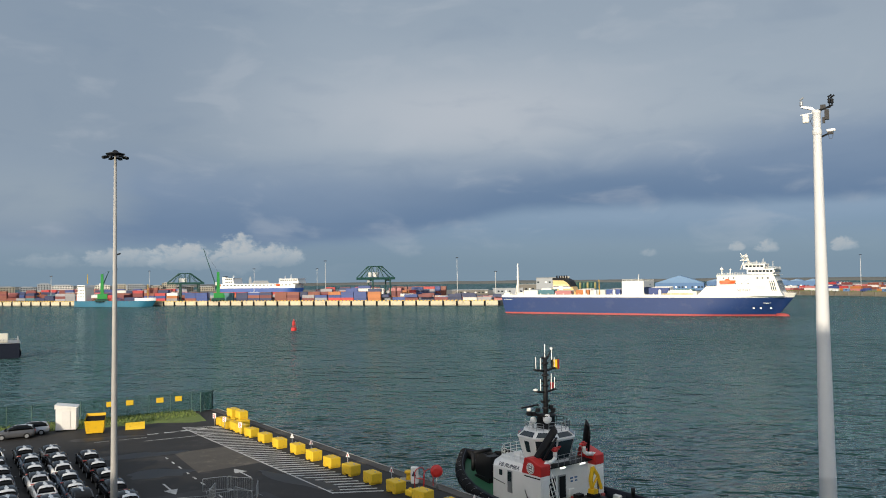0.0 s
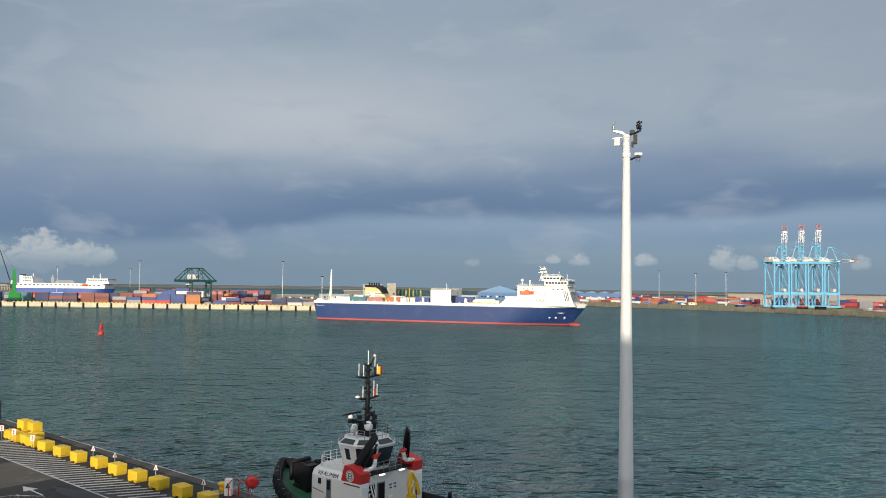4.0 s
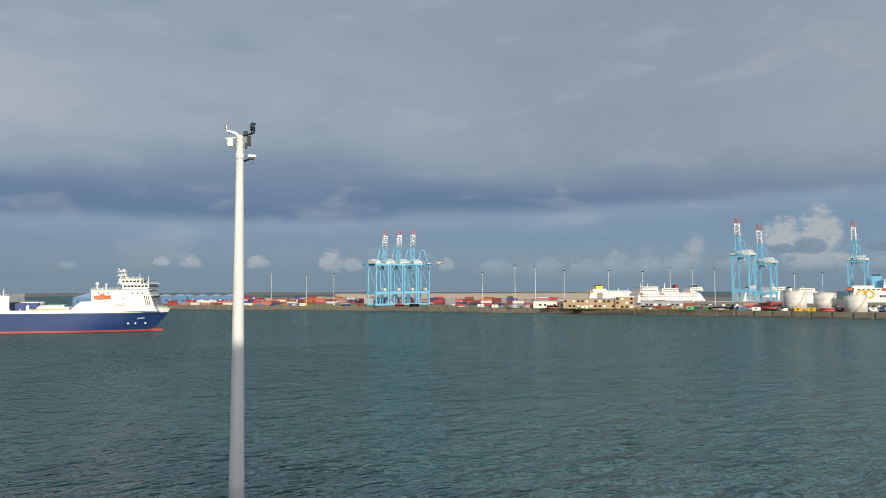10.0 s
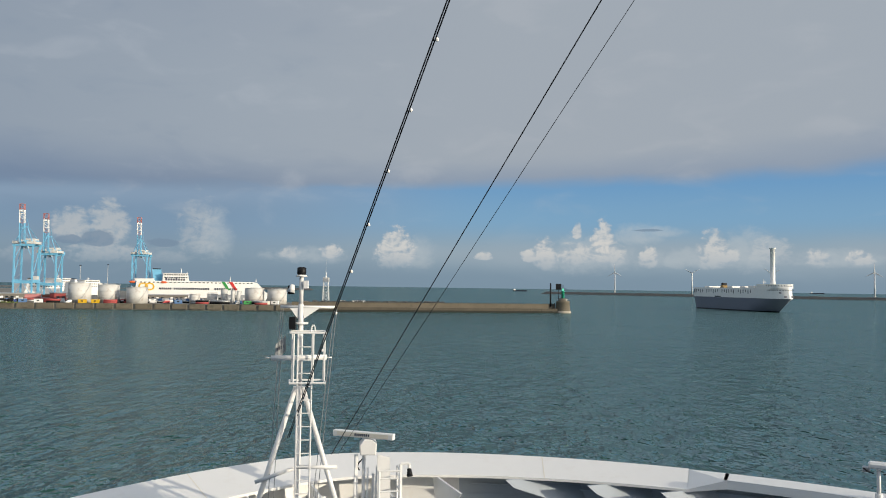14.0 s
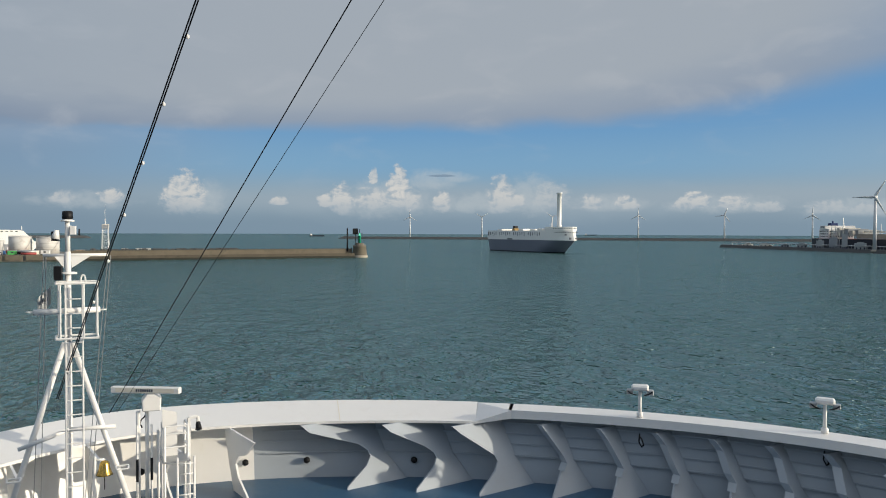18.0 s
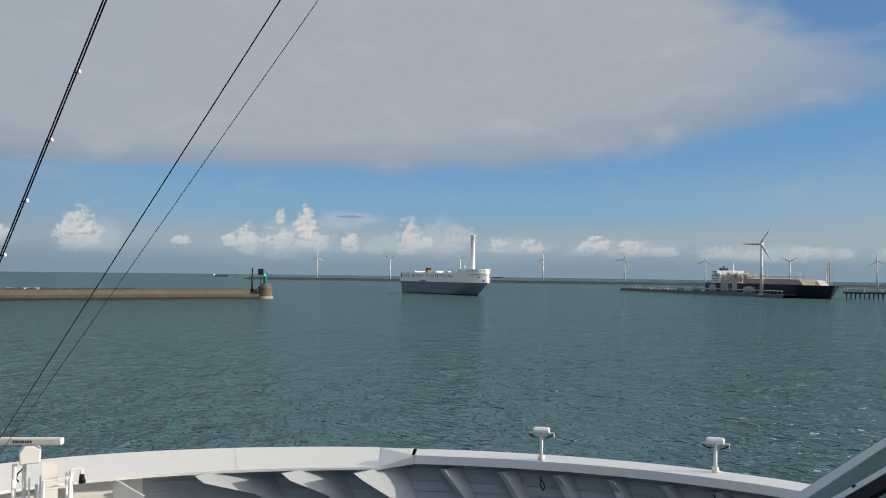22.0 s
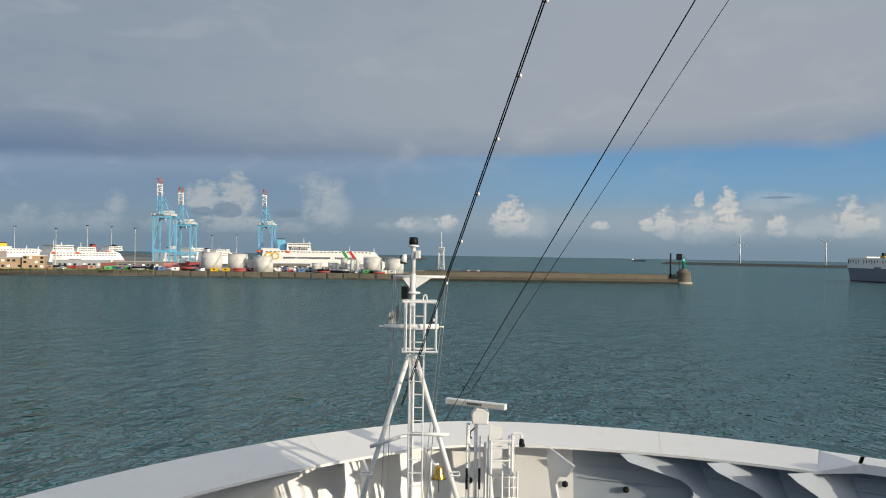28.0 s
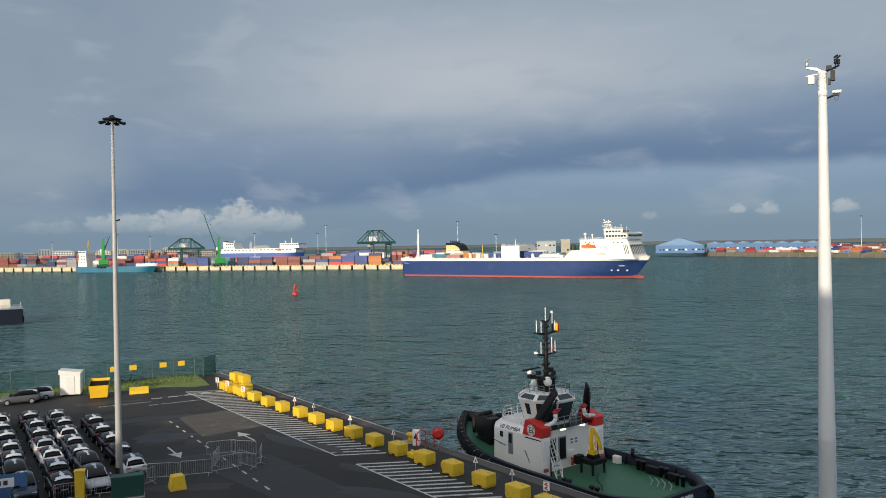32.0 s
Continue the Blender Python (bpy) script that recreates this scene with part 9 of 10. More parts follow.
def wind_turbine(az, d, hub, blade, spin, base=3.0, face=0.0):
    p = compass(az, d, base)
    ob = thing("wind_turbine", place(p, az + 180 + face), "white three-bladed wind turbine", "wind turbine", "turbines on the breakwater")
    h = hub - base
    part("tower", rod(B(), (0, 0, 0), (0, 0, h), hub * 0.034, hub * 0.02, 14), TURBINE, ob)
    part("foundation", lathe(B(), [(hub * 0.06, -2), (hub * 0.06, 0.5), (hub * 0.04, 0.8)], 14), CONCRETE, ob)
    part("nacelle", side_prism(B(), [(-1.3, h - 1.4), (1.3, h - 1.4), (1.3, h + 1.5), (-1.3, h + 1.5)], -5.0, 2.4), TURBINE, ob, bevel=0.3)
    hubp = part("hub", lathe(B(), [(1.5, 0), (1.4, 1.2), (0.4, 2.2)], 12), TURBINE, ob, m=pose(0, 2.4, h, -90, 0, 0))
    for k in range(3):
        a = radians(spin + 120 * k)
        bm = B()
        secs = []
        for f, c, th in ((0.0, 1.2, 1.2), (0.12, 2.6, 0.9), (0.4, 1.8, 0.5), (0.75, 1.1, 0.3), (1.0, 0.3, 0.1)):
            r = f * blade
            secs.append([Vector((x * c / 2, y * th / 2, r)) for x, y in ((-1, 0), (0, -1), (1.3, 0), (0, 1))])
        loft(bm, secs, closed=True, caps=True)
        part("blade", bm, TURBINE, ob, m=pose(0, 3.2, h) @ Matrix.Rotation(a, 4, "Y"))


for az, d, hub, blade, spin in ((103.45, 2200, 62, 23, 0), (108.8, 2180, 62, 22, 60), (114.0, 2150, 62, 22, 55), (120.15, 2060, 64, 22, -2), (126.0, 2000, 63, 22, -22), (131.56, 2000, 62, 22, -4), (137.0, 1990, 60, 22, 60), (142.17, 1950, 62, 22, 5), (147.05, 1700, 55, 22, 0), (151.5, 1700, 60, 22, 30)):
    wind_turbine(az, d, hub, blade, spin, 3.0 if az < 142 else 1.0, 8)
wind_turbine(135.2, 955, 61.0, 22, -30, 3.0, 12)


def gas_terminal():
    # rock-edged jetty
    a, b = Vector((985, -716, 0)), Vector((560, -676, 0))
    t = (b - a).normalized()
    o = Vector((-t.y, t.x, 0))
    bm = B()
    secs = []
    for k in range(61):
        p = a.lerp(b, 0.82 * k / 60)
        w = 9 if k else 1
        h = 3.6 + random.uniform(-0.3, 0.3)
        secs.append([p + o * (w + 5) + Vector((0, 0, -2)), p + o * w + Vector((0, 0, h)), p - o * w + Vector((0, 0, h)), p - o * (w + 5) + Vector((0, 0, -2))])
    loft(bm, secs, smooth=False)
    tagged(part("gas_jetty", bm, ROCK), "dark rock jetty of the gas terminal", "jetty", kind="structure")
    ob = thing("pipe_rack", Matrix.Identity(4), "long pipe rack on the gas jetty", "pipe rack")
    for k in range(26):
        p = a.lerp(b, 0.06 + 0.72 * k / 25)
        part("trestle", path_rod(B(), [p + o * 3 + Vector((0, 0, 3)), p + o * 3 + Vector((0, 0, 7)), p - o * 3 + Vector((0, 0, 7)), p - o * 3 + Vector((0, 0, 3))], 0.25, 5), STEEL, ob)
    for w, r, c in ((-2, 0.35, STEEL), (0, 0.5, WHITE), (2, 0.3, STEEL)):
        part("pipe", rod(B(), a.lerp(b, 0.05) + o * w + Vector((0, 0, 7.4)), a.lerp(b, 0.79) + o * w + Vector((0, 0, 7.4)), r, n=6), c, ob)
    random.seed(13)
    for f, w, h, c in ((0.14, 14, 2.0, CREAM), (0.24, 16, 2.0, CREAM), (0.34, 10, 3, GREY_ROOF), (0.42, 12, 5, STEEL), (0.50, 8, 9, STEEL), (0.555, 9, 13, GREY_ROOF), (0.60, 6, 16, STEEL), (0.66, 12, 7, STEEL)):
        p = a.lerp(b, f)
        ob = thing("jetty_building", place((p.x, p.y, 3.4), 133), "pale plant building on the gas jetty", "building", "gas jetty buildings")
        part("body", box(B(), -w / 2, w / 2, -4, 4, 0, h), c, ob, bevel=0.1)
        part("roof_plant", box(B(), -w / 4, w / 4, -2, 2, h, h + 1.4), STEEL, ob)
        for k in range(3):
            part("door", box(B(), -w / 3 + k * w / 3 - 0.8, -w / 3 + k * w / 3 + 0.8, -4.1, -3.98, 0.1, min(2.4, h * 0.7)), BARS, ob)
    for k in range(4):
        p = a.lerp(b, 0.53 + 0.015 * k) + o * 6
        ob = thing("gas_loader", place((p.x, p.y, 3.4), 40), "grey gas loading arm beside the carrier", "gas loader", "gas loaders")
        part("riser", rod(B(), (0, 0, 0), (0, 0, 23), 0.7, 0.5, 6), STEEL, ob)
        part("outer_arm", path_rod(B(), [(0, 0, 23), (3, 0, 26), (4, 0, 14)], 0.4, 5), STEEL, ob)
        part("base", box(B(), -1.2, 1.2, -1.2, 1.2, 0, 1.5), STEEL, ob)
    # the carrier
    bow, stern = compass(139.7, 935), compass(132.4, 1130)
    d = (bow - stern).normalized()
    L = (bow - stern).length
    mid = (bow + stern) / 2
    ship = thing("gas_carrier", pose(mid.x, mid.y, 0, 0, 0, math.degrees(math.atan2(d.y, d.x))), "dark-hulled gas carrier with a cream tank trunk, moored", "ship")
    lv = hull_levels((-1, 4, 14.5), -L / 2, L / 2 - 8, 8, 44, 0.2, 2.0, 2.0, 0.9)
    part("hull", hull_skin(B(), lv), CHARCOAL, ship)
    part("deck", lid(B(), lv[-1], 14.4), BOOT_RED, ship)
    part("tank_trunk", side_prism(B(), [(-L * 0.12, 14.4), (L * 0.36, 14.4), (L * 0.33, 20.8), (-L * 0.11, 20.8)], -15, 15), CONCRETE, ship, "cream tank trunk")
    house = part("accommodation", box(B(), -L * 0.45, -L * 0.36, -17, 17, 14.4, 27), WHITE, ship, bevel=0.3)
    for f in range(3):
        for s in (-1, 1):
            pane_row(house, -L * 0.445, -L * 0.365, 7, s * 17.02, 16.4 + f * 3.4, 17.9 + f * 3.4, 0.6, side=s)
        for k in range(9):
            part("window", box(B(), -L * 0.3585, -L * 0.356, -15 + k * 3.5, -13.2 + k * 3.5, 16.4 + f * 3.4, 17.9 + f * 3.4), DARK_GLASS, house)
    br = part("bridge", box(B(), -L * 0.42, -L * 0.37, -20, 20, 27, 31), WHITE, ship, bevel=0.2)
    pane_row(br, -L * 0.415, -L * 0.375, 6, -20.02, 28.6, 30.0, 0.8, side=-1)
    fun = part("funnel", box(B(), -L * 0.455, -L * 0.425, -5, 5, 27, 34.5), NAVY, ship, bevel=0.6)
    part("funnel_pipe", rod(B(), (-L * 0.44, 0, 34), (-L * 0.44, 0, 37), 1.1, n=8), NAVY, fun)
    part("deck_crane", rod(B(), (-L * 0.33, 0, 22), (-L * 0.345, 0, 42), 0.6, 0.3, 6), STEEL, ship)
    for x0, x1, top, c in ((-0.34, -0.30, 24.5, WHITE), (-0.30, -0.27, 28.0, CREAM), (-0.265, -0.235, 25.5, STEEL), (-0.23, -0.20, 27.0, GREY_ROOF), (-0.19, -0.16, 24.5, CREAM), (-0.14, -0.11, 25.8, STEEL)):
        mod = part("process_module", box(B(), L * x0, L * x1, -14, 12, 18, top), c, ship, bevel=0.2)
        fr = B()
        for k in range(4):
            x = L * (x0 + (x1 - x0) * k / 3)
            rod(fr, (x, -14.4, 15), (x, -14.4, top + 1.5), 0.22, n=4)
        for z in (18.5, 21.5, top - 0.6):
            rod(fr, (L * x0, -14.4, z), (L * x1, -14.4, z), 0.2, n=4)
        part("module_frame", fr, STEEL, mod)
    for x, z1 in ((-L * 0.02, 32.0), (L * 0.12, 28.5), (L * 0.25, 31.0), (L * 0.44, 30.0)):
        part("vent_mast", rod(B(), (x, 0, 14), (x, 0, z1), 0.5, 0.25, 6), STEEL, ship)
    part("bow_winch_house", side_prism(B(), [(L * 0.39, 14.4), (L * 0.43, 14.4), (L * 0.41, 18.5), (L * 0.395, 20)], -5, 5), CREAM, ship)
    for z, c in ((16.0, STEEL), (23.6, CREAM), (24.6, STEEL)):
        part("deck_line", rod(B(), (-L * 0.12, -15.4 if z < 20 else -6, z - 0.8), (L * 0.33, -15.4 if z < 20 else -6, z - 0.8), 0.4, n=6), c, ship)
    for k in range(9):
        x = -L * 0.1 + k * L * 0.05
        part("deck_pipe", rod(B(), (x, -10, 22.5), (x, -10, 24.5), 0.5, n=6), CREAM, ship)
    # lattice tower and far jetty with domed tanks
    p = compass(139.4, 990, 3)
    ob = thing("lattice_mast", pose(p.x, p.y, 0), "tall dark lattice mast behind the gas carrier", "tower")
    for x in (-2, 2):
        for y in (-2, 2):
            part("leg", rod(B(), (x, y, 0), (x * 0.7, y * 0.7, 42), 0.25, n=5), STEEL, ob)
    t2 = B()
    for k in range(10):
        for j in range(4):
            q = [(-2, -2), (2, -2), (2, 2), (-2, 2)]
            u, w = q[j], q[(j + 1) % 4]
            c0, c1 = 1 - 0.03 * k, 1 - 0.03 * (k + 1)
            rod(t2, (u[0] * c0, u[1] * c0, 4.2 * k), (w[0] * c1, w[1] * c1, 4.2 * (k + 1)), 0.14, n=4)
    part("bracing", t2, STEEL, ob)
    # far jetty of piles
    ob = thing("pile_jetty", Matrix.Identity(4), "long jetty on piles with a pipe deck", "jetty")
    for k in range(64):
        p = compass(140.4 + k * 0.26, 1010 - k * 0.5)
        part("pile", rod(B(), (p.x, p.y, -2), (p.x, p.y, 5.5), 0.8, n=6), BLACK, ob)
    secs = [[compass(140.2 + k * 0.5, 1006 - k + dd, z) for dd, z in ((0, 5.0), (0, 7.4), (8, 7.4), (8, 5.0))] for k in range(36)]
    part("deck", loft(B(), secs, closed=True, smooth=False, caps=True), ROCK, ob)
    for z, c in ((9.0, STEEL), (10.6, WHITE), (12.0, STEEL)):
        part("pipe", path_rod(B(), [compass(140.2 + k * 0.5, 1009 - k, z) for k in range(36)], 0.5, 5), c, ob)
    for k in range(18):
        p = compass(140.4 + k, 1008 - 2 * k)
        part("trestle", box(B(), p.x - 0.5, p.x + 0.5, p.y - 0.5, p.y + 0.5, 7.4, 12.5), STEEL, ob)
    p = compass(145.0, 1000, 5)
    o2 = thing("loading_platform", place(p, 145), "dark loading platform on the pile jetty", "platform")
    part("deck", box(B(), -17, 17, -6, 6, 2.0, 9.0), ROCK, o2, bevel=0.2)
    for x in (-15, -5, 5, 15):
        part("pile", rod(B(), (x, -5, -7), (x, -5, 2), 1.0, n=6), BLACK, o2)
    for k in range(5):
        x = -6.5 + k * 2.6
        arm = part("loading_arm", path_rod(B(), [(x, 0, 9), (x, 0, 22.5), (x + 0.9, -1.5, 24), (x + 1.2, -2.5, 13)], 0.5, 6), STEEL, o2, "grey loading arm")
        part("counterweight", box(B(), x - 0.8, x + 0.8, 0.2, 1.6, 18, 20.5), BLACK, arm)
    part("control_tower", side_prism(B(), [(9, 9), (14, 9), (14, 24), (7, 24), (7, 21), (9, 20)], -3, 3), GREY_ROOF, o2)
    for az, d2, r, h in ((147.75, 1750, 37, 11), (151.9, 1700, 37, 11), (155.8, 1650, 37, 11)):
        p = compass(az, d2, 3)
        o2 = thing("domed_tank", pose(p.x, p.y, p.z), "broad grey domed gas tank beyond the jetty", "storage tank", "domed tanks")
        part("shell", lathe(B(), [(r, -4), (r, h * 0.86)], 32), GREY_HULL, o2)
        part("dome", lathe(B(), [(r * math.cos(k * 0.2), h * 0.86 + h * 0.45 * math.sin(k * 0.2)) for k in range(8)], 32), GREY_ROOF, o2)
        part("roof_platform", box(B(), -5, 5, -5, 5, h * 1.26, h * 1.75), STEEL, o2)
        part("ring_pipe", path_rod(B(), [((r + 0.6) * math.cos(k * math.tau / 24), (r + 0.6) * math.sin(k * math.tau / 24), h * 0.8) for k in range(25)], 0.5, 5), STEEL, o2)
    p = compass(144.84, 880)
    o2 = thing("workboat", place(p, 215), "small dark workboat off the jetty", "boat")
    part("hull", hull_skin(B(), hull_levels((-0.5, 1.0, 2.6), -10, 9, 1.5, 7.0, 0.4, 2, 1, 0.9)), CHARCOAL, o2, m=pose(0, 0, 0, 0, 0, 90))
    part("wheelhouse", box(B(), -2.2, 2.2, -3, 1.5, 2, 7.0), GREY_ROOF, o2, bevel=0.3)
    part("mast", rod(B(), (0, 0, 7), (0, 0, 13), 0.25, n=5), BLACK, o2)
    # distant freighter on the horizon
    for az, d2, L2 in ((96.6, 2900, 54), (116.8, 4200, 64)):
        p = compass(az, d2)
        s2 = thing("distant_freighter", place(p, az + 80), "small dark freighter far out at sea", "ship", "ships at sea")
        part("hull", side_prism(B(), [(-L2 / 2, 0), (L2 / 2 - 5, 0), (L2 / 2, 4.6), (-L2 / 2, 3.4)], -5, 5), CHARCOAL, s2, m=pose(0, 0, 0, 0, 0, 90))
        part("bridge_house", box(B(), -4, 4, -L2 * 0.46, -L2 * 0.34, 3, 9), WHITE, s2)


gas_terminal()

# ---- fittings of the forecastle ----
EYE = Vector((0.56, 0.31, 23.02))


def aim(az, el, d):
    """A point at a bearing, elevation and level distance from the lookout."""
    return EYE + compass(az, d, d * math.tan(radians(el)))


ACROSS = compass(170, 1.0)                   # level, from left to right as seen from the lookout
AHEAD = compass(80, 1.0)
MAST = Vector((20.15, 3.80, 0))


def ladder(bm_owner, a, b, width, step, r=0.022):
    """Two stiles and rungs from a up to b."""
    a, b = Vector(a), Vector(b)
    w = ACROSS * width / 2
    for s in (-1, 1):
        part("stile", rod(B(), a + w * s, b + w * s, r, n=6), WHITE_DECK, bm_owner)
    n = int((b - a).length / step)
    for k in range(1, n):
        p = a.lerp(b, k / n)
        part("rung", rod(B(), p - w, p + w, r * 0.7, n=5), WHITE_DECK, bm_owner)


def foremast():
    ob = thing("foremast", Matrix.Identity(4), "white steel foremast with ladder, yards and stays", "mast")
    def at(z, x=0.0, y=0.0):
        return MAST + ACROSS * x + AHEAD * y + Vector((0, 0, z))
    tube = B()
    rod(tube, at(DECK_Z), at(20.4), 0.075, 0.075, 12)
    rod(tube, at(20.4), at(22.5), 0.075, 0.068, 12)
    rod(tube, at(22.5), at(23.25), 0.058, 0.055, 12)
    part("tube", tube, WHITE_DECK, ob)
    for s in (-1, 1):
        part("leg", rod(B(), at(20.38, s * 0.08), at(DECK_Z, s * 1.72, 0.2), 0.066, 0.072, 10), WHITE_DECK, ob)
        step = B()
        p = at(17.35, s * 1.0, -0.05)
        path_rod(step, [p, p + ACROSS * s * 0.28, p + ACROSS * s * 0.26 - AHEAD * 0.3, p - AHEAD * 0.3, p], 0.02, 5)
        part("foot_ring", step, WHITE_DECK, ob)
    part("brace", rod(B(), at(18.0, -1.05, -0.05), at(18.35, 0, -0.05), 0.05), WHITE_DECK, ob)
    part("brace", rod(B(), at(18.35, 0.0, -0.05), at(18.32, 1.0, -0.05), 0.05), WHITE_DECK, ob)
    ladder(ob, at(DECK_Z, 0.12, -0.28), at(21.75, 0.12, -0.28), 0.36, 0.32)
    # cage round the upper ladder
    for z in (20.55, 21.80):
        part("cage_ring", path_rod(B(), [at(z, -0.25, -0.05), at(z, -0.25, -0.7), at(z, 0.62, -0.7), at(z, 0.62, -0.05), at(z, -0.25, -0.05)], 0.028), WHITE_DECK, ob)
    for x, y in ((-0.16, -0.7), (0.32, -0.7), (0.60, -0.7), (0.60, -0.1), (-0.2, -0.1)):
        part("cage_bar", rod(B(), at(20.55, x, y), at(21.80, x, y), 0.022, n=6), WHITE_DECK, ob)
    part("cage_hoop", path_rod(B(), [at(21.8, 0.25, -0.7), at(21.95, 0.27, -0.7), at(22.0, 0.31, -0.7), at(21.95, 0.35, -0.7), at(21.8, 0.36, -0.7)], 0.02, 5), WHITE_DECK, ob)
    part("yard", rod(B(), at(21.12, -0.72, -0.12), at(21.14, 0.68, -0.12), 0.068, n=12), WHITE_DECK, ob)
    for x in (-0.72, 0.68):
        part("yard_tip", rod(B(), at(21.13, x, -0.12), at(21.13, x * 1.2, -0.12), 0.02), WHITE_DECK, ob)
    # crosstree with gusset plates
    part("crosstree", rod(B(), at(22.42, -0.52), at(22.42, 0.88), 0.036), WHITE_DECK, ob)
    for s, w in ((-1, 0.3), (1, 0.52)):
        g = B()
        for o in (-0.02, 0.02):
            g.faces.new([g.verts.new(p) for p in (at(22.42, 0.06 * s, o), at(22.42, w * s, o), at(22.12, 0.08 * s, o))])
        part("gusset", g, WHITE_DECK, ob)
    part("collar", lathe(B(), [(0.2, 0), (0.2, 0.04), (0.14, 0.05)], 12, at(21.98)), WHITE_DECK, ob)
    # lights and horn
    part("masthead_light", lathe(B(), [(0.10, 0), (0.12, 0.03), (0.115, 0.18), (0.06, 0.2)], 12, at(23.25)), BLACK, ob, "black masthead light")
    part("light_shelf", lathe(B(), [(0.15, 0), (0.15, 0.03), (0.1, 0.05)], 12, at(23.2)), WHITE_DECK, ob)
    part("side_light", box(B(), 0, 0.12, -0.08, 0.08, 0, 0.22), BLACK, ob, m=Matrix.Translation(at(22.75, -0.26, -0.06)))
    part("horn", rod(B(), at(23.0, -0.22, -0.1), at(22.8, -0.26, -0.1), 0.05, 0.1), WHITE_DECK, ob)
    part("lower_light", box(B(), -0.1, 0.1, -0.08, 0.08, 0, 0.32), BLACK, ob, m=Matrix.Translation(at(21.85, -0.2, -0.1)))
    part("junction_box", box(B(), -0.1, 0.1, -0.05, 0.05, 0, 0.2), WHITE_DECK, ob, m=Matrix.Translation(at(22.9, 0.12, -0.1)))
    # stays from the crosstree to the deck
    for x0, x1 in ((-0.50, -0.78), (-0.45, -0.62), (0.92, 0.42), (0.86, 0.30)):
        part("stay", rod(B(), at(22.4, x0), at(16.2, x1, 0.3), 0.012, n=4), STEEL, ob)
    # mast foot: base plate and locker
    part("foot", lathe(B(), [(0.5, 0), (0.5, 0.5), (0.3, 0.6), (0.3, 1.2)], 14, at(DECK_Z)), WHITE_DECK, ob)
    # house flag: pale with a dark device
    f = B()
    loft(f, [[at(21.72 - 0.05 * j - 0.02 * math.sin(j * 1.1), -0.36 - 0.045 * j, 0.06 * math.sin(j * 0.9)) + Vector((0, 0, -dz)) for j in range(7)] for dz in (0.0, 0.14, 0.28, 0.42)])
    flag = part("flag", f, STEEL, ob, "pale grey house flag with dark marks")
    for k in range(4):
        part("flag_mark", box(B(), -0.02, 0.02, -0.005, 0.005, -0.04, 0.04), BARS, flag, m=Matrix.Translation(at(21.42 - 0.03 * k, -0.42 - 0.05 * k, -0.07)))


foremast()


def radar_post():
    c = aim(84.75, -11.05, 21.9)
    ob = thing("radar_post", Matrix.Identity(4), "white radar scanner on a short post", "radar")
    s = part("scanner", box(B(), -0.94, 0.94, -0.09, 0.09, -0.085, 0.085), WHITE_DECK, ob, "long flat scanner bar", bevel=0.02, m=pose(c.x, c.y, c.z, 0, 0, -110))
    for k in range(8):
        part("letter_bar", box(B(), -0.24 + k * 0.06, -0.20 + k * 0.06, -0.096, -0.09, -0.035, 0.035), BARS, s)
    part("face_strip", box(B(), -0.80, 0.80, -0.093, -0.09, -0.055, 0.055), CREAM, s)
    part("gearbox", side_prism(B(), [(-0.22, -0.55), (0.24, -0.55), (0.26, -0.2), (0.1, -0.10), (-0.12, -0.10), (-0.24, -0.25)], -0.2, 0.2), WHITE_DECK, ob, bevel=0.03, m=pose(c.x, c.y, c.z, 0, 0, -84) @ pose(0.12, 0, 0))
    for x, r in ((-0.20, 0.055), (0.02, 0.05), (0.3, 0.04)):
        p = c + ACROSS * x
        part("post", rod(B(), Vector((p.x, p.y, DECK_Z)), Vector((p.x, p.y, c.z - (0.55 if x < 0.2 else 1.1))), r), WHITE_DECK, ob)
    for x in (-0.24, 0.12):
        p = c + ACROSS * x - AHEAD * 0.15
        part("black_sleeve", rod(B(), Vector((p.x, p.y, 16.35)), Vector((p.x, p.y, 16.95)), 0.035), BLACK, ob)
        part("conduit", rod(B(), Vector((p.x, p.y, DECK_Z)), Vector((p.x, p.y, 17.85)), 0.028), WHITE_DECK, ob)
    part("cable_loop", path_rod(B(), [c + ACROSS * x + Vector((0, 0, z)) for x, z in ((0.05, -0.6), (-0.05, -0.72), (-0.12, -0.78), (-0.16, -0.9), (-0.1, -1.0))], 0.02, 5), BLACK, ob)


radar_post()


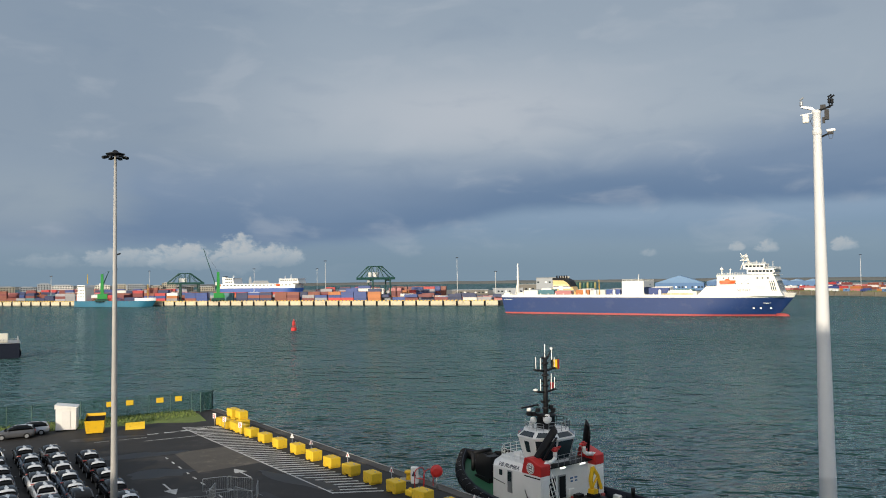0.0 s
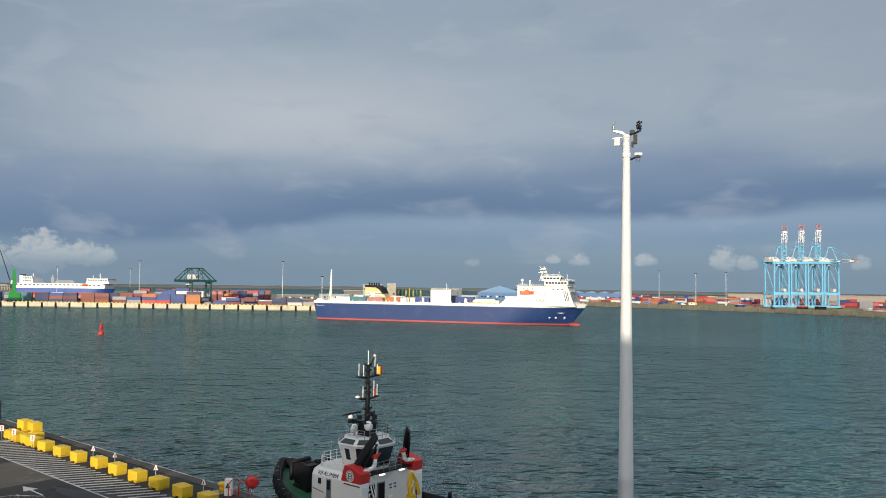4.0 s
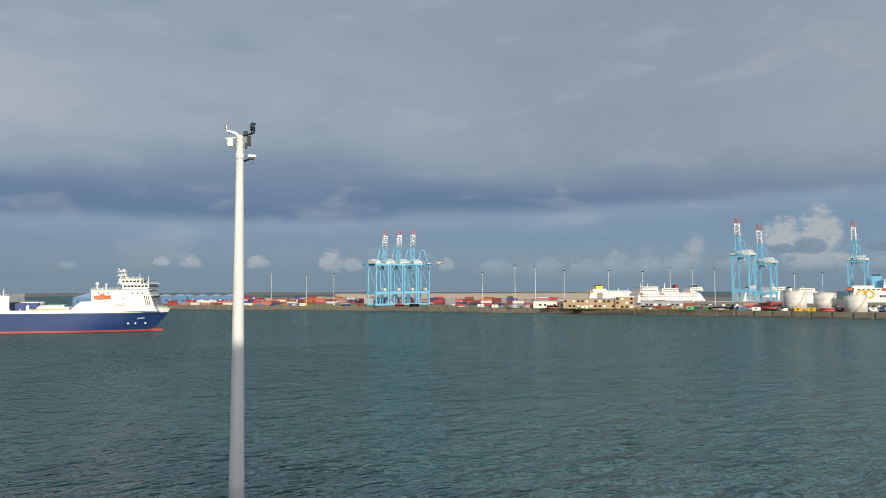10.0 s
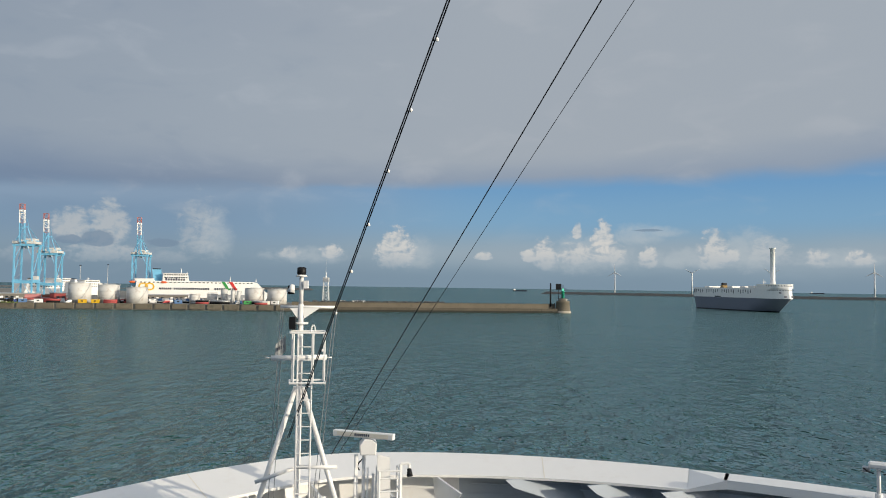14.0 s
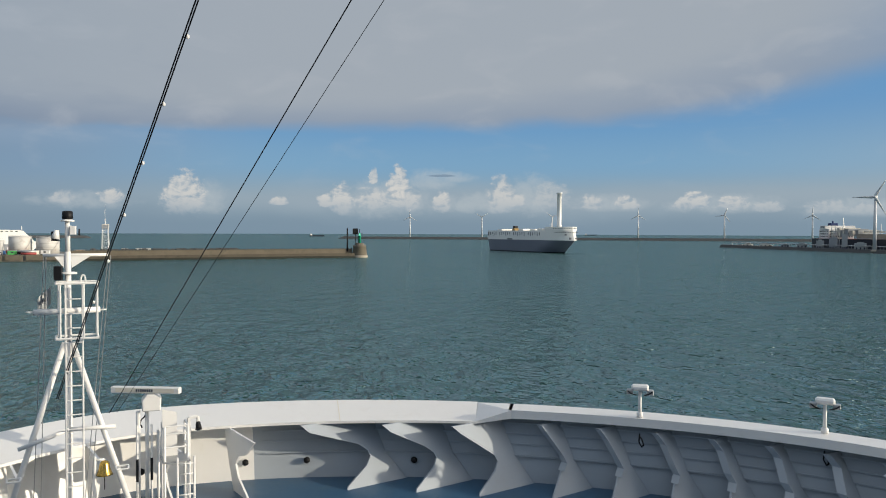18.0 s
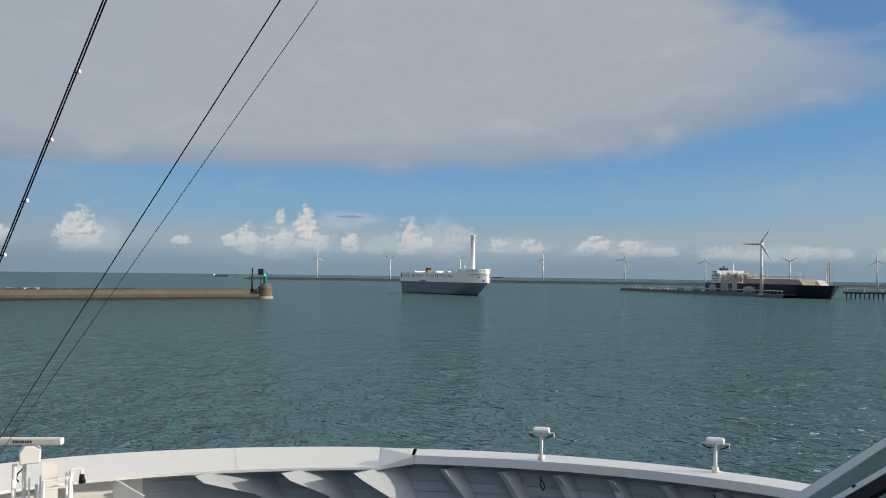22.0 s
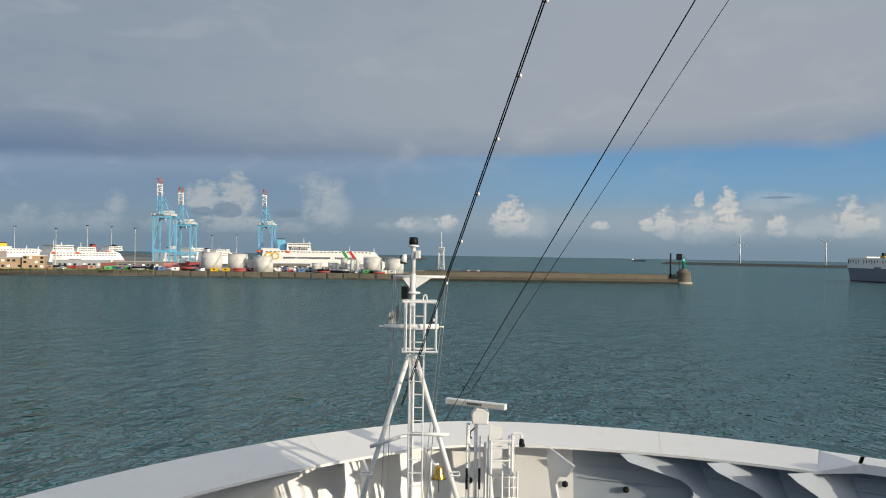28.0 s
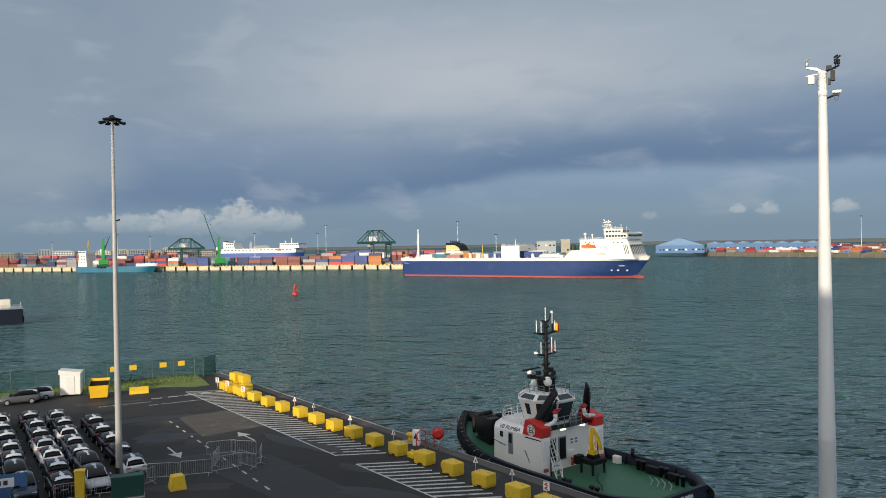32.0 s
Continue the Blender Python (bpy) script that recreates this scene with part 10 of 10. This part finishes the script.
def access_ladder():
    """Small platform with a guard panel and a ladder, behind the radar."""
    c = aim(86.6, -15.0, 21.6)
    ob = thing("access_platform", Matrix.Identity(4), "white steel access platform with a guard panel and ladder", "platform")
    def at(x, z, y=0.0):
        return Vector((c.x, c.y, 0)) + ACROSS * x + AHEAD * y + Vector((0, 0, z))
    zt, zp = 18.25, 17.0
    pan = B()
    for o in (0, 0.04):
        pan.faces.new([pan.verts.new(p) for p in (at(-0.30, zt, o), at(-0.08, zt - 0.06, o), at(0.06, zt - 0.1, o), at(0.08, zp, o), at(-0.30, zp, o))])
    part("guard_panel", pan, WHITE_DECK, ob)
    for x in (-0.30, 0.28):
        for y in (-0.5, 0.1):
            part("post", rod(B(), at(x, DECK_Z, y), at(x, zt - 0.35, y), 0.035), WHITE_DECK, ob)
    for z in (zp + 0.35, zp + 0.7, zt - 0.35):
        part("guard_rail", path_rod(B(), [at(-0.3, z, -0.5), at(0.28, z, -0.5), at(0.28, z, 0.1)], 0.025), WHITE_DECK, ob)
    plat = part("floor", box(B(), -0.35, 0.33, -0.6, 0.2, -0.03, 0.0), STEEL, ob)
    plat.matrix_basis = pose(c.x, c.y, zp, 0, 0, -80 )
    for x in (0.0, 0.42):
        part("stile", rod(B(), at(x, DECK_Z, -0.62), at(x, zp + 0.1, -0.62), 0.03), WHITE_DECK, ob)
    for k in range(7):
        z = DECK_Z + 0.25 + k * 0.27
        part("rung", rod(B(), at(0.0, z, -0.62), at(0.42, z, -0.62), 0.018), WHITE_DECK, ob)
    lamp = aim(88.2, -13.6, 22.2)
    ob = thing("deck_spotlight", Matrix.Identity(4), "small black spotlight on a white bracket", "lamp")
    part("bracket", path_rod(B(), [Vector((lamp.x, lamp.y, DECK_Z)) + ACROSS * -0.25, lamp + ACROSS * -0.25 + Vector((0, 0, 0.2)), lamp + Vector((0, 0, 0.22)), lamp + Vector((0, 0, 0.05))], 0.05), WHITE_DECK, ob)
    part("lamp_head", rod(B(), lamp + Vector((0, 0, 0.05)), lamp - AHEAD * 0.12 + Vector((0, 0, -0.12)), 0.06, 0.09), BLACK, ob)


access_ladder()


def bell_and_winch():
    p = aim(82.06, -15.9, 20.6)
    ob = thing("ship_bell", Matrix.Identity(4), "polished brass ship's bell on a white post", "bell")
    part("bell", lathe(B(), [(0.20, -0.18), (0.175, -0.14), (0.13, -0.02), (0.115, 0.10), (0.08, 0.15), (0.02, 0.17)], 18, p), BRASS, ob)
    part("clapper_rope", rod(B(), p + Vector((0, 0, -0.16)), p + Vector((0, 0, -0.55)), 0.01), BLACK, ob)
    post = p - ACROSS * 0.22
    part("post", rod(B(), Vector((post.x, post.y, DECK_Z)), post + Vector((0, 0, 0.3)), 0.04), WHITE_DECK, ob)
    part("arm", rod(B(), post + Vector((0, 0, 0.2)), p + Vector((0, 0, 0.2)), 0.03), WHITE_DECK, ob)
    # anchor windlass in front of the mast
    q = MAST - AHEAD * 0.9 + ACROSS * 0.55
    ob = thing("windlass", Matrix.Identity(4), "white anchor windlass with a rope drum on deck", "winch")
    zc = 15.75
    for x, r in ((-0.30, 0.42), (-0.12, 0.36), (0.12, 0.36), (0.30, 0.42)):
        a = Vector((q.x, q.y, zc)) + ACROSS * x
        part("flange", rod(B(), a - ACROSS * 0.05, a + ACROSS * 0.05, r, n=20), WHITE_DECK, ob)
    part("drum", rod(B(), Vector((q.x, q.y, zc)) - ACROSS * 0.3, Vector((q.x, q.y, zc)) + ACROSS * 0.3, 0.24, n=16), CREAM, ob)
    part("gear_case", box(B(), -0.28, 0.28, -0.3, 0.3, 0, 0.95), CREAM, ob, bevel=0.06, m=pose(q.x, q.y, DECK_Z, 0, 0, -80) @ pose(-1.05, 0, 0))
    part("bed", box(B(), -1.5, 0.9, -0.6, 0.6, 0, 0.35), WHITE_DECK, ob, m=pose(q.x, q.y, DECK_Z, 0, 0, -80))
    for k, (x, y) in enumerate(((-2.2, 0.6), (-3.4, 1.2), (2.6, 0.8))):
        c = MAST + ACROSS * x + AHEAD * y
        ob = thing("deck_bitts", pose(c.x, c.y, DECK_Z, 0, 0, -80), "pair of white mooring bitts on deck", "bollard", "deck bitts")
        for dx in (-0.35, 0.35):
            part("post", lathe(B(), [(0.17, 0.05), (0.17, 0.75), (0.22, 0.8), (0.22, 0.88)], 14, (dx, 0, 0)), WHITE_DECK, ob)
        part("bed", box(B(), -0.65, 0.65, -0.3, 0.3, 0, 0.06), WHITE_DECK, ob)


bell_and_winch()


def rail_floodlight(az):
    d = 24.3
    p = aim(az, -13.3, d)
    p.z = RAIL_Z
    ob = thing("rail_floodlight", place(p, az), "white twin floodlight on a short post on the rail", "lamp", "rail floodlights")
    part("post", rod(B(), (0, 0, 0), (0, 0, 0.85), 0.055, 0.05, 10), WHITE_DECK, ob)
    part("base", lathe(B(), [(0.1, 0), (0.1, 0.14), (0.06, 0.16)], 12), WHITE_DECK, ob)
    part("hood", box(B(), -0.26, 0.26, -0.16, 0.18, 0.83, 1.0), WHITE_DECK, ob, bevel=0.05)
    for x in (-0.3, 0.3):
        part("lamp_head", box(B(), x - 0.1, x + 0.1, -0.14, 0.1, 0.72, 0.86), STEEL, ob, bevel=0.02)
        part("cable", path_rod(B(), [(x * 0.4, -0.1, 0.7), (x * 0.9, -0.18, 0.76), (x * 1.25, -0.16, 0.84)], 0.02, 5), BLACK, ob)
    part("cable_tail", path_rod(B(), [(0, -0.6, -0.35), (-0.02, -0.62, -0.6), (0.06, -0.64, -0.75), (0.12, -0.64, -0.68), (0.06, -0.62, -0.5), (0.0, -0.6, -0.45)], 0.022, 5), BLACK, ob)


rail_floodlight(120.4)
rail_floodlight(132.5)


def port_lamp():
    h = aim(34.1, -16.1, 15.0)
    ob = thing("boarding_lamp", Matrix.Identity(4), "white floodlight on a bent arm at the ship's side", "lamp")
    a = compass(124, 1.0)
    part("housing", box(B(), -0.27, 0.27, -0.2, 0.2, -0.04, 0.12), WHITE_DECK, ob, bevel=0.05, m=pose(h.x, h.y, h.z, 0, 0, -34))
    part("lamp_head", box(B(), -0.14, 0.14, -0.1, 0.1, -0.2, -0.04), STEEL, ob, bevel=0.03, m=pose(h.x, h.y, h.z, 0, 0, -34))
    j = h + a * 0.95 + Vector((0, 0, -0.28))
    arm = B()
    path_rod(arm, [h + a * 0.2, h + a * 0.5 + Vector((0, 0, -0.12)), j], 0.035)
    path_rod(arm, [h + a * 0.5 + Vector((0, 0, -0.14)), h + a * 0.8 + Vector((0, 0, -0.8)), j + Vector((0, 0, -0.9))], 0.03)
    part("arm", arm, WHITE_DECK, ob)
    part("post", rod(B(), j + Vector((0, 0, 0.12)), Vector((j.x, j.y, 15.9)), 0.055), WHITE_DECK, ob)
    part("cable", path_rod(B(), [h + a * 0.15 + Vector((0, 0, -0.1)), h + a * 0.3 + Vector((0, 0, -0.2)), h + a * 0.45 + Vector((0, 0, -0.12))], 0.02, 5), BLACK, ob)


port_lamp()


def stays():
    """Wire stays that run from above the lookout down to the forecastle."""
    def stay(lo, hi, r, gap=0.0, clips=0):
        ob = thing("wire_stay", Matrix.Identity(4), "dark wire stay running down to the forecastle", "cable", "wire stays")
        d = (hi - lo).normalized()
        lo2, hi2 = lo, hi + d * 14
        o = ACROSS * gap
        for s in ((-1, 1) if gap else (0,)):
            part("wire", rod(B(), lo2 + o * s, hi2 + o * s, r, n=6), BLACK, ob)
        for k in range(clips):
            p = lo.lerp(hi, 0.10 + k * 0.12)
            part("insulator", lathe(B(), [(0.012, -0.02), (0.03, 0), (0.03, 0.035), (0.012, 0.05)], 8, p + ACROSS * 0.05), WHITE, ob)
            part("clamp", rod(B(), p - ACROSS * 0.02, p + ACROSS * 0.05, 0.012, n=5), BLACK, ob)
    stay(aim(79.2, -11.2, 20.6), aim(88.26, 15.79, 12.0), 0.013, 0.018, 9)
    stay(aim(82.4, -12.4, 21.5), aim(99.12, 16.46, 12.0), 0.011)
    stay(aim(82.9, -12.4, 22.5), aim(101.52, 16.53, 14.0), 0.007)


stays()


def wing_window():
    """Raked wing windows beside the lookout: panes in one plane, barred by frames with black seals."""
    E2 = Vector((0.64, 0.08, 23.09))
    def ray(az, el, d):
        return E2 + compass(az, d, d * math.tan(radians(el)))
    p1 = ray(141.0, -14.0, 4.6)
    nrm = compass(57.5, 0.64, 0.77).normalized()
    def on_pane(az, el, lift=0.0):
        d = ray(az, el, 1.0) - E2
        return E2 + d * ((p1 - E2).dot(nrm) / d.dot(nrm)) + nrm * lift
    ob = thing("bridge_window", Matrix.Identity(4), "raked bridge windows with black seals in grey frames", "window")
    mirror = glass("bridge_glazing", (0.012, 0.022, 0.026), 1.75)
    rubber = paint("dull_black_seal", (0.008, 0.008, 0.009), 0.95, vary=0.2, spec=0.1)
    def sheet(name, rays, mat, thick=0.012, lift=0.0, parent=ob):
        bm = B()
        a = [bm.verts.new(on_pane(x, y, lift)) for x, y in rays]
        b = [bm.verts.new(on_pane(x, y, lift - thick)) for x, y in rays]
        bm.faces.new(a), bm.faces.new(b[::-1])
        for k in range(len(a)):
            m = (k + 1) % len(a)
            bm.faces.new((a[k], b[k], b[m], a[m]))
        return part(name, bm, mat, parent)
    def bar(az0, el0, az1, el1, pale, black, parent=ob):
        f = sheet("frame", [(az0, el0), (az1, el1), (az1, el1 - pale * 0.8), (az0, el0 - pale)], GREY_FRAME, 0.01, 0.006, parent)
        sheet("seal", [(az0 + 0.15, el0 - pale), (az1, el1 - pale * 0.8), (az1, el1 - (pale + black) * 0.8), (az0 + 0.15, el0 - pale - black)], rubber, 0.012, 0.009, f)
        return f
    # lower and upper panes either side of the long bar
    sheet("pane", [(137.2, -15.44), (143.9, -10.2), (153.0, -2.0), (157.0, -1.6), (150, -7.2), (139.5, -15.9)], mirror, 0.01, 0.0)
    sheet("pane", [(139.5, -16.0), (150, -7.3), (158, -1.2), (160, -28), (139.0, -28)], mirror, 0.01, 0.0)
    sheet("coaming", [(135.0, -16.6), (143.45, -10.0), (143.9, -10.2), (137.6, -15.44), (135.6, -17.2)], GREY_FRAME, 0.012, 0.004)
    bar(139.5, -15.04, 157.0, -1.25, 0.45, 1.05)
    bar(143.57, -9.48, 153.2, -1.2, 0.30, 0.62)
    bar(146.5, -6.35, 153.4, -0.9, 0.05, 0.30)
    for a, e in ((141.0, -14.1), (145.6, -10.45), (149.3, -7.5), (144.6, -8.85), (148.4, -5.5)):
        p = on_pane(a, e, 0.006)
        part("bolt", rod(B(), p, p + nrm * 0.012, 0.012, n=6), BLACK, ob)


wing_window()


def motions():
    # freight ferry: backs slowly along the far quay and swings a little
    FREIGHTER.scale = (0.983, 0.983, 0.983)
    rows = []
    for t in range(0, 33, 4):
        k = t / 32
        rows.append((t, pose(114.95 - 69.56 * k, 470.4 + 35.3 * k, 0, 0, 0, -30.8 - 2.85 * k)))
    walk(FREIGHTER, rows)
    # vehicle carrier: comes in at slow speed
    rows = []
    for t in (0, 8, 16, 24, 32):
        k = t / 32
        rows.append((t, pose(836.5 - 78.9 * k, -316.2 - 17.8 * k, 0, 0, 0, 191.7 + 1.3 * k)))
    walk(CARRIER, rows)


motions()
